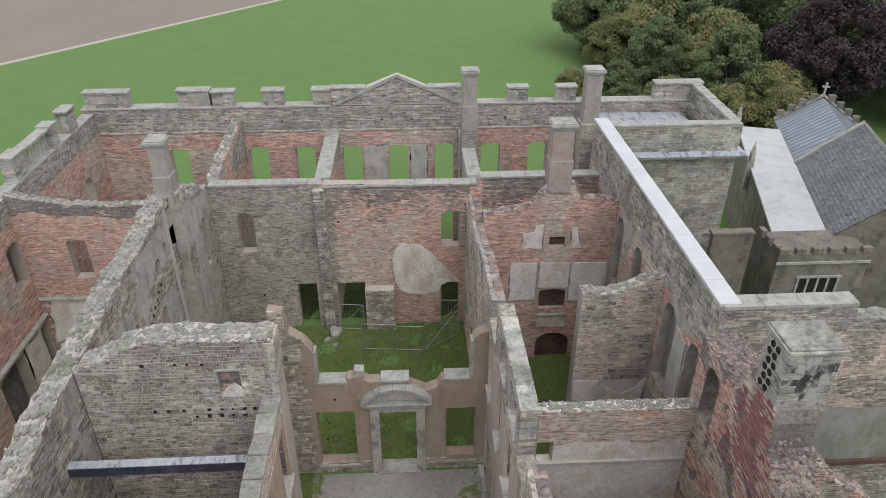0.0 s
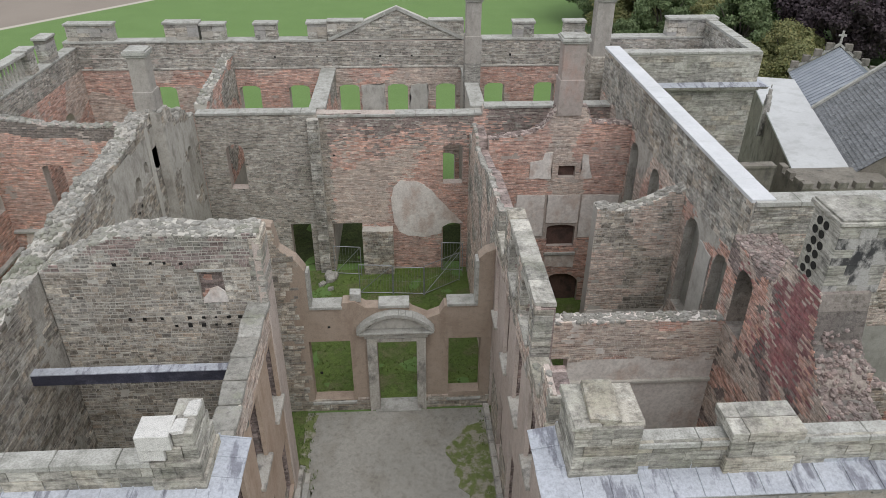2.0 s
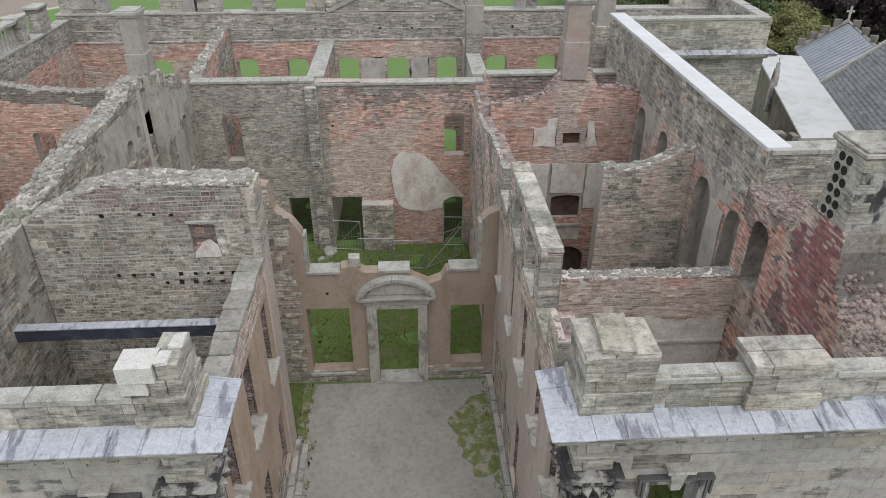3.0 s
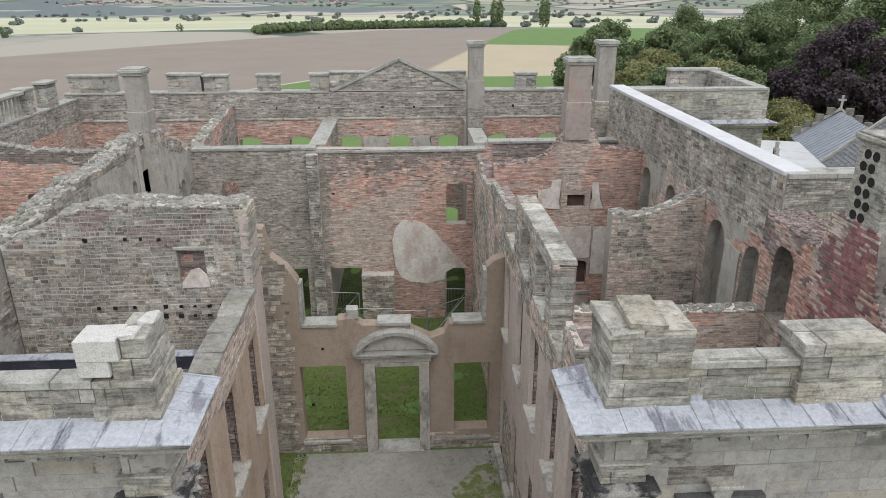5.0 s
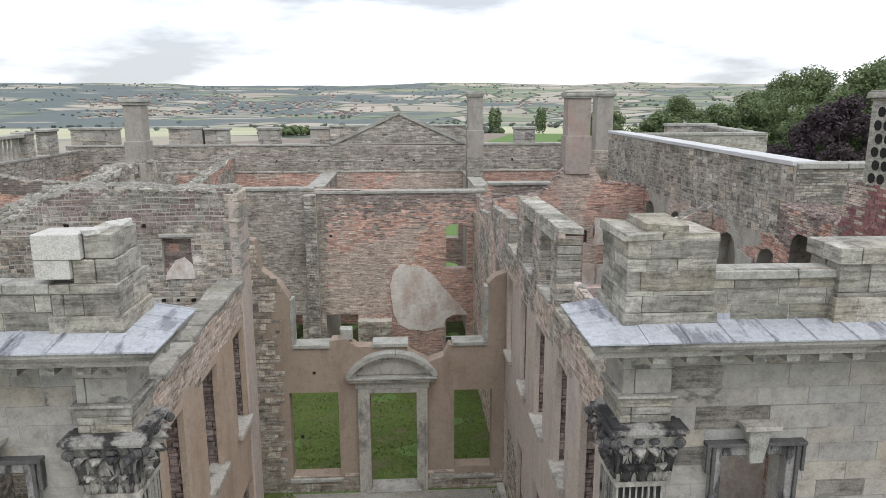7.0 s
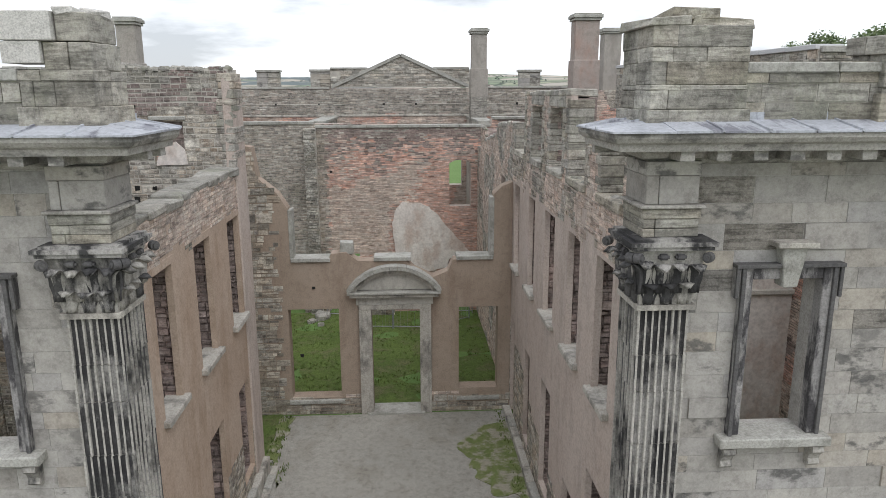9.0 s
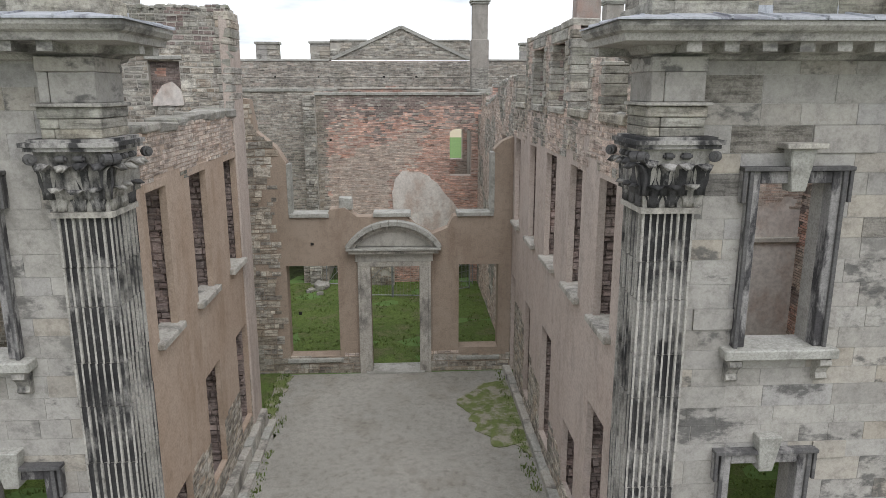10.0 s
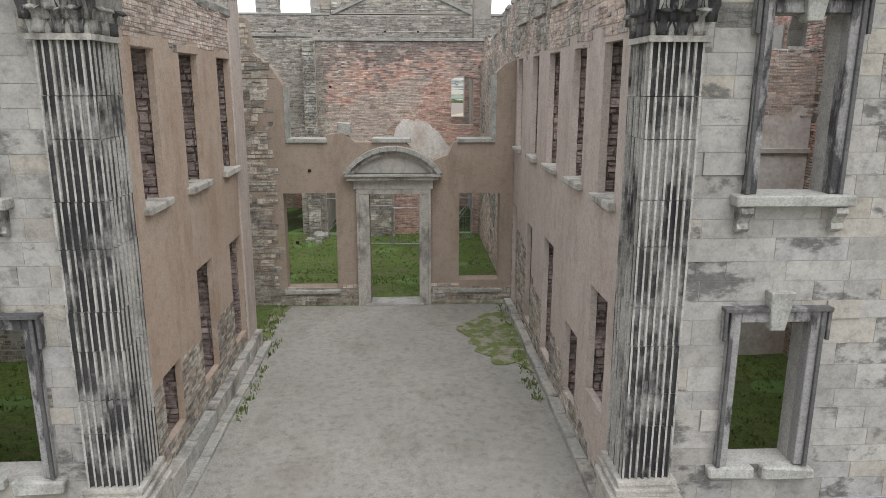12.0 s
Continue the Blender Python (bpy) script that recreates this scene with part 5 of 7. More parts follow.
def volute(bm, c, axis, r, w):
    """A short scroll about the axis, with a raised rim."""
    d = axis.normalized()
    e = d.cross(Vector((0, 0, 1))).normalized()
    for rad, half in ((r, w / 2), (r * 0.55, w / 2 + 0.03)):
        a, b = [], []
        for k in range(14):
            t = 2 * math.pi * k / 14
            q = c + e * (rad * math.cos(t)) + Vector((0, 0, rad * math.sin(t)))
            a.append(bm.verts.new(q + d * half))
            b.append(bm.verts.new(q - d * half))
        bm.faces.new(a)
        bm.faces.new(list(reversed(b)))
        for k in range(14):
            j = (k + 1) % 14
            bm.faces.new((a[k], b[k], b[j], a[j]))


def pilaster(x0, x1, yf, yb, side, label):
    th = thing("pilaster", label, "pilaster", "giant pilasters", at=((x0 + x1) / 2, yf, 0))
    o = Vector(((x0 + x1) / 2, yf, 0))
    cx = (x0 + x1) / 2

    def ring(bm, pts, z0, z1):
        a = [bm.verts.new((p.x - o.x, p.y - o.y, z0)) for p in pts]
        b = [bm.verts.new((p.x - o.x, p.y - o.y, z1)) for p in pts]
        for i in range(len(a)):
            j = (i + 1) % len(a)
            bm.faces.new((a[i], a[j], b[j], b[i]))
        bm.faces.new(list(reversed(a)))
        bm.faces.new(b)

    def rect(g):
        return [Vector((x0 - g, yf - g)), Vector((x1 + g, yf - g)), Vector((x1 + g, yb)), Vector((x0 - g, yb))]

    z = 0.0
    for g, z0, z1 in ((0.2, 0.0, 0.45), (0.14, 0.45, 0.95), (0.18, 0.95, 1.08)):
        bm = bmesh.new()
        ring(bm, rect(g), z0, z1 - 0.006)
        bmesh.ops.bevel(bm, geom=list(bm.edges), offset=0.02, segments=1, affect="EDGES")
        part("plinth", bm, M["stone"], th)
    bm = bmesh.new()
    for g, z0, z1 in ((0.1, 1.08, 1.16), (0.12, 1.16, 1.2), (0.05, 1.2, 1.26), (0.08, 1.26, 1.32)):
        ring(bm, rect(g), z0, z1)
    part("base_moulding", bm, M["stone"], th)
    z = 1.32
    hs = [0.92, 0.55, 0.8, 0.62, 0.95, 0.7, 0.88, 0.6, 0.76]
    hs = [h * (7.92 - 1.32) / sum(hs) for h in hs]
    for h in hs:
        t = (z - 1.32) / 6.7
        k = 0.03 * t * t
        bm = bmesh.new()
        dx, dy = random.uniform(-0.006, 0.006), random.uniform(-0.006, 0.006)
        pts = flute_outline(x0 + k * (side > 0) + dx, x1 - k * (side < 0) + dx, yf + dy, yb, side)
        ring(bm, pts, z + 0.005, z + h - 0.005)
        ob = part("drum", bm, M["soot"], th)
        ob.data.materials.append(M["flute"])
        # flute hollows and most outer strips facing x take the darker material
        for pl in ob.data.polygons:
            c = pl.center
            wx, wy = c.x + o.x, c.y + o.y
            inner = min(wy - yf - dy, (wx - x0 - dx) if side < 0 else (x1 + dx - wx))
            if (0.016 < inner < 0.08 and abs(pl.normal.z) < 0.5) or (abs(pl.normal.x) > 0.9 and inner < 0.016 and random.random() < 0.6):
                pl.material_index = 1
        z += h
    # capital
    bm = bmesh.new()
    ring(bm, rect(0.05), 7.9, 7.98)
    part("astragal", bm, M["stone"], th)
    bm = bmesh.new()
    lo, hi = rect(0.0), rect(0.12)
    a = [bm.verts.new((p.x - o.x, p.y - o.y, 7.98)) for p in lo]
    b = [bm.verts.new((p.x - o.x, p.y - o.y, 8.84)) for p in hi]
    for i in range(4):
        j = (i + 1) % 4
        bm.faces.new((a[i], a[j], b[j], b[i]))
    bm.faces.new(list(reversed(a)))
    bm.faces.new(b)
    bell = part("capital", bm, M["soot"], th, "blackened leafy capital")
    w = x1 - x0
    faces = [((x0, yf), (1, 0), (0, -1), w)]
    if side < 0:
        faces.append(((x0, yb), (0, -1), (-1, 0), yb - yf))
    else:
        faces.append(((x1, yf), (0, 1), (1, 0), yb - yf))
    for (px, py), al, nr, L in faces:
        al3, n3 = Vector((*al, 0)), Vector((*nr, 0))
        p0 = Vector((px, py, 0)) - Vector((o.x, o.y, 0))
        for zb, h, m, curl, off in ((7.99, 0.34, 3, 0.17, 0.0), (8.16, 0.5, 4, 0.24, 0.02)):
            for i in range(m):
                t = (i + 0.5) / m if m == 3 else i / (m - 1)
                bm = bmesh.new()
                leaf(bm, p0 + al3 * (L * t) + n3 * off + Vector((0, 0, zb)), n3, al3, h * random.uniform(0.92, 1.05), L / 3.1, curl * random.uniform(0.8, 1.15))
                part("leaf", bm, random.choice([M["crust"], M["fillet"], M["soot"]]), bell, smooth=True)
        for t, tilt in ((0.0, -1), (0.34, 0.3), (0.66, -0.3), (1.0, 1)):
            bm = bmesh.new()
            big = abs(tilt) == 1
            c = p0 + al3 * (L * t + tilt * (0.12 if big else 0.0)) + n3 * (0.2 if big else 0.15) + Vector((0, 0, 8.72))
            volute(bm, c, (al3 - n3 * tilt) if big else al3, 0.075 if big else 0.045, 0.1)
            part("volute", bm, M["fillet"], bell)
    bm = bmesh.new()
    for g, z0, z1 in ((0.2, 8.82, 8.88), (0.24, 8.88, 8.94), (0.16, 8.94, 8.98)):
        ring(bm, rect(g), z0, z1)
    part("abacus", bm, M["crust"], th)
    for g, z0, z1, nm, n, mat in ((0.02, 8.98, 9.11, "architrave", 2, "flag"), (0.02, 9.11, 9.25, "architrave", 2, "flag"), (0.04, 9.25, 9.4, "architrave", 1, "flag"), (0.09, 9.4, 9.45, "architrave_moulding", 1, "soot"), (0.0, 9.45, 9.86, "frieze_block", 2, "ashlar"), (0.01, 9.86, 10.06, "frieze_block", 1, "ashlar")):
        xs = [x0 - g] + [x0 + (x1 - x0) * (i + random.uniform(0.35, 0.65)) / n for i in range(n - 1)] + [x1 + g]
        for xa, xb in zip(xs, xs[1:]):
            bm = bmesh.new()
            box(bm, xa - o.x + 0.003, xb - o.x - 0.003, yf - g - o.y, yb - o.y, z0, z1 - 0.005, 0.004, 0.01)
            part(nm, bm, M[mat], th)
    return th


pilaster(-5.91, -5.15, 9.74, 10.66, 1, "fluted stone corner pilaster streaked with black soot")
pilaster(2.31, 3.08, 9.6, 10.5, -1, "fluted stone corner pilaster streaked with black soot")


# ---- front windows ----
def front_window(wall, name, u0, u1, z0, z1, upper, label):
    th = thing(name, label, "window", "front windows", "structure")
    def sl(nm, a, b, c, d, v0, v1, mat, cham=0.012, jit=0.0):
        p = wall.slab(nm, a, b, c, d, v0, v1, mat, cham=cham, jit=jit)
        p.parent = th
        return p
    e = 0.18
    for a, b in ((u0 - e, u0 + 0.006), (u1 - 0.006, u1 + e)):
        s = 1 if a < u0 else -1
        sl("jamb", a, b, z0, z1 + e, -0.12, 0.1, M["jamb"])
        out = (a, a + 0.06) if s > 0 else (b - 0.06, b)
        sl("jamb_fillet", out[0], out[1], z0, z1 + e, 0.1, 0.15, M["fillet"], 0.006)
        ear = (a - 0.09, a) if s > 0 else (b, b + 0.09)
        sl("surround_ear", ear[0], ear[1], z1 - 0.28, z1 + e, 0.0, 0.1, M["jamb"], 0.006)
        tip = (a - 0.09, a - 0.04) if s > 0 else (b + 0.04, b + 0.09)
        sl("ear_fillet", tip[0], tip[1], z1 - 0.28, z1 + e, 0.101, 0.15, M["fillet"], 0.006)
    sl("lintel", u0 + 0.012, u1 - 0.012, z1 - 0.006, z1 + e - 0.01, -0.12, 0.094, M["jamb"])
    sl("lintel_fillet", u0 - e - 0.1, u1 + e + 0.1, z1 + e, z1 + e + 0.06, 0.0, 0.17, M["fillet"], 0.006)
    m = (u0 + u1) / 2
    bm = bmesh.new()
    pts = [(m - 0.11, z1 - 0.12), (m + 0.11, z1 - 0.12), (m + 0.19, z1 + 0.5), (m - 0.19, z1 + 0.5)]
    fr = [bm.verts.new(wall.place(u, 0.22 if z > z1 else 0.16, z)) for u, z in pts]
    bk = [bm.verts.new(wall.place(u, -0.1, z)) for u, z in pts]
    bm.faces.new(fr)
    bm.faces.new(list(reversed(bk)))
    for i in range(4):
        j = (i + 1) % 4
        bm.faces.new((fr[i], bk[i], bk[j], fr[j]))
    bmesh.ops.bevel(bm, geom=list(bm.edges), offset=0.015, segments=1, affect="EDGES")
    part("keystone", bm, M["cope"], th)
    if upper:
        sl("keystone_cap", m - 0.3, m + 0.3, z1 + 0.5, z1 + 0.58, 0.0, 0.3, M["stone"])
        sl("sill", u0 - 0.34, u1 + 0.34, z0 - 0.16, z0, -0.3, 0.26, M["cope"], 0.02, 0.006)
        for c in (u0 - 0.16, u1 + 0.16):
            bm = bmesh.new()
            prof = [(0.0, z0 - 0.16), (0.22, z0 - 0.18), (0.24, z0 - 0.26), (0.16, z0 - 0.33), (0.12, z0 - 0.42), (0.15, z0 - 0.5), (0.08, z0 - 0.56), (0.0, z0 - 0.54)]
            a = [bm.verts.new(wall.place(c - 0.09, v, z)) for v, z in prof]
            b = [bm.verts.new(wall.place(c + 0.09, v, z)) for v, z in prof]
            bm.faces.new(a)
            bm.faces.new(list(reversed(b)))
            for i in range(len(a)):
                j = (i + 1) % len(a)
                bm.faces.new((a[i], b[i], b[j], a[j]))
            part("bracket", bm, M["soot"], th)
    else:
        sl("sill", u0 - 0.3, m - 0.12, z0 - 0.2, z0, -0.3, 0.16, M["cope"], 0.03, 0.025)
        sl("sill", m + 0.02, u1 + 0.3, z0 - 0.24, z0 - 0.02, -0.3, 0.18, M["cope"], 0.03, 0.03)
    return th


front_window(w_fe, "window_1", 1.52, 2.6, 5.8, 8.3, True, "empty sash opening in a moulded stone surround on brackets")
front_window(w_fe, "window_2", 1.5, 2.6, 1.45, 3.85, False, "empty ground floor opening with a broken sill")
front_window(w_fw, "window_3", 7.5, 8.55, 5.8, 8.3, True, "empty sash opening in a moulded stone surround on brackets")
front_window(w_fw, "window_4", 7.85, 8.8, 1.45, 3.85, False, "empty ground floor opening with a broken sill")

# ---- court: sills, kerbs ----
for w, zs, sills in ((w_cw, 5.31, [(1.2, 2.2), (3.58, 4.75), (6.3, 7.4)]), (w_ce, 5.41, [(21.75, 22.8), (19.45, 20.5), (16.85, 18.05), (14.5, 15.45), (11.85, 12.8)])):
    for a, b in sills:
        w.slab("window_sill", a - 0.12, b + 0.15, zs - 0.14, zs, -0.35, 0.13, M["stone"], "projecting stone sill", 0.02, 0.012)


def kerb(name, x0, x1, y0, y1, h, label):
    th = thing(name, label, "kerb", "court kerbs", "structure")
    y = y0
    while y < y1 - 0.2:
        ln = random.uniform(0.5, 1.1)
        bm = bmesh.new()
        box(bm, x0, x1, y + 0.008, min(y1, y + ln) - 0.008, -0.05, h + random.uniform(-0.03, 0.03), 0.02, 0.02)
        part("kerb_stone", bm, random.choice([M["cope"], M["stone"]]), th)
        y += ln


kerb("plinth_west", -5.43, -5.2, 10.7, 19.2, 0.5, "stone ledge at the foot of the west court wall")
kerb("kerb_west", -5.21, -4.98, 10.7, 19.2, 0.12, "lower stone step along the west court wall")
kerb("kerb_east", 2.24, 2.49, 10.4, 22.7, 0.2, "low stone kerb along the east court wall")


# ---- doorway ----
def doorway():
    th = thing("doorway_surround", "classical stone door surround under a segmental pediment", "doorway")
    W = w_dw
    X = lambda x: x + 6.6

    def sl(nm, a, b, c, d, v0, v1, mat=M["stone"], jit=0.0):
        p = W.slab(nm, X(a), X(b), c, d, v0, v1, mat, cham=0.012, jit=jit)
        p.parent = th
    for a, b in ((-2.72, -2.294), (-0.656, -0.27)):
        sl("jamb", a, b, 0.02, 3.83, -0.1, 0.12)
        sl("jamb_fillet", *((a, a + 0.09) if a < -2 else (b - 0.09, b)), 0.02, 3.83, 0.12, 0.17)
    sl("lintel", -2.72, -0.27, 3.822, 3.98, -0.1, 0.14)
    sl("frieze", -2.8, -0.2, 3.98, 4.3, -0.05, 0.1, M["plaster"])
    sl("cornice", -3.0, -0.02, 4.3, 4.42, -0.05, 0.34)
    sl("cornice_fillet", -3.08, 0.06, 4.42, 4.5, -0.05, 0.42, M["cope"])
    # segmental pediment: the rim as voussoir blocks on an arc
    x0, x1, zs, rise = -3.05, 0.03, 4.52, 0.82
    half = (x1 - x0) / 2
    R = (half * half + rise * rise) / (2 * rise)
    cx, cz = (x0 + x1) / 2, zs + rise - R
    a0 = math.asin(half / R)
    n = 13
    for i in range(n):
        for r0, r1, v, mat in ((R - 0.22, R - 0.08, 0.28, M["stone"]), (R - 0.08, R + 0.06, 0.42, M["cope"])):
            bm = bmesh.new()
            q = []
            for t in (i / n + 0.0015, (i + 1) / n - 0.0015):
                a = -a0 + 2 * a0 * t
                for r in (r0, r1):
                    q.append((cx + r * math.sin(a), cz + r * math.cos(a)))
            q = [q[0], q[2], q[3], q[1]]
            prism(bm, q, 22.75 - v, 22.8)
            part("pediment_block", bm, mat, th)
    bm = bmesh.new()
    pts = [(x0 + 0.25, zs)] + [(cx + (R - 0.2) * math.sin(-a0 + 2 * a0 * t), cz + (R - 0.2) * math.cos(-a0 + 2 * a0 * t)) for t in np.linspace(0.06, 0.94, 15)] + [(x1 - 0.25, zs)]
    prism(bm, pts, 22.63, 22.8)
    part("tympanum", bm, M["plaster"], th)
    sl("threshold", -2.5, -0.5, -0.02, 0.09, -0.6, 0.25, M["cope"], 0.01)


doorway()
for a, b in ((-4.92, -3.62), (-2.17, -0.92), (0.6, 1.84)):
    w_dw.slab("coping_stone", a + 6.6, b + 6.6, 5.49, 5.63, -0.62, 0.08, M["cope"], "weathered coping slab", 0.015, 0.006)
bm = bmesh.new()
box(bm, -3.3, -2.85, 22.85, 23.25, 5.72, 6.12, 0.02, 0.02)
tagged(part("stone_block", bm, M["cope"]), "square weathered stone block on the wall top", "stone block")
w_dw.slab("jamb_strip", 1.66, 1.78, 5.6, 7.25, -0.5, 0.02, M["cope"], "pale stone reveal", 0.01)
w_dw.slab("jamb_strip", 8.32, 8.46, 5.6, 7.6, -0.5, 0.02, M["cope"], "pale stone reveal", 0.01)
for a, b in ((1.4, 3.3), (7.2, 8.7)):
    w_dw.slab("plinth_stone", a, b, 0.42, 0.56, -0.55, 0.1, M["cope"], "", 0.02, 0.01)

# ---- hall and cross walls ----
w_cr.patch("plaster_patch", [(9.82, 4.6), (10.05, 5.35), (10.37, 5.68), (10.9, 5.66), (11.67, 5.42), (12.3, 4.75), (12.82, 4.11), (13.4, 3.5), (13.8, 2.95), (13.2, 3.0), (12.65, 2.75), (12.6, 2.31), (11.8, 2.15), (10.78, 2.17), (10.2, 2.55), (9.96, 3.01)], M["oldcoat"], "pale grey plaster patch")
for a, b, z in ((0.05, 6.15, 9.52), (6.2, 14.7, 9.34), (14.8, 21.4, 9.7)):
    u = a
    while u < b - 0.2:
        ln = min(b - u, random.uniform(0.8, 1.5))
        w_cr.slab("coping_stone", u, u + ln - 0.01, z - 0.03, z + 0.11, -0.66, 0.08, M["cope"], "", 0.015, 0.008)
        u += ln


def rubble_pier(x0, x1, y0, y1, h, mat, label):
    w = Wall("wall_pier", (x0, y0), (x1, y0), y1 - y0, [(0, h), (x1 - x0, h)], rag=0.05, label=label, seed=31)
    w.skin(lambda u, z: 0, [mat], 0.13, 0.26, 0.05, 0.015, 0.014, vary=0.22, piece=(0, 2, 0, 3), piece_name="stone")


rubble_pier(-3.43, -1.72, 33.7, 34.26, 2.85, M["rubble"], "rough rubble pier against the hall wall")
rubble_pier(-5.93, -5.35, 33.95, 34.26, 9.3, M["grey"], "narrow stone pier up the hall wall")
for k in range(9):
    bm = bmesh.new()
    s = random.uniform(0.12, 0.3)
    x, y = random.uniform(-5.9, -4.9), random.uniform(32.2, 33.6)
    box(bm, -s, s, -s * 0.8, s * 0.8, 0, s, s * 0.25, s * 0.15)
    ob = part("fallen_stone", bm, M["crest"])
    ob.matrix_basis = pose(x, y, -0.02, 0, 0, random.uniform(0, 180))
    tagged(ob, "fallen rubble stone lying on the grass", "stone", "fallen stones")

# fireplace wall: plaster bands, recess backs
for nm, pts in (("plaster_panel", [(1.5, 4.1), (2.95, 4.15), (2.9, 6.5), (1.52, 6.48)]), ("plaster_panel", [(3.05, 4.9), (4.7, 4.9), (4.68, 6.46), (3.05, 6.48)]), ("plaster_panel", [(4.76, 4.0), (6.7, 4.05), (6.65, 6.4), (4.78, 6.46)]),
                ("plaster_patch", [(2.05, 7.4), (3.1, 7.35), (3.12, 8.75), (2.75, 8.72), (2.6, 8.4), (2.1, 8.25)]), ("plaster_patch", [(4.55, 7.3), (5.15, 7.35), (5.0, 7.9), (4.85, 8.6), (4.6, 8.65)]), ("plaster_panel", [(3.15, 2.3), (4.7, 2.2), (4.72, 2.95), (3.15, 2.95)])):
    w_fp.patch(nm, pts, M["oldcoat"], "flaking grey plaster", 0.05, 0.04)
w_fp.slab("mantel", 3.1, 4.75, 3.0, 3.15, -0.1, 0.12, M["cope"], "stone shelf over the lower hearth")
bm = bmesh.new()
box(bm, 5.9, 8.4, 30.8, 31.05, -0.2, 8.6)
tagged(part("wall_flue_back", bm, M["hearth"]), "brick backs of the hearths", "wall", "", "structure")
w_r2.patch("plaster_panel", [(0.05, 3.4), (1.2, 3.4), (1.2, 4.6), (0.1, 4.6)], M["oldcoat"], "grey plaster", 0.05, 0.03)
w_r2.patch("plaster_panel", [(1.4, 1.2), (3.3, 1.0), (3.45, 4.9), (3.1, 4.2), (2.3, 3.7), (1.6, 4.2)], M["oldcoat"], "grey plaster under an arch scar", 0.05, 0.05)
bm = bmesh.new()
box(bm, 10.25, 10.44, 18.7, 36.2, 3.0, 10)
tagged(part("wall_east_back", bm, M["oldplaster"]), "plastered backs of the arched recesses", "wall", "", "structure")


# ---- copings of the east wall ----
def coping_run(wall, u0, u1, z, over, mat, nm, thick=0.16, ln0=1.2):
    u = u0
    while u < u1 - 0.05:
        ln = min(u1 - u, random.uniform(ln0 * 0.8, ln0 * 1.2))
        zz = z if not callable(z) else z(u)
        wall.slab(nm, u, u + ln - 0.008, zz - 0.02, zz + thick, -wall.thick - over, over, mat, "", 0.015, 0.004)
        u += ln


coping_run(w_ea, 0.0, 17.85, lambda u: lerp_line(w_ea.top, u) + 0.02, 0.08, M["white"], "coping_slab", 0.12, 1.6)
coping_run(w_es, 0.02, 4.8, 12.0, 0.06, M["cope"], "coping_slab", 0.14, 1.4)


# ---- chimneys ----
def chimney(x0, x1, y0, y1, z0, z1, mat, label, foot=0.0, holes=False):
    ox, oy = (x0 + x1) / 2, (y0 + y1) / 2
    th = thing("chimney", label, "chimney", "chimneys", at=(ox, oy, z0))
    a, b = (x1 - x0) / 2, (y1 - y0) / 2
    h = z1 - z0
    bm = bmesh.new()
    box(bm, -a, a, -b, b, 0, h - 0.3, 0.0, 0.02)
    sh = part("shaft", bm, mat, th)
    if foot:
        bm = bmesh.new()
        box(bm, -a - 0.06, a + 0.06, -b - 0.06, b + 0.06, -0.3, foot, 0.0, 0.02)
        part("foot", bm, mat, th)
    for k, (g, p, q) in enumerate(((0.07, h - 0.3, h - 0.2), (0.12, h - 0.196, h - 0.06), (0.06, h - 0.056, h))):
        bm = bmesh.new()
        box(bm, -a - g, a + g, -b - g, b + g, p, q, 0.006, 0.015)
        part("cap", bm, M["cope"], th)
    return th


M["chim"] = surface("rendered_chimney", (0.42, 0.39, 0.35), (0.36, 0.33, 0.29), 0.7, (0.22, 0.2, 0.18), 1.5, 0.5, (1, 1, 0.4), 30, 0.3)
M["chimred"] = surface("reddish_chimney", (0.42, 0.36, 0.32), (0.36, 0.31, 0.275), 0.7, (0.4, 0.24, 0.19), 1.2, 0.5, (1, 1, 0.5), 30, 0.3)
chimney(2.6, 3.42, 38.9, 39.7, 11.0, 14.32, M["chim"], "tall square rendered chimney on the far front", 1.2)
chimney(9.78, 10.72, 38.7, 39.6, 10.2, 14.32, M["chim"], "tall square rendered chimney beside the east wall", 0.6)
chimney(6.22, 7.25, 30.5, 31.35, 10.9, 14.22, M["chimred"], "square rendered chimney flushed with red", 1.4)
chimney(-12.6, -11.85, 29.85, 30.65, 11.2, 13.98, M["chim"], "pale square chimney on the ruined west wall", 1.0)
for x0, x1, y0, y1 in ((2.55, 3.46, 38.85, 39.75), (9.7, 10.8, 38.6, 39.7)):
    bm = bmesh.new()
    box(bm, x0, x1, y0, y1, 4.0, 11.05, 0.0, 0.02)
    tagged(part("wall_stack_base", bm, M["grey"]), "brick base of a far chimney", "wall", "", "structure")


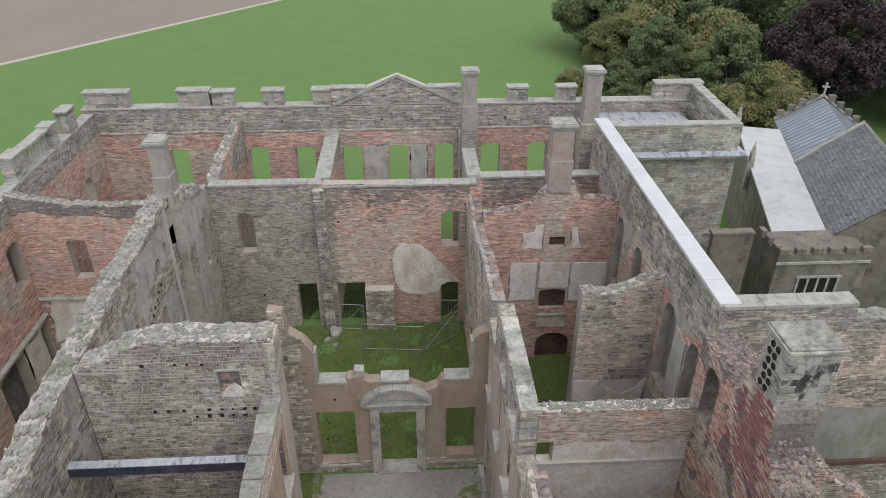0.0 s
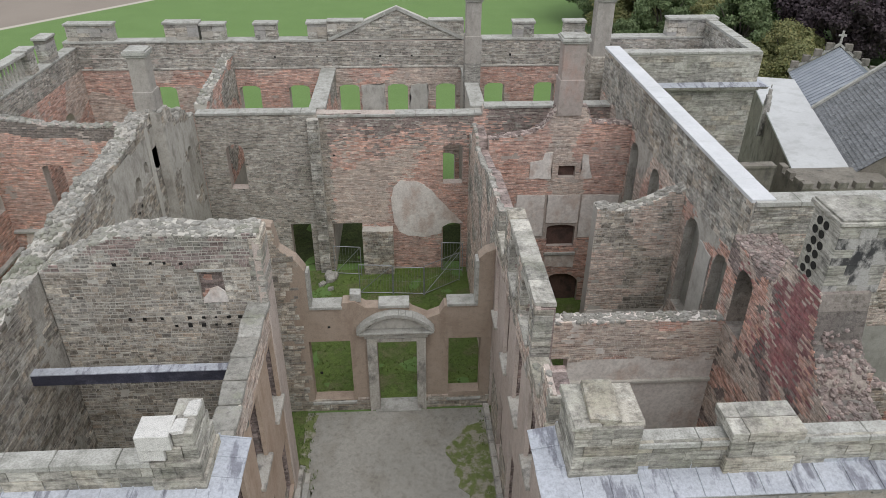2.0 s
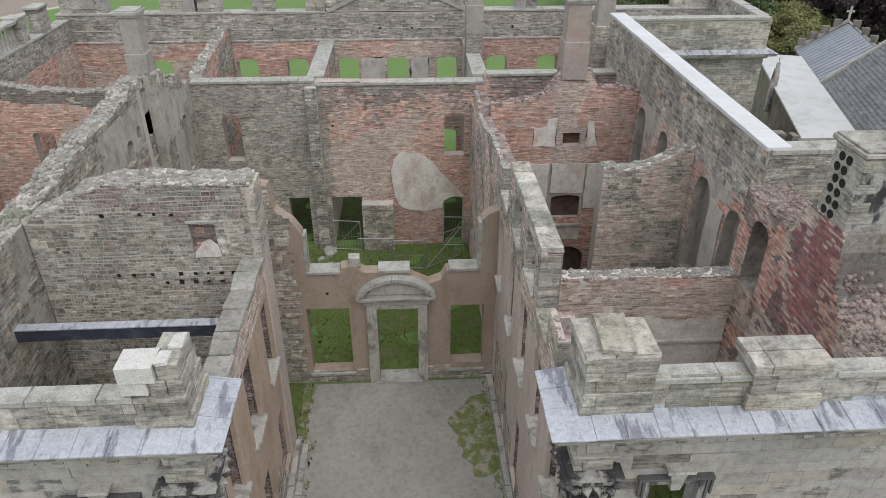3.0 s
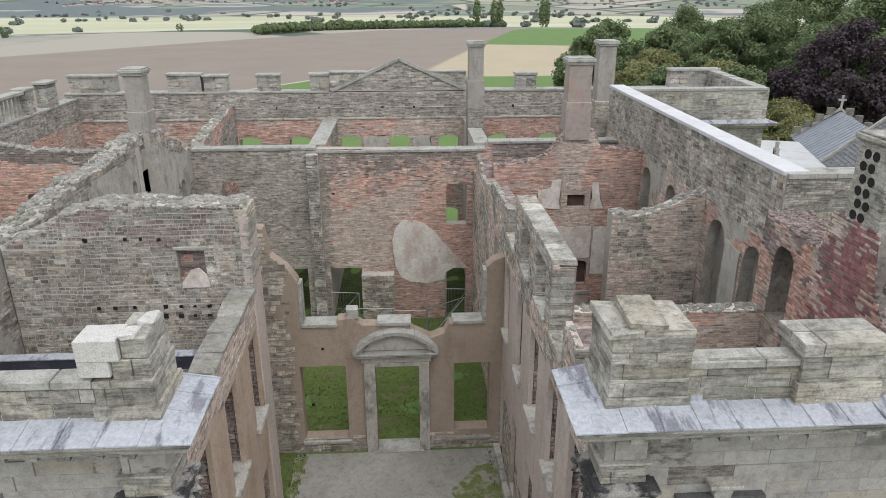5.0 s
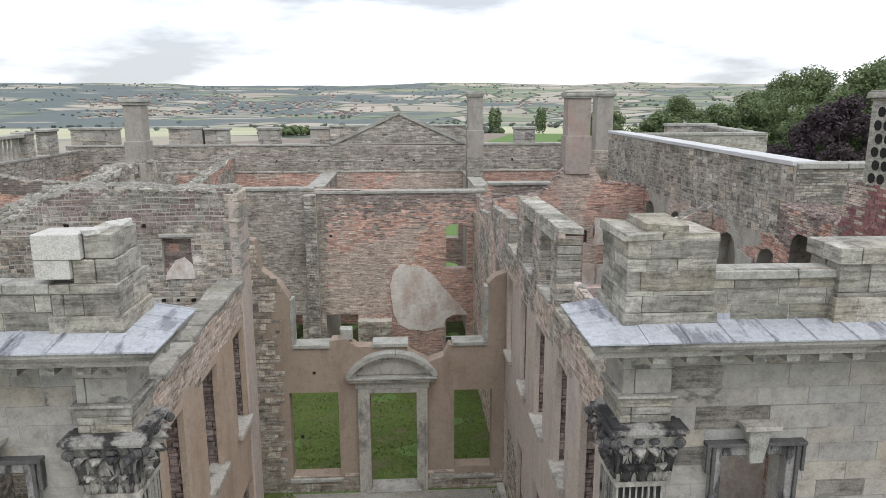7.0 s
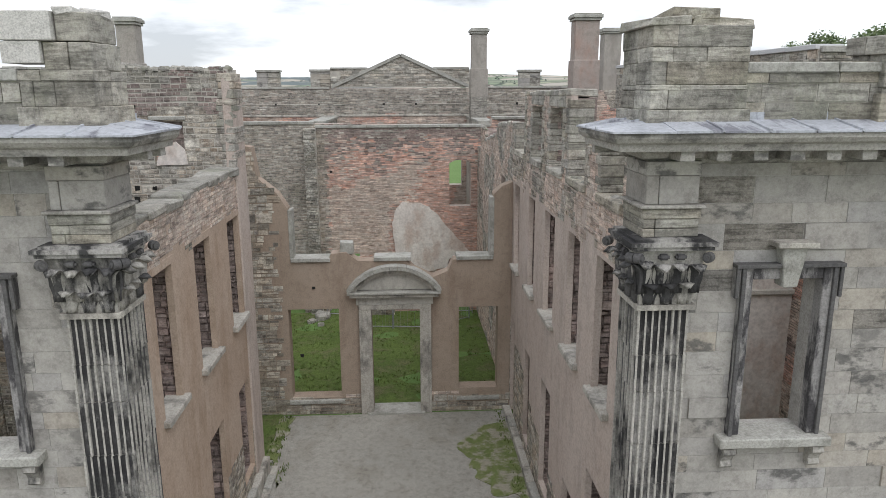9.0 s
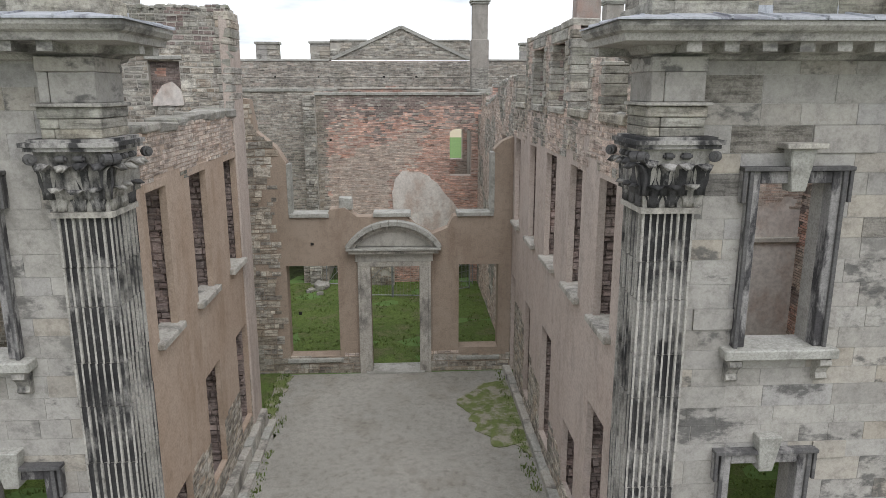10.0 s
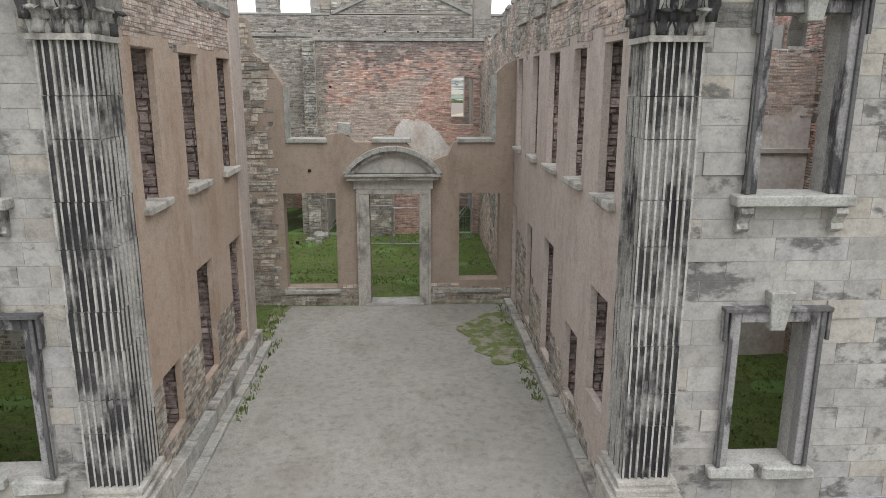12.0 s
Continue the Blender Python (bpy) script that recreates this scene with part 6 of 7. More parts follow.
def flue_block():
    """The broad stack with rows of round flue vents in its court side."""
    th = thing("chimney", "broad patched stone stack with rows of round vents", "chimney", "chimneys", at=(10.22, 14.45, 11.95))
    bm = bmesh.new()
    box(bm, -0.78, 0.7, -0.62, 0.6, -0.02, 1.9, 0, 0.015)
    part("shaft", bm, M["flag"], th)
    for i in range(6):
        for j in range(2):
            # no hole is cut: a near-black disc gives the vent's inner shade
            bm = bmesh.new()
            c = Vector((-0.785, 0.0 + j * 0.3 - (0.08 if i % 2 else 0), 0.2 + i * 0.29))
            bmesh.ops.create_cone(bm, cap_ends=True, segments=12, radius1=0.115, radius2=0.1, depth=0.03, matrix=Matrix.Translation(c) @ Matrix.Rotation(radians(90), 4, "Y"))
            part("vent", bm, M["void"], th, "dark disc standing for the shade in a round vent")
    R = random.Random(4)
    z = 0.0
    while z < 1.8:
        h = min(R.uniform(0.2, 0.32), 1.86 - z)
        x = -0.77
        while x < 0.66:
            ln = min(0.7 - x, R.uniform(0.35, 0.7))
            bm = bmesh.new()
            box(bm, x + 0.003, x + ln - 0.003, -0.642, -0.61, z, z + h - 0.004, 0.003)
            part("stone", bm, R.choice([M["flag"], M["crust"], M["crust"]]), th)
            x += ln
        z += h
    for g, p, q, mat in ((0.03, 1.88, 1.95, M["flag"]), (0.1, 1.95, 2.06, M["flag"]), (0.04, 2.06, 2.12, M["flag"])):
        bm = bmesh.new()
        box(bm, -0.78 - g, 0.7 + g, -0.62 - g, 0.6 + g, p, q, 0.012, 0.015)
        part("cap", bm, mat, th)


flue_block()


# ---- far parapet ----
def merlon(x0, x1, y0, y1, z0, z1, label="square stone merlon with a weathered cap"):
    ox, oy = (x0 + x1) / 2, (y0 + y1) / 2
    th = thing("merlon", label, "parapet", "parapet merlons", at=(ox, oy, z0))
    a, b, h = (x1 - x0) / 2, (y1 - y0) / 2, z1 - z0
    z, k = 0.0, 0
    while z < h - 0.16:
        ch = min(h - 0.14 - z, random.uniform(0.22, 0.34))
        n = max(1, round(2 * a / 0.6))
        for i in range(n):
            bm = bmesh.new()
            box(bm, -a + 2 * a * i / n + 0.005, -a + 2 * a * (i + 1) / n - 0.005, -b, b, z, z + ch - 0.008, 0.008)
            part("stone", bm, M["grey"] if random.random() < 0.5 else M["ashlar"], th)
        z += ch
    bm = bmesh.new()
    box(bm, -a - 0.07, a + 0.07, -b - 0.07, b + 0.07, h - 0.14, h, 0.008, 0.02)
    part("cap", bm, M["cope"], th)


for x0, x1, zt in ((-20.5, -17.85, 12.3), (-14.85, -12.9, 12.35), (-12.75, -11.4, 12.25), (-9.65, -8.35, 12.27), (-6.55, -5.4, 12.3), (5.75, 7.0, 12.25), (8.85, 10.1, 12.25), (15.2, 18.2, 12.4)):
    merlon(x0, x1, 42.2, 42.85, 11.19, zt)
for a, b in ((0.0, 15.35), (23.6, 39.0)):
    coping_run(w_fa, a, b, 11.19, 0.06, M["cope"], "coping_slab", 0.1, 1.6)
w_pd = Wall("wall_pediment", (-5.38, 42.106), (2.75, 42.106), 0.7, [(0, 12.3), (2.15, 12.3), (2.2, 12.32), (4.12, 13.1), (5.95, 12.32), (6.0, 12.3), (8.1, 12.3)], base=11.25, core=M["mortar"], label="stone pediment at the centre of the far front", seed=33)
w_pd.skin(lambda u, z: GREY, S, 0.14, 0.4, 0.025, 0.006, 0.01, z0=11.32, vary=0.2)
for a, b in (((0.1, 11.3), (4.12, 13.1)), ((4.12, 13.1), (8.1, 11.3))):
    bm = bmesh.new()
    du, dz = b[0] - a[0], b[1] - a[1]
    L = math.hypot(du, dz)
    nx, nz = -dz / L * 0.09, du / L * 0.09
    pts = [(a[0] - nx - 5.38, a[1] - nz), (b[0] - nx - 5.38, b[1] - nz), (b[0] + nx - 5.38, b[1] + nz), (a[0] + nx - 5.38, a[1] + nz)]
    prism(bm, pts, 42.0, 42.15)
    part("raking_moulding", bm, M["cope"], w_pd.ob)
for a, b in ((0.0, 2.15), (6.0, 8.1)):
    w_pd.slab("coping_slab", a, b, 12.29, 12.4, -0.66, 0.06, M["cope"])
for z, th_ in ((9.57, 0.12), (10.25, 0.06)):
    w_fa.slab("string_course", 0.6, 38.5, z, z + th_, -0.05, th_ * 0.45, M["stone"], "moulded stone string course", 0.02)
for c0, c1 in ((-3.6, -2.05), (-0.6, 0.6)):
    w_fa.patch("plaster_patch", [(c0 + 20.8, 5.2), (c1 + 20.8, 5.2), (c1 + 20.75, 8.6), (c0 + 20.9, 8.5)], M["plaster"], "pale plaster between windows", 0.05, 0.06)
for x0, x1 in ((-5.9, -5.02), (2.55, 3.36)):
    bm = bmesh.new()
    y = 34.95
    while y < 41.9:
        ln = min(random.uniform(0.9, 1.5), 42.05 - y)
        box(bm, x0, x1, y, y + ln - 0.012, 9.46, 9.6, 0.01, 0.015)
        y += ln
    tagged(part("coping_run", bm, M["cope"]), "level stone coping on a fin wall", "coping", "fin copings", "structure")

# west parapet: merlons and a balustrade
coping_run(w_ww, 10.6, 22.0, 10.9, 0.06, M["cope"], "coping_slab", 0.1, 1.5)
merlon(-20.72, -20.08, 38.7, 39.8, 10.95, 12.35)
merlon(-20.72, -20.08, 36.5, 37.3, 10.95, 12.3)
merlon(-20.72, -20.08, 32.2, 33.4, 10.95, 12.3)


def balustrade(x, y0, y1, z0, z1):
    th = thing("balustrade", "weathered stone balustrade with bottle balusters", "balustrade", at=(x, (y0 + y1) / 2, z0))
    L, h = y1 - y0, z1 - z0
    bm = bmesh.new()
    box(bm, -0.3, 0.3, -L / 2, L / 2, h - 0.16, h, 0.006, 0.02)
    part("rail", bm, M["cope"], th)
    n = 8
    prof = [(0.0, 0.09), (0.12, 0.09), (0.16, 0.06), (0.3, 0.115), (0.42, 0.1), (0.7, 0.06), (0.78, 0.085), (0.84, 0.06), (0.9, 0.09), (1.0, 0.09)]
    for i in range(n):
        bm = bmesh.new()
        y = -L / 2 + L * (i + 0.5) / n
        rings = [[bm.verts.new((r * math.cos(k * math.pi / 4), y + r * math.sin(k * math.pi / 4), t * (h - 0.16))) for k in range(8)] for t, r in prof]
        for a, b in zip(rings, rings[1:]):
            for k in range(8):
                j = (k + 1) % 8
                bm.faces.new((a[k], a[j], b[j], b[k]))
        bm.faces.new(rings[-1])
        part("baluster", bm, M["stone"], th, smooth=True)


balustrade(-20.4, 33.45, 36.45, 10.98, 12.2)

# ---- west wing: steel beam ----
beam = thing("steel_beam", "dark blue steel beam spanning the roofless room", "beam", at=(-9.2, 16.25, 7.78))
for nm, y0, y1, z0, z1 in (("web", -0.012, 0.012, 0.02, 0.33), ("flange", -0.16, 0.16, 0.33, 0.355), ("flange", -0.16, 0.16, -0.005, 0.02), ("side_plate", -0.15, -0.13, 0.02, 0.33)):
    bm = bmesh.new()
    box(bm, -2.95, 2.9, y0, y1, z0, z1, 0, 0)
    part(nm, bm, M["steel"], beam)
bm = bmesh.new()
box(bm, -2.93, 2.93, -0.15, 0.17, 0.359, 0.385, 0.002)
part("cover_board", bm, M["lead"], beam, "pale weathered cover strip")
w_lw.slab("lintel", 4.58, 5.5, 10.34, 10.44, -0.4, 0.04, M["cope"], "stone lintel")
w_lw.patch("plaster_patch", [(4.7, 9.2), (5.46, 9.22), (5.42, 9.62), (5.2, 9.82), (4.98, 9.72), (4.76, 9.4)], M["oldcoat"], "pale plaster", 0.05, 0.03)
bm = bmesh.new()
box(bm, -7.6, -6.4, 18.5, 18.62, 9.0, 10.8)
tagged(part("wall_hatch_back", bm, M["bmortar"]), "blocked back of a small hatch", "wall", "", "structure")
wh = Wall("wall_hatch_fill", (-7.4, 18.3), (-6.6, 18.3), 0.18, [(0, 10.33), (0.8, 10.33)], base=9.25, core=M["bmortar"], label="brick filling of a blocked hatch", seed=71)
wh.skin(lambda u, z: RED if n2(u, z, 2.0, 1) > 0.1 else PLUM, S, 0.075, 0.22, 0.01, 0.004, 0.012, z0=9.25, piece=(0, 1, 9, 11), piece_name="brick")
w_lw.slab("end_pier", 6.42, 6.68, 0, 11.4, -1.06, 0.04, M["render_e"], "pale rendered end of the cross wall", 0.03, 0.02)

w_lb.slab("ledge", 0.05, 7.6, 5.02, 5.16, -0.1, 0.2, M["cope"], "stone ledge", 0.02, 0.01)
w_ww.slab("ledge", 4.0, 10.55, 4.05, 4.2, -0.1, 0.25, M["cope"], "stone ledge", 0.02, 0.01)
w_ww.patch("plaster_patch", [(7.95, 1.2), (9.7, 1.0), (9.72, 4.0), (8.9, 3.6), (7.98, 4.0)], M["oldcoat"], "pale flaking wall plaster", 0.05, 0.08)
bm = bmesh.new()
box(bm, -20.95, -20.72, 24.5, 31.0, -0.2, 9.0)
tagged(part("wall_west_back", bm, M["dark"]), "dark rubble blocking the west openings", "wall", "", "structure")
w_lb.patch("plaster_patch", [(0.15, 2.2), (1.2, 2.6), (3.4, 2.4), (3.6, 5.0), (0.6, 5.0), (0.3, 3.9)], M["oldcoat"], "pale wall plaster", 0.05, 0.08)
w_wr.slab("flue_chase", 18.0, 18.4, 3.0, 10.9, -0.02, 0.05, M["mortar"], "dark vertical flue scar", 0.02, 0.03)
# putlog holes and sockets left by lost floors: dark slabs painted as their shade
R = random.Random(21)
for w, spots in ((w_lw, [(u, 8.64) for u in (2.3, 2.75, 3.3, 4.16, 4.59, 4.97, 5.38, 5.73)] + [(u, 8.35) for u in (3.7, 4.13, 4.56, 4.95, 5.36)] + [(2.27, 10.69), (3.35, 10.7), (3.76, 10.7), (4.25, 10.67)]),
                 (w_fa, [(20.8 + x, 10.3) for x in (-8.6, -6.1, -2.3, -0.4, 5.6)]), (w_wr, [(13.4 + 0.38 * i, 7.2 + 0.16 * i) for i in range(8)]),
                 (w_cr, [(5.9, 2.6), (2.2, 2.4), (6.9, 7.2), (16.9, 7.5)]), (w_dw, [(2.4, 4.6), (5.0 - 3.1, 2.2)])):
    for u, z in spots:
        s_ = R.uniform(0.04, 0.065)
        w.slab("socket", u - s_, u + s_, z - s_, z + s_ * R.uniform(0.6, 1.1), 0.0, 0.035, M["void"], "small dark slab standing for the shade in a socket", 0.0, 0.012)

w_rl.slab("timber_ledge", 0.0, 6.7, 5.6, 5.72, -0.1, 0.1, M["mortar"], "rotten timber ledge", 0.02, 0.03)
for a, b in ((1.2, 2.2), (3.58, 4.75), (6.3, 7.4)):
    w_cw.slab("window_head", a - 0.1, b + 0.1, 7.93, 8.1, -0.24, 0.012, M["render"], "rendered window head", 0.01, 0.006)


# ---- quoins at broken wall ends ----
def quoins(wall, u0, u1, z0, z1, v0, v1, mats):
    z, k = z0, 0
    while z < z1 - 0.05:
        h = min(random.uniform(0.14, 0.27), z1 - z)
        wall.slab("quoin", u0 + random.uniform(0.0, 0.14), u1 + random.uniform(-0.03, 0.03), z, z + h - 0.01, v0, v1 + random.uniform(0.0, 0.012), random.choice(mats), "", 0.012, 0.008)
        z += h


rough_mats = [M["grey"], M["grey"], M["rubble"], M["crest"]]
quoins(w_lw, 6.25, 6.7, 9.1, 11.5, -1.03, 0.028, rough_mats)


# ---- north-east pavilion ----
w_n1 = Wall("wall_pavilion_south", (10.5, 35.5), (18.0, 35.5), 0.5, [(0, 12.05), (7.5, 12.05)], label="weathered ashlar wall of the corner pavilion", seed=41)
w_n1.skin(lambda u, z: 0, [M["flag"]], 0.3, 0.7, 0.012, 0.004, 0.006, z0=3, lost=9, piece=(1, 7.4, 6, 12), piece_name="ashlar_block")
w_n2 = Wall("wall_pavilion_east", (17.5, 42.85), (17.5, 36.01), 0.5, [(0, 12.25), (6.84, 12.05)], label="pavilion parapet with sloping coping", seed=42)
w_n2.skin(lambda u, z: 0, [M["grey"]], 0.2, 0.5, 0.018, 0.006, 0.012, z0=9)
coping_run(w_n1, 0, 7.45, 12.04, 0.07, M["cope"], "coping_slab", 0.12, 1.3)
for k in range(6):
    u = k * 1.14
    z = lerp_line(w_n2.top, u + 0.57)
    w_n2.slab("coping_slab", u, u + 1.13, z - 0.06, z + 0.1, -0.56, 0.06, M["cope"])
coth = thing("cornice", "stone pavilion cornice under pale lead", "cornice", "wing cornices")
bm = bmesh.new()
sweep(bm, [(10.5, 35.5), (18.0, 35.5), (18.0, 42.8)], [(0.0, 10.05), (0.12, 10.07), (0.16, 10.2), (0.44, 10.25), (0.48, 10.37), (0.0, 10.45)])
part("moulding", bm, M["stone"], coth)
bm = bmesh.new()
sweep(bm, [(10.5, 35.5), (18.0, 35.5), (18.0, 42.8)], [(0.02, 10.46), (0.5, 10.38), (0.5, 10.4), (0.02, 10.52)])
part("lead_sheet", bm, M["lead"], coth)
bm = bmesh.new()
box(bm, 10.6, 17.0, 36.02, 42.08, 10.3, 10.5)
tagged(part("roof_flat", bm, M["lead"]), "flat roof behind the pavilion parapet", "roof", "", "structure")

# ---- church ----
M["pstone"] = surface("aged_church_stone", (0.27, 0.245, 0.205), (0.2, 0.18, 0.15), 0.9, (0.09, 0.085, 0.075), 1.4, 0.7, (1, 1, 0.6), 24, 0.5)
M["cwhite"] = surface("pale_lead_roof", (0.54, 0.54, 0.53), (0.49, 0.49, 0.48), 0.4, (0.32, 0.32, 0.3), 1.0, 0.4, (1, 1, 1), 12, 0.05, 0.6, 0.1, 0.1)
church = thing("church", "small stone church with slate and lead roofs", "church", at=(20.3, 33.6, 0))
church.rotation_euler = (0, 0, radians(-17.0))


def cpart(nm, fn, mat, label=""):
    bm = bmesh.new()
    fn(bm)
    return part(nm, bm, mat, church, label)


def gable(bm, x0, xr, x1, y0, y1, ze, zr, zb):
    a = [bm.verts.new((x, y0, z)) for x, z in ((x0, zb), (x1, zb), (x1, ze), (xr, zr), (x0, ze))]
    b = [bm.verts.new((x, y1, z)) for x, z in ((x0, zb), (x1, zb), (x1, ze), (xr, zr), (x0, ze))]
    bm.faces.new(a)
    bm.faces.new(list(reversed(b)))
    for i in range(5):
        j = (i + 1) % 5
        bm.faces.new((a[i], b[i], b[j], a[j]))


cpart("aisle", lambda bm: box(bm, 0.0, 2.9, 0.0, 17.4, -0.2, 6.05), M["pstone"])
cpart("aisle_roof", lambda bm: box(bm, -0.12, 3.0, -0.1, 17.5, 6.06, 6.2, 0.0, 0.02), M["cwhite"], "pale flat lead roof")
nave = cpart("nave", lambda bm: gable(bm, 3.05, 6.5, 9.95, 0.3, 10.8, 6.1, 9.3, -0.2), M["pstone"])
chan = cpart("chancel", lambda bm: gable(bm, 3.2, 6.2, 9.2, 10.9, 20.2, 5.9, 8.0, -0.2), M["pstone"])


def slope(x0, z0, x1, z1, y0, y1, nx, ny, mat, nm, parent, th=0.04):
    """Courses of roofing laid up a slope; each course laps the one below."""
    V, Q = [], []
    L = math.hypot(x1 - x0, z1 - z0)
    ux, uz = (x1 - x0) / L, (z1 - z0) / L
    ox, oz = -uz, ux
    if oz < 0:
        ox, oz = -ox, -oz
    R = random.Random(9)
    for i in range(nx):
        s0, s1 = L * i / nx, L * (i + 1) / nx + 0.06
        off = (i % 2) * 0.5
        for j in range(ny + 1):
            a, b = max(0, (j - off) / ny), min(1, (j + 1 - off) / ny)
            if b - a < 0.001:
                continue
            ya, yb = y0 + (y1 - y0) * a + 0.004, y0 + (y1 - y0) * b - 0.004
            lift = th * R.uniform(0.8, 1.3)
            k = len(V)
            for s, o in ((s0, lift + 0.02), (s1, lift - 0.02)):
                for y in (ya, yb):
                    V.append((x0 + ux * s + ox * o, y, z0 + uz * s + oz * o))
            for y in (ya, yb):
                V.append((x0 + ux * s0 + ox * (lift - 0.03), y, z0 + uz * s0 + oz * (lift - 0.03)))
            Q += [(k, k + 1, k + 3, k + 2), (k, k + 1, k + 5, k + 4)]
    ob = new(nm, quad_mesh(nm, V, Q, [mat]))
    ob.parent = parent
    return tagged(ob, "grey slate courses" if mat is M["slate"] else "ribbed lead sheets", kind="stuff")


slope(2.95, 6.08, 6.5, 9.32, 0.2, 10.9, 20, 34, M["slate"], "slating", nave)
slope(10.05, 6.08, 6.5, 9.32, 0.2, 10.9, 20, 34, M["slate"], "slating", nave)
M["ribbed"] = surface("ribbed_lead", (0.3, 0.32, 0.35), (0.25, 0.27, 0.3), 0.6, (0.4, 0.42, 0.44), 1.5, 0.4, (1, 1, 1), 14, 0.05, 0.55, 0.2, 0.15)
for x0, x1 in ((3.1, 6.2), (9.3, 6.2)):
    sg = 1 if x1 > x0 else -1
    bm = bmesh.new()
    vs = [bm.verts.new(p) for p in ((x0, 10.9, 5.9), (x0, 20.25, 5.9), (x1, 20.25, 8.06), (x1, 10.9, 8.06))]
    f = bm.faces.new(vs)
    r = bmesh.ops.extrude_face_region(bm, geom=[f])
    bmesh.ops.translate(bm, vec=(0, 0, 0.05), verts=[v for v in r["geom"] if isinstance(v, bmesh.types.BMVert)])
    part("lead_roof", bm, M["ribbed"], chan)
    for i in range(16):
        y = 11.0 + i * 0.58
        bm = bmesh.new()
        vs = [bm.verts.new(p) for p in ((x0, y, 5.94), (x0, y + 0.07, 5.94), (x1, y + 0.07, 8.1), (x1, y, 8.1))]
        f = bm.faces.new(vs)
        r = bmesh.ops.extrude_face_region(bm, geom=[f])
        bmesh.ops.translate(bm, vec=(0, 0, 0.06), verts=[v for v in r["geom"] if isinstance(v, bmesh.types.BMVert)])
        part("lead_roll", bm, M["ribbed"], chan)
# verge copings, battlements, cross
for ya, xr, zr, x0, z0, who in ((10.75, 6.5, 9.4, 2.95, 6.15, nave), (20.2, 6.2, 8.2, 3.05, 5.95, chan)):
    for sg in (1, -1):
        bm = bmesh.new()
        xe = xr + sg * (xr - x0)
        vs = [bm.verts.new(p) for p in ((xe, ya, z0), (xe, ya + 0.3, z0), (xr, ya + 0.3, zr), (xr, ya, zr))]
        f = bm.faces.new(vs)
        r = bmesh.ops.extrude_face_region(bm, geom=[f])
        bmesh.ops.translate(bm, vec=(0, 0, 0.2), verts=[v for v in r["geom"] if isinstance(v, bmesh.types.BMVert)])
        part("verge_coping", bm, M["cope"], who)
        if who is chan:
            for k in range(4):
                t = (k + 0.5) / 4.4
                x, z = xe + (xr - xe) * t, z0 + (zr - z0) * t
                bm = bmesh.new()
                box(bm, x - 0.28, x + 0.28, ya, ya + 0.3, z + 0.1, z + 0.62, 0, 0.02)
                part("battlement", bm, M["pstone"], who)
bm = bmesh.new()
box(bm, 6.13, 6.27, 20.25, 20.39, 8.3, 9.3)
box(bm, 5.93, 6.47, 20.26, 20.38, 8.9, 9.04)
part("gable_cross", bm, M["cope"], chan, "small stone cross")
for y in (9.5, 17.4):
    bm = bmesh.new()
    box(bm, -0.35, 0.05, y - 0.2, y + 0.2, 4.5, 6.9, 0, 0.02)
    for k, (s, z) in enumerate(((0.16, 6.9), (0.1, 7.3), (0.03, 7.8))):
        box(bm, -0.15 - s, -0.15 + s, y - s, y + s, z, z + 0.4 if k < 2 else z + 0.2)
    part("pinnacle", bm, M["soot"], church)

porch = thing("church_porch", "battlemented stone church annexe with a mullioned window", "church annexe", at=(21.9, 30.9, 0))
bm = bmesh.new()
box(bm, -2.6, 2.6, 0.0, 2.6, -0.2, 6.3)
part("wall", bm, M["pstone"], porch)
for i in range(6):
    bm = bmesh.new()
    box(bm, -2.6 + i * 0.93, -2.6 + i * 0.93 + 0.55, -0.04, 0.3, 6.3, 6.65, 0, 0.02)
    part("battlement", bm, M["pstone"], porch)
for i in range(3):
    bm = bmesh.new()
    box(bm, -2.64, -2.3, 0.4 + i * 0.86, 0.9 + i * 0.86, 6.3, 6.65, 0, 0.02)
    part("battlement", bm, M["pstone"], porch)
bm = bmesh.new()
box(bm, -2.66, 2.66, -0.08, 0.0, 5.7, 5.85)
part("string_course", bm, M["cope"], porch)
bm = bmesh.new()
box(bm, -1.2, 1.1, -0.02, 0.02, 3.0, 4.8)
win = part("window", bm, M["void"], porch, "dark leaded window lights")
for x in (-1.15, -0.58, 0.0, 0.58, 1.15):
    bm = bmesh.new()
    box(bm, x - 0.06, x + 0.06, -0.08, 0.0, 2.95, 4.85)
    part("mullion", bm, M["cope"], win)
for z in (2.9, 4.8):
    bm = bmesh.new()
    box(bm, -1.3, 1.3, -0.1, 0.0, z, z + 0.12)
    part("window_head" if z > 4 else "window_sill", bm, M["cope"], win)
bm = bmesh.new()
box(bm, 15.9, 18.2, 31.9, 32.3, -0.2, 7.1)
box(bm, 15.8, 18.2, 31.82, 32.38, 7.1, 7.24)
tagged(part("wall_link", bm, M["pstone"]), "short coped stone wall between house and church", "wall", "", "structure")


# ---- hall fence ----
M["galv"] = surface("galvanised_steel", (0.4, 0.41, 0.42), (0.34, 0.35, 0.36), 2.0, None, fine=30, bump=0.05, rough=0.5, metal=0.5)


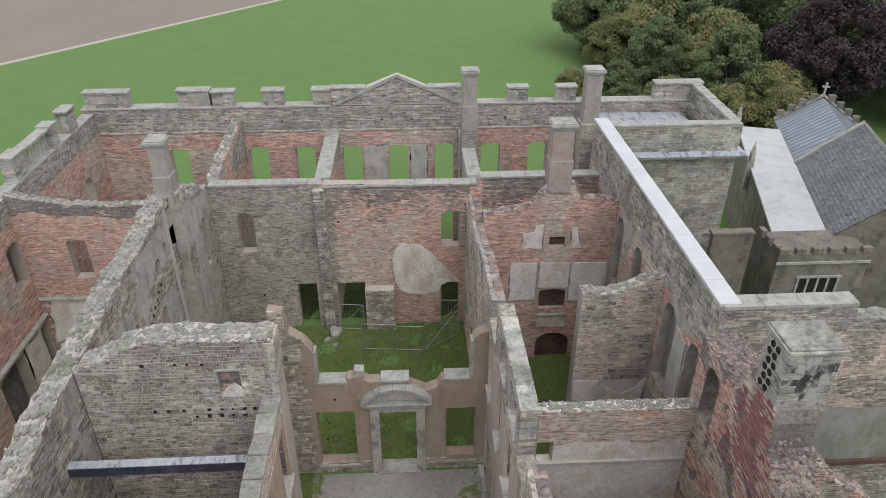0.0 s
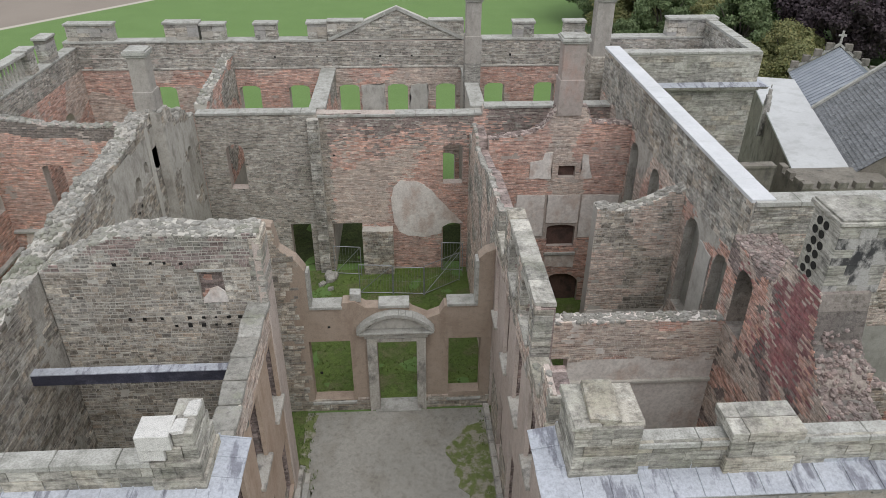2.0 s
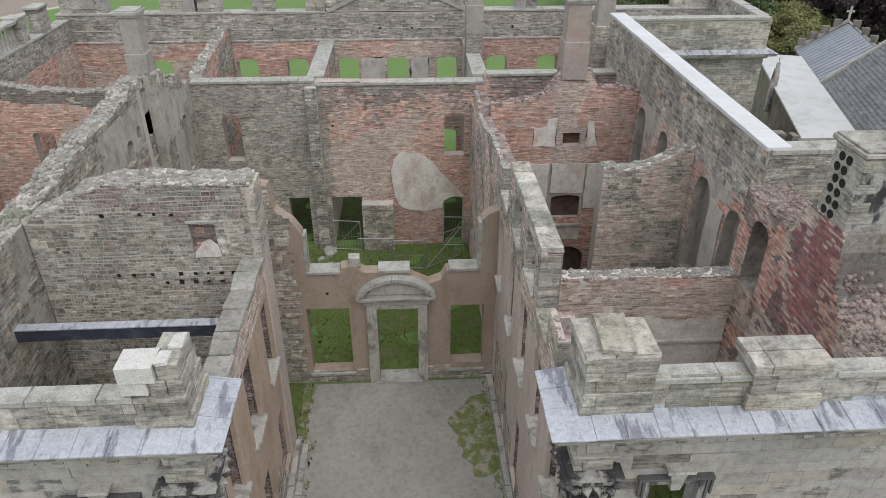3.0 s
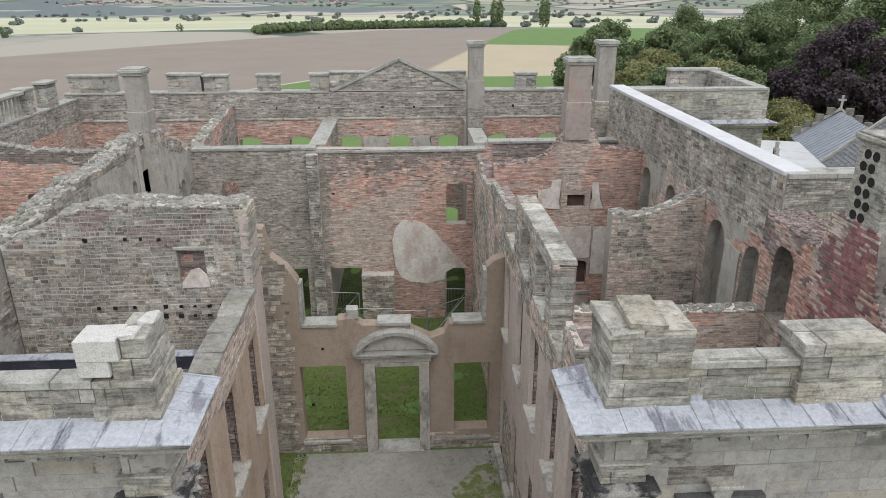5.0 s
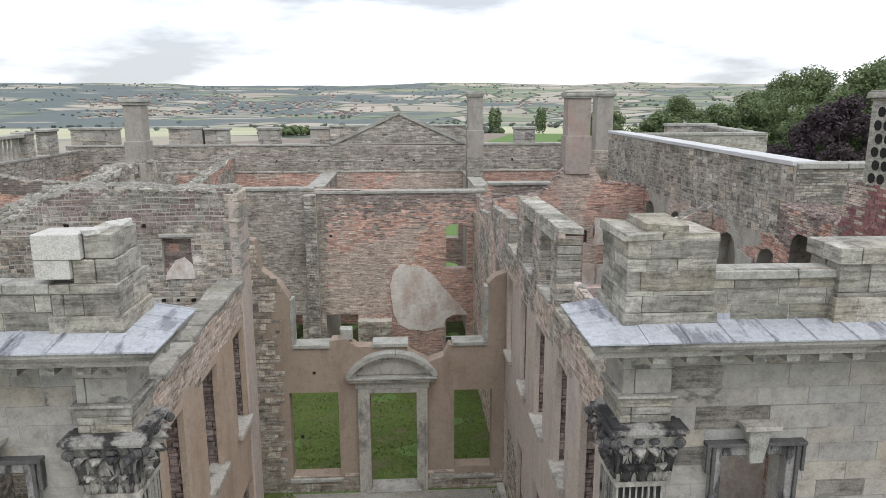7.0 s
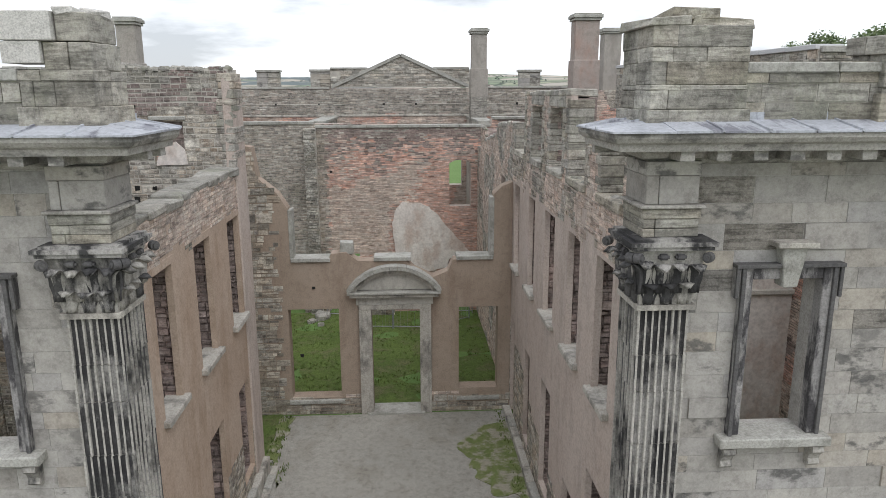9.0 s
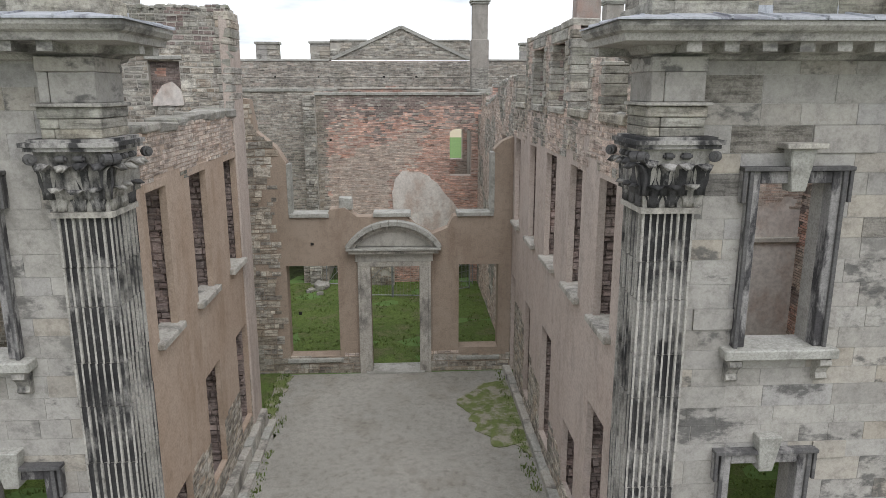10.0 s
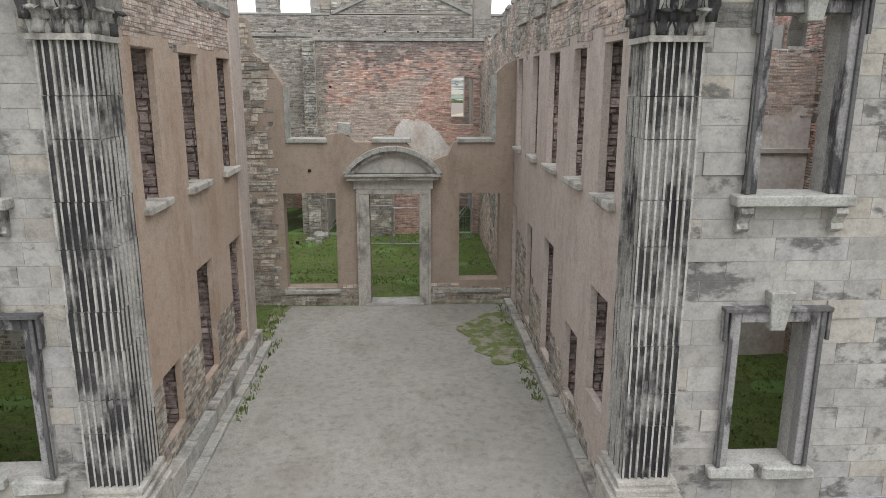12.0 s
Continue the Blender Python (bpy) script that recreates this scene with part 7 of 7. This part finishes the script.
def tube(bm, a, b, r=0.02, n=6):
    a, b = Vector(a), Vector(b)
    d = (b - a).normalized()
    e = d.orthogonal().normalized()
    f = d.cross(e)
    ra = [bm.verts.new(a + (e * math.cos(2 * math.pi * k / n) + f * math.sin(2 * math.pi * k / n)) * r) for k in range(n)]
    rb = [bm.verts.new(b + (e * math.cos(2 * math.pi * k / n) + f * math.sin(2 * math.pi * k / n)) * r) for k in range(n)]
    for k in range(n):
        j = (k + 1) % n
        bm.faces.new((ra[k], ra[j], rb[j], rb[k]))


def fence_panel(x0, y0, x1, y1, h=1.9, brace=True):
    th = thing("fence_panel", "galvanised mesh security fence panel on the hall grass", "fence", "fence panels", at=(x0, y0, 0))
    d = Vector((x1 - x0, y1 - y0, 0))
    for nm, p, q, r in (("post", (0, 0, 0), (0, 0, h), 0.025), ("post", tuple(d), (d.x, d.y, h), 0.025), ("rail", (0, 0, 0.12), (d.x, d.y, 0.12), 0.022), ("rail", (0, 0, h), (d.x, d.y, h), 0.022)):
        bm = bmesh.new()
        tube(bm, p, q, r)
        part(nm, bm, M["galv"], th)
    if brace:
        bm = bmesh.new()
        tube(bm, (0, 0, 0.1), (d.x, d.y, h), 0.018)
        part("brace", bm, M["galv"], th)
    n = max(2, int(d.length / 0.16))
    bm = bmesh.new()
    for i in range(1, n):
        p = d * (i / n)
        tube(bm, (p.x, p.y, 0.12), (p.x, p.y, h), 0.004, 3)
    tube(bm, (0, 0, h * 0.5), (d.x, d.y, h * 0.5), 0.006, 3)
    part("mesh", bm, M["galv"], th)


fence_panel(-3.6, 31.75, -1.8, 31.6)
fence_panel(-1.75, 31.6, -0.1, 31.45, 1.8, False)
fence_panel(-0.05, 31.45, 1.95, 32.8)
fence_panel(-5.1, 33.8, -3.6, 33.6)
fence_panel(1.0, 33.9, 2.2, 33.8)


def barrier(x0, x1, y, h):
    th = thing("crowd_barrier", "pale galvanised crowd barrier before the ashlar front", "barrier", at=(x0, y, 0))
    L = x1 - x0
    bm = bmesh.new()
    pts = [(0, 0, 0.2), (0, 0, h - 0.16), (0.05, 0, h - 0.05), (0.16, 0, h), (L - 0.16, 0, h), (L - 0.05, 0, h - 0.05), (L, 0, h - 0.16), (L, 0, 0.2), (0, 0, 0.2)]
    for p, q in zip(pts, pts[1:]):
        tube(bm, p, q, 0.019, 8)
    part("frame", bm, M["galv"], th)
    for i in range(1, 14):
        bm = bmesh.new()
        tube(bm, (L * i / 14, 0, 0.2), (L * i / 14, 0, h), 0.007, 5)
        part("bar", bm, M["galv"], th)
    for x in (0.25, L - 0.25):
        bm = bmesh.new()
        tube(bm, (x, -0.28, 0.02), (x, 0, 0.2), 0.016)
        tube(bm, (x, 0.28, 0.02), (x, 0, 0.2), 0.016)
        part("foot", bm, M["galv"], th)


barrier(5.45, 7.6, 9.3, 1.1)


# ---- grass and moss ----
def leaf_mat(name, cols, rough=0.6):
    m, nodes, links, b = node_mat(name, rough)
    geo = nodes.new("ShaderNodeNewGeometry")
    n = len(cols)
    col = n_ramp(nodes, links, geo.outputs["Random Per Island"], [(i / max(1, n - 1), c) for i, c in enumerate(cols)])
    big = n_noise(nodes, links, geo.outputs["Position"], 0.4, 3.0)
    col = n_mix(nodes, links, 0.5, col, n_ramp(nodes, links, big, [(0.3, (0.55, 0.55, 0.55)), (0.7, (1.0, 1.0, 1.0))]), "MULTIPLY")
    links.new(col, b.inputs["Base Color"])
    thin = nodes.new("ShaderNodeBsdfTranslucent")
    links.new(col, thin.inputs["Color"])
    both = nodes.new("ShaderNodeMixShader")
    both.inputs[0].default_value = 0.35
    links.new(b.outputs[0], both.inputs[1])
    links.new(thin.outputs[0], both.inputs[2])
    links.new(both.outputs[0], nodes["Material Output"].inputs["Surface"])
    return m


M["blade"] = leaf_mat("grass_blades", [(0.17, 0.24, 0.07), (0.2, 0.27, 0.085), (0.14, 0.2, 0.055), (0.25, 0.27, 0.11)])
M["moss"] = surface("moss", (0.15, 0.19, 0.06), (0.19, 0.215, 0.085), 1.5, (0.36, 0.33, 0.27), 2.0, 0.9, (1, 1, 1), 30, 0.8, lo=0.48, hi=0.58)


def grass_stuff(name, areas, n, h, label):
    V, Q, R = [], [], random.Random(5)
    tot = sum((a[1] - a[0]) * (a[3] - a[2]) for a in areas)
    for x0, x1, y0, y1 in areas:
        for _ in range(int(n * (x1 - x0) * (y1 - y0) / tot)):
            x, y = R.uniform(x0, x1), R.uniform(y0, y1)
            if noise.noise((x * 0.9, y * 0.9, 2)) < R.uniform(-0.6, 0.5):
                continue
            for _ in range(5):
                a = R.uniform(0, math.pi * 2)
                hh, w = h * R.uniform(0.5, 1.4), R.uniform(0.012, 0.03)
                dx, dy = math.cos(a), math.sin(a)
                px, py = x + R.uniform(-0.08, 0.08), y + R.uniform(-0.08, 0.08)
                k = len(V)
                V += [(px - dy * w, py + dx * w, 0), (px + dy * w, py - dx * w, 0), (px + dx * hh * 0.35 + dy * w * 0.3, py + dy * hh * 0.35 - dx * w * 0.3, hh), (px + dx * hh * 0.35 - dy * w * 0.3, py + dy * hh * 0.35 + dx * w * 0.3, hh)]
                Q.append((k, k + 1, k + 2, k + 3))
    tagged(new(name, quad_mesh(name, V, Q, [M["blade"]])), label, "grass", "", "stuff")


grass_stuff("rough_grass", [(-11, 2.4, 23.4, 34.1), (3.1, 9.7, 24.1, 30.4), (-11, -5.6, 19.3, 22.6), (3.1, 9.2, 10.8, 17.6), (-11.8, -6.1, 10.7, 18.0)], 7000, 0.07, "rough green grass on the roofless room floors")
grass_stuff("court_weeds", [(-5.5, -5.1, 19.2, 22.6), (1.9, 2.12, 15.0, 22.5), (-4.9, -4.75, 14.0, 19.4)], 500, 0.1, "weeds along the edges of the gravel court")
for pts, lab in (([(1.05, 21.1), (1.5, 21.5), (2.2, 21.8), (2.23, 20.2), (2.23, 18.4), (2.22, 16.6), (1.9, 17.2), (1.4, 17.5), (0.95, 18.2), (0.75, 19.2), (0.5, 20.0), (0.8, 20.6)], "moss and grass creeping over the gravel"),
                 ([(-5.5, 22.5), (-5.1, 22.4), (-5.15, 20), (-4.85, 17.9), (-5.0, 19.1), (-5.45, 19.3)], "moss at the gravel's edge")):
    out = []
    for (xa, ya), (xb, yb) in zip(pts, pts[1:] + pts[:1]):
        n = max(2, int(math.hypot(xb - xa, yb - ya) / 0.12))
        for i in range(n):
            x, y = xa + (xb - xa) * i / n, ya + (yb - ya) * i / n
            out.append((x + 0.3 * noise.noise((x * 2.5, y * 2.5, 3)) * (x < 2.15), y + 0.3 * noise.noise((x * 2.5, y * 2.5, 7))))
    bm = bmesh.new()
    a = [bm.verts.new((x, y, 0.058)) for x, y in out]
    b = [bm.verts.new((x, y, 0.0)) for x, y in out]
    f = bm.faces.new(a)
    for i in range(len(a)):
        j = (i + 1) % len(a)
        bm.faces.new((a[i], b[i], b[j], a[j]))
    bmesh.ops.triangulate(bm, faces=[f])
    tagged(part("moss_patch", bm, M["moss"]), lab, "moss", "moss patches", "stuff")


# ---- trees ----
M["bark"] = surface("bark", (0.12, 0.1, 0.08), (0.08, 0.07, 0.055), 2.0, (0.14, 0.15, 0.1), 3.0, 0.4, (1, 1, 0.3), 20, 0.8)
LEAVES = {
    "green": leaf_mat("green_leaves", [(0.16, 0.22, 0.1), (0.22, 0.28, 0.13), (0.12, 0.17, 0.08), (0.27, 0.32, 0.16)]),
    "olive": leaf_mat("olive_leaves", [(0.24, 0.26, 0.11), (0.32, 0.31, 0.14), (0.18, 0.21, 0.09), (0.38, 0.34, 0.15)]),
    # paler, bluer leaves: distance haze painted into the colour
    "far": leaf_mat("hazed_leaves", [(0.2, 0.235, 0.2), (0.24, 0.27, 0.235), (0.17, 0.2, 0.175)]),
    "purple": leaf_mat("purple_leaves", [(0.08, 0.06, 0.068), (0.11, 0.082, 0.09), (0.055, 0.043, 0.05), (0.13, 0.095, 0.1)]),
}


def tree(h, spread, tint, seed, label, leaf_size=0.2, n=36000, low=0.12):
    R = random.Random(seed)
    th = thing("tree", label, "tree", "trees by the lawn")
    bm = bmesh.new()
    segs = [((0, 0, 0), (R.uniform(-0.3, 0.3), R.uniform(-0.3, 0.3), h * 0.45), h * 0.035, h * 0.022)]
    top = segs[0][1]
    tips = []
    for k in range(9):
        a = 2 * math.pi * k / 9 + R.uniform(-0.3, 0.3)
        z0 = h * R.uniform(0.2, 0.45)
        t = z0 / (h * 0.45)
        st = (top[0] * t, top[1] * t, z0)
        en = (math.cos(a) * spread * R.uniform(0.45, 0.75), math.sin(a) * spread * R.uniform(0.45, 0.75), h * R.uniform(0.5, 0.85))
        segs.append((st, en, h * 0.014, h * 0.004))
        tips.append(en)
    for a, b, r0, r1 in segs:
        a, b = Vector(a), Vector(b)
        d = (b - a).normalized()
        e = d.orthogonal().normalized()
        f = d.cross(e)
        rings = [[bm.verts.new(p + (e * math.cos(2 * math.pi * k / 7) + f * math.sin(2 * math.pi * k / 7)) * r) for k in range(7)] for p, r in ((a, r0), ((a + b) / 2 + Vector((0, 0, 0.03 * h)), (r0 + r1) / 2), (b, r1))]
        for ra, rb in zip(rings, rings[1:]):
            for k in range(7):
                j = (k + 1) % 7
                bm.faces.new((ra[k], ra[j], rb[j], rb[k]))
    part("trunk", bm, M["bark"], th)
    centres = []
    while len(centres) < 110:
        u = Vector((R.gauss(0, 1), R.gauss(0, 1), R.gauss(0, 1))).normalized()
        rr = R.uniform(0.45, 1.0) ** 0.5
        z = h * (low + (1 - low) * (0.5 + 0.5 * u.z * rr))
        wz = math.sin(min(1, max(0.05, (z / h - low) / (1 - low))) * math.pi * 0.86 + 0.25) ** 0.6
        lump = 0.8 + 0.4 * noise.noise((u.x * 1.7 + seed, u.y * 1.7, u.z * 1.7))
        centres.append((Vector((u.x * spread * rr * wz * lump, u.y * spread * rr * wz * lump, z)), R.uniform(0.13, 0.22) * spread))
    N = n
    rng = np.random.default_rng(seed)
    ci = rng.integers(0, len(centres), N)
    c = np.array([tuple(centres[i][0]) for i in ci])
    s = np.array([centres[i][1] for i in ci])[:, None]
    dv = rng.normal(size=(N, 3))
    dv /= np.linalg.norm(dv, axis=1)[:, None]
    p = c + dv * s * rng.uniform(0.5, 1.15, (N, 1)) * np.array([1, 1, 0.75])
    nrm = dv + rng.normal(size=(N, 3)) * 0.7 + np.array([0, 0, 0.5])
    nrm /= np.linalg.norm(nrm, axis=1)[:, None]
    e = np.cross(nrm, rng.normal(size=(N, 3)))
    e /= np.linalg.norm(e, axis=1)[:, None]
    f = np.cross(nrm, e)
    sz = leaf_size * rng.uniform(0.5, 1.2, (N, 1))
    V = np.stack([p - e * sz, p - f * sz * 0.6, p + e * sz, p + f * sz * 0.6], 1).reshape(-1, 3)
    Q = np.arange(N * 4).reshape(-1, 4)
    crown = new("crown", quad_mesh("crown", V, Q, [LEAVES[tint]]))
    crown.parent = th
    tagged(crown, "dense uneven crown of leaves")
    return th


def at(th, x, y, rz=0, s=1.0):
    th.matrix_basis = pose(x, y, ground_height(x, y) - 0.05, 0, 0, rz) @ Matrix.Diagonal((s, s, s, 1))
    return th


t_g = at(tree(17, 8.5, "green", 1, "large green broadleaf tree beyond the church"), 48.4, 82.1)
t_p = at(tree(14, 6.5, "purple", 2, "dark purple copper beech behind the church"), 41.8, 66.4)
t_o = at(tree(9, 5.0, "olive", 3, "yellow-green shrubby tree at the lawn's edge", low=0.02), 27.4, 83.0)
t_s = at(tree(12, 5.5, "green", 4, "dark green tree at the lawn's edge", low=0.03), 24.9, 96.1)


def again(th, x, y, rz, s):
    return copy_thing(th, pose(x, y, ground_height(x, y) - 0.05, 0, 0, rz) @ Matrix.Diagonal((s, s, s, 1)))


for th, x, y, rz, s in ((t_g, 62.7, 89.6, 100, 1.1), (t_g, 40.2, 102.5, 60, 0.82), (t_g, 74.4, 81.1, 200, 1.15), (t_p, 51.7, 64.0, 130, 1.0), (t_p, 60.0, 71.7, 40, 1.1), (t_s, 28.0, 99.0, 70, 1.05), (t_s, 33.8, 92.7, 150, 1.0), (t_o, 35.2, 78.7, 60, 1.05), (t_o, 25.6, 87.0, 200, 0.8), (t_s, 44.7, 90.3, 10, 1.15),
                        (t_o, 30.6, 88.8, 130, 1.1), (t_p, 67.7, 63.4, 220, 1.1), (t_g, 86.0, 70.7, 20, 1.1), (t_o, 35.7, 64.6, 20, 0.8), (t_g, 55.2, 101.9, 280, 1.0), (t_g, 49.1, 74.1, 140, 1.0), (t_g, 58.3, 79.8, 20, 1.12), (t_g, 68.2, 75.4, 300, 1.1), (t_s, 38.6, 86.5, 30, 1.1), (t_g, 46.9, 96.2, 170, 0.85), (t_s, 25.7, 91.0, 310, 0.9), (t_o, 32.1, 74.8, 250, 0.8)):
    again(th, x, y, rz, s)
for th, x, y, rz, s in ((t_o, 17.5, 73, 15, 0.5), (t_s, 21.5, 70, 95, 0.5), (t_o, 25.5, 66, 170, 0.62), (t_o, 30, 62, 290, 0.66), (t_s, 27.5, 76, 210, 0.75), (t_o, 34.5, 60, 40, 0.7), (t_s, 33, 69, 120, 0.8)):
    again(th, x, y, rz, s)


# ---- distance ----
def clumps(name, spots, tint, label, leaves=26):
    """Far trees: each a lump of small leaf faces, all in one mesh."""
    rng = np.random.default_rng(7)
    Vs = []
    for x, y, r, h in spots:
        n = leaves
        dv = rng.normal(size=(n, 3))
        dv /= np.linalg.norm(dv, axis=1)[:, None]
        p = np.array([x, y, ground_height(x, y) + h * 0.5]) + dv * np.array([r, r, h * 0.5]) * rng.uniform(0.6, 1.05, (n, 1))
        nrm = dv + rng.normal(size=(n, 3)) * 0.4
        e = np.cross(nrm, rng.normal(size=(n, 3)))
        e /= np.linalg.norm(e, axis=1)[:, None]
        f = np.cross(nrm, e)
        f /= np.linalg.norm(f, axis=1)[:, None]
        s = r * (0.5 if leaves < 40 else 0.26)
        Vs.append(np.stack([p - e * s, p - f * s, p + e * s, p + f * s], 1).reshape(-1, 3))
    V = np.concatenate(Vs)
    tagged(new(name, quad_mesh(name, V, np.arange(len(V)).reshape(-1, 4), [LEAVES[tint]])), label, "trees", "", "stuff")


R = random.Random(11)
spots = []
for i in range(190):
    t = i / 189
    spots.append((-54 + 120 * t + R.uniform(-1, 1), 272 + 200 * t + R.uniform(-2, 2), R.uniform(1.6, 2.6), R.uniform(2.6, 4.2)))
for x, y in ((-140, 262), (-150, 250), (-62, 330), (-64, 334), (-100, 330)):
    spots.append((x, y, R.uniform(1.3, 2.4), R.uniform(2.5, 4.5)))
clumps("hedgerow", spots, "green", "dark hedgerow and scattered bushes along the ploughed field", 90)
spots = []
while len(spots) < 900:
    r = 420 + 4100 * R.random() ** 0.8
    a = R.uniform(-0.72, 0.72)
    x, y = r * math.sin(a), r * math.cos(a)
    k = noise.noise((x / 330, y / 330, 4)) + 0.5 * noise.noise((x / 110, y / 110, 8))
    if k < 0.12 and R.random() > 0.02:
        continue
    spots.append((x, y, R.uniform(3, 6), R.uniform(3, 6)))
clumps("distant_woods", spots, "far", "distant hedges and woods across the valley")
spots = [(x, y, 2.2, 16) for x, y in ((52, 420), (56, 425), (82, 430), (85, 432), (40, 400))]
clumps("poplars", spots, "green", "narrow dark poplars beyond the stubble", 420)


def village():
    V, Q, I = [], [], []
    R = random.Random(3)
    mats = [surface("pale_walls", (0.62, 0.58, 0.52), (0.5, 0.42, 0.36), 0.02), surface("red_roofs", (0.2, 0.14, 0.12), (0.14, 0.12, 0.12), 0.02)]
    count = 0
    while count < 300:
        a = R.uniform(-0.42, -0.06) if count < 240 else R.uniform(-0.06, 0.34)
        r = R.uniform(2000, 3300)
        x, y = r * math.sin(a), r * math.cos(a)
        if noise.noise((x / 300, y / 300, 14)) < -0.1:
            continue
        z = ground_height(x, y)
        w, d, h = R.uniform(4, 7), R.uniform(3, 5), R.uniform(4, 6)
        k = len(V)
        V += [(x - w, y - d, z - 2), (x + w, y - d, z - 2), (x + w, y + d, z - 2), (x - w, y + d, z - 2), (x - w, y - d, z + h), (x + w, y - d, z + h), (x + w, y + d, z + h), (x - w, y + d, z + h), (x - w, y, z + h + 3.5), (x + w, y, z + h + 3.5)]
        Q += [(k, k + 1, k + 5, k + 4), (k + 1, k + 2, k + 6, k + 5), (k + 3, k, k + 4, k + 7), (k + 4, k + 5, k + 9, k + 8), (k + 7, k + 8, k + 9, k + 6)]
        I += [0, 0, 0, 1, 1]
        count += 1
    tagged(new("distant_village", quad_mesh("distant_village", V, Q, mats, I)), "far village of pale walls and red roofs on the hillside", "village", "", "stuff")


village()
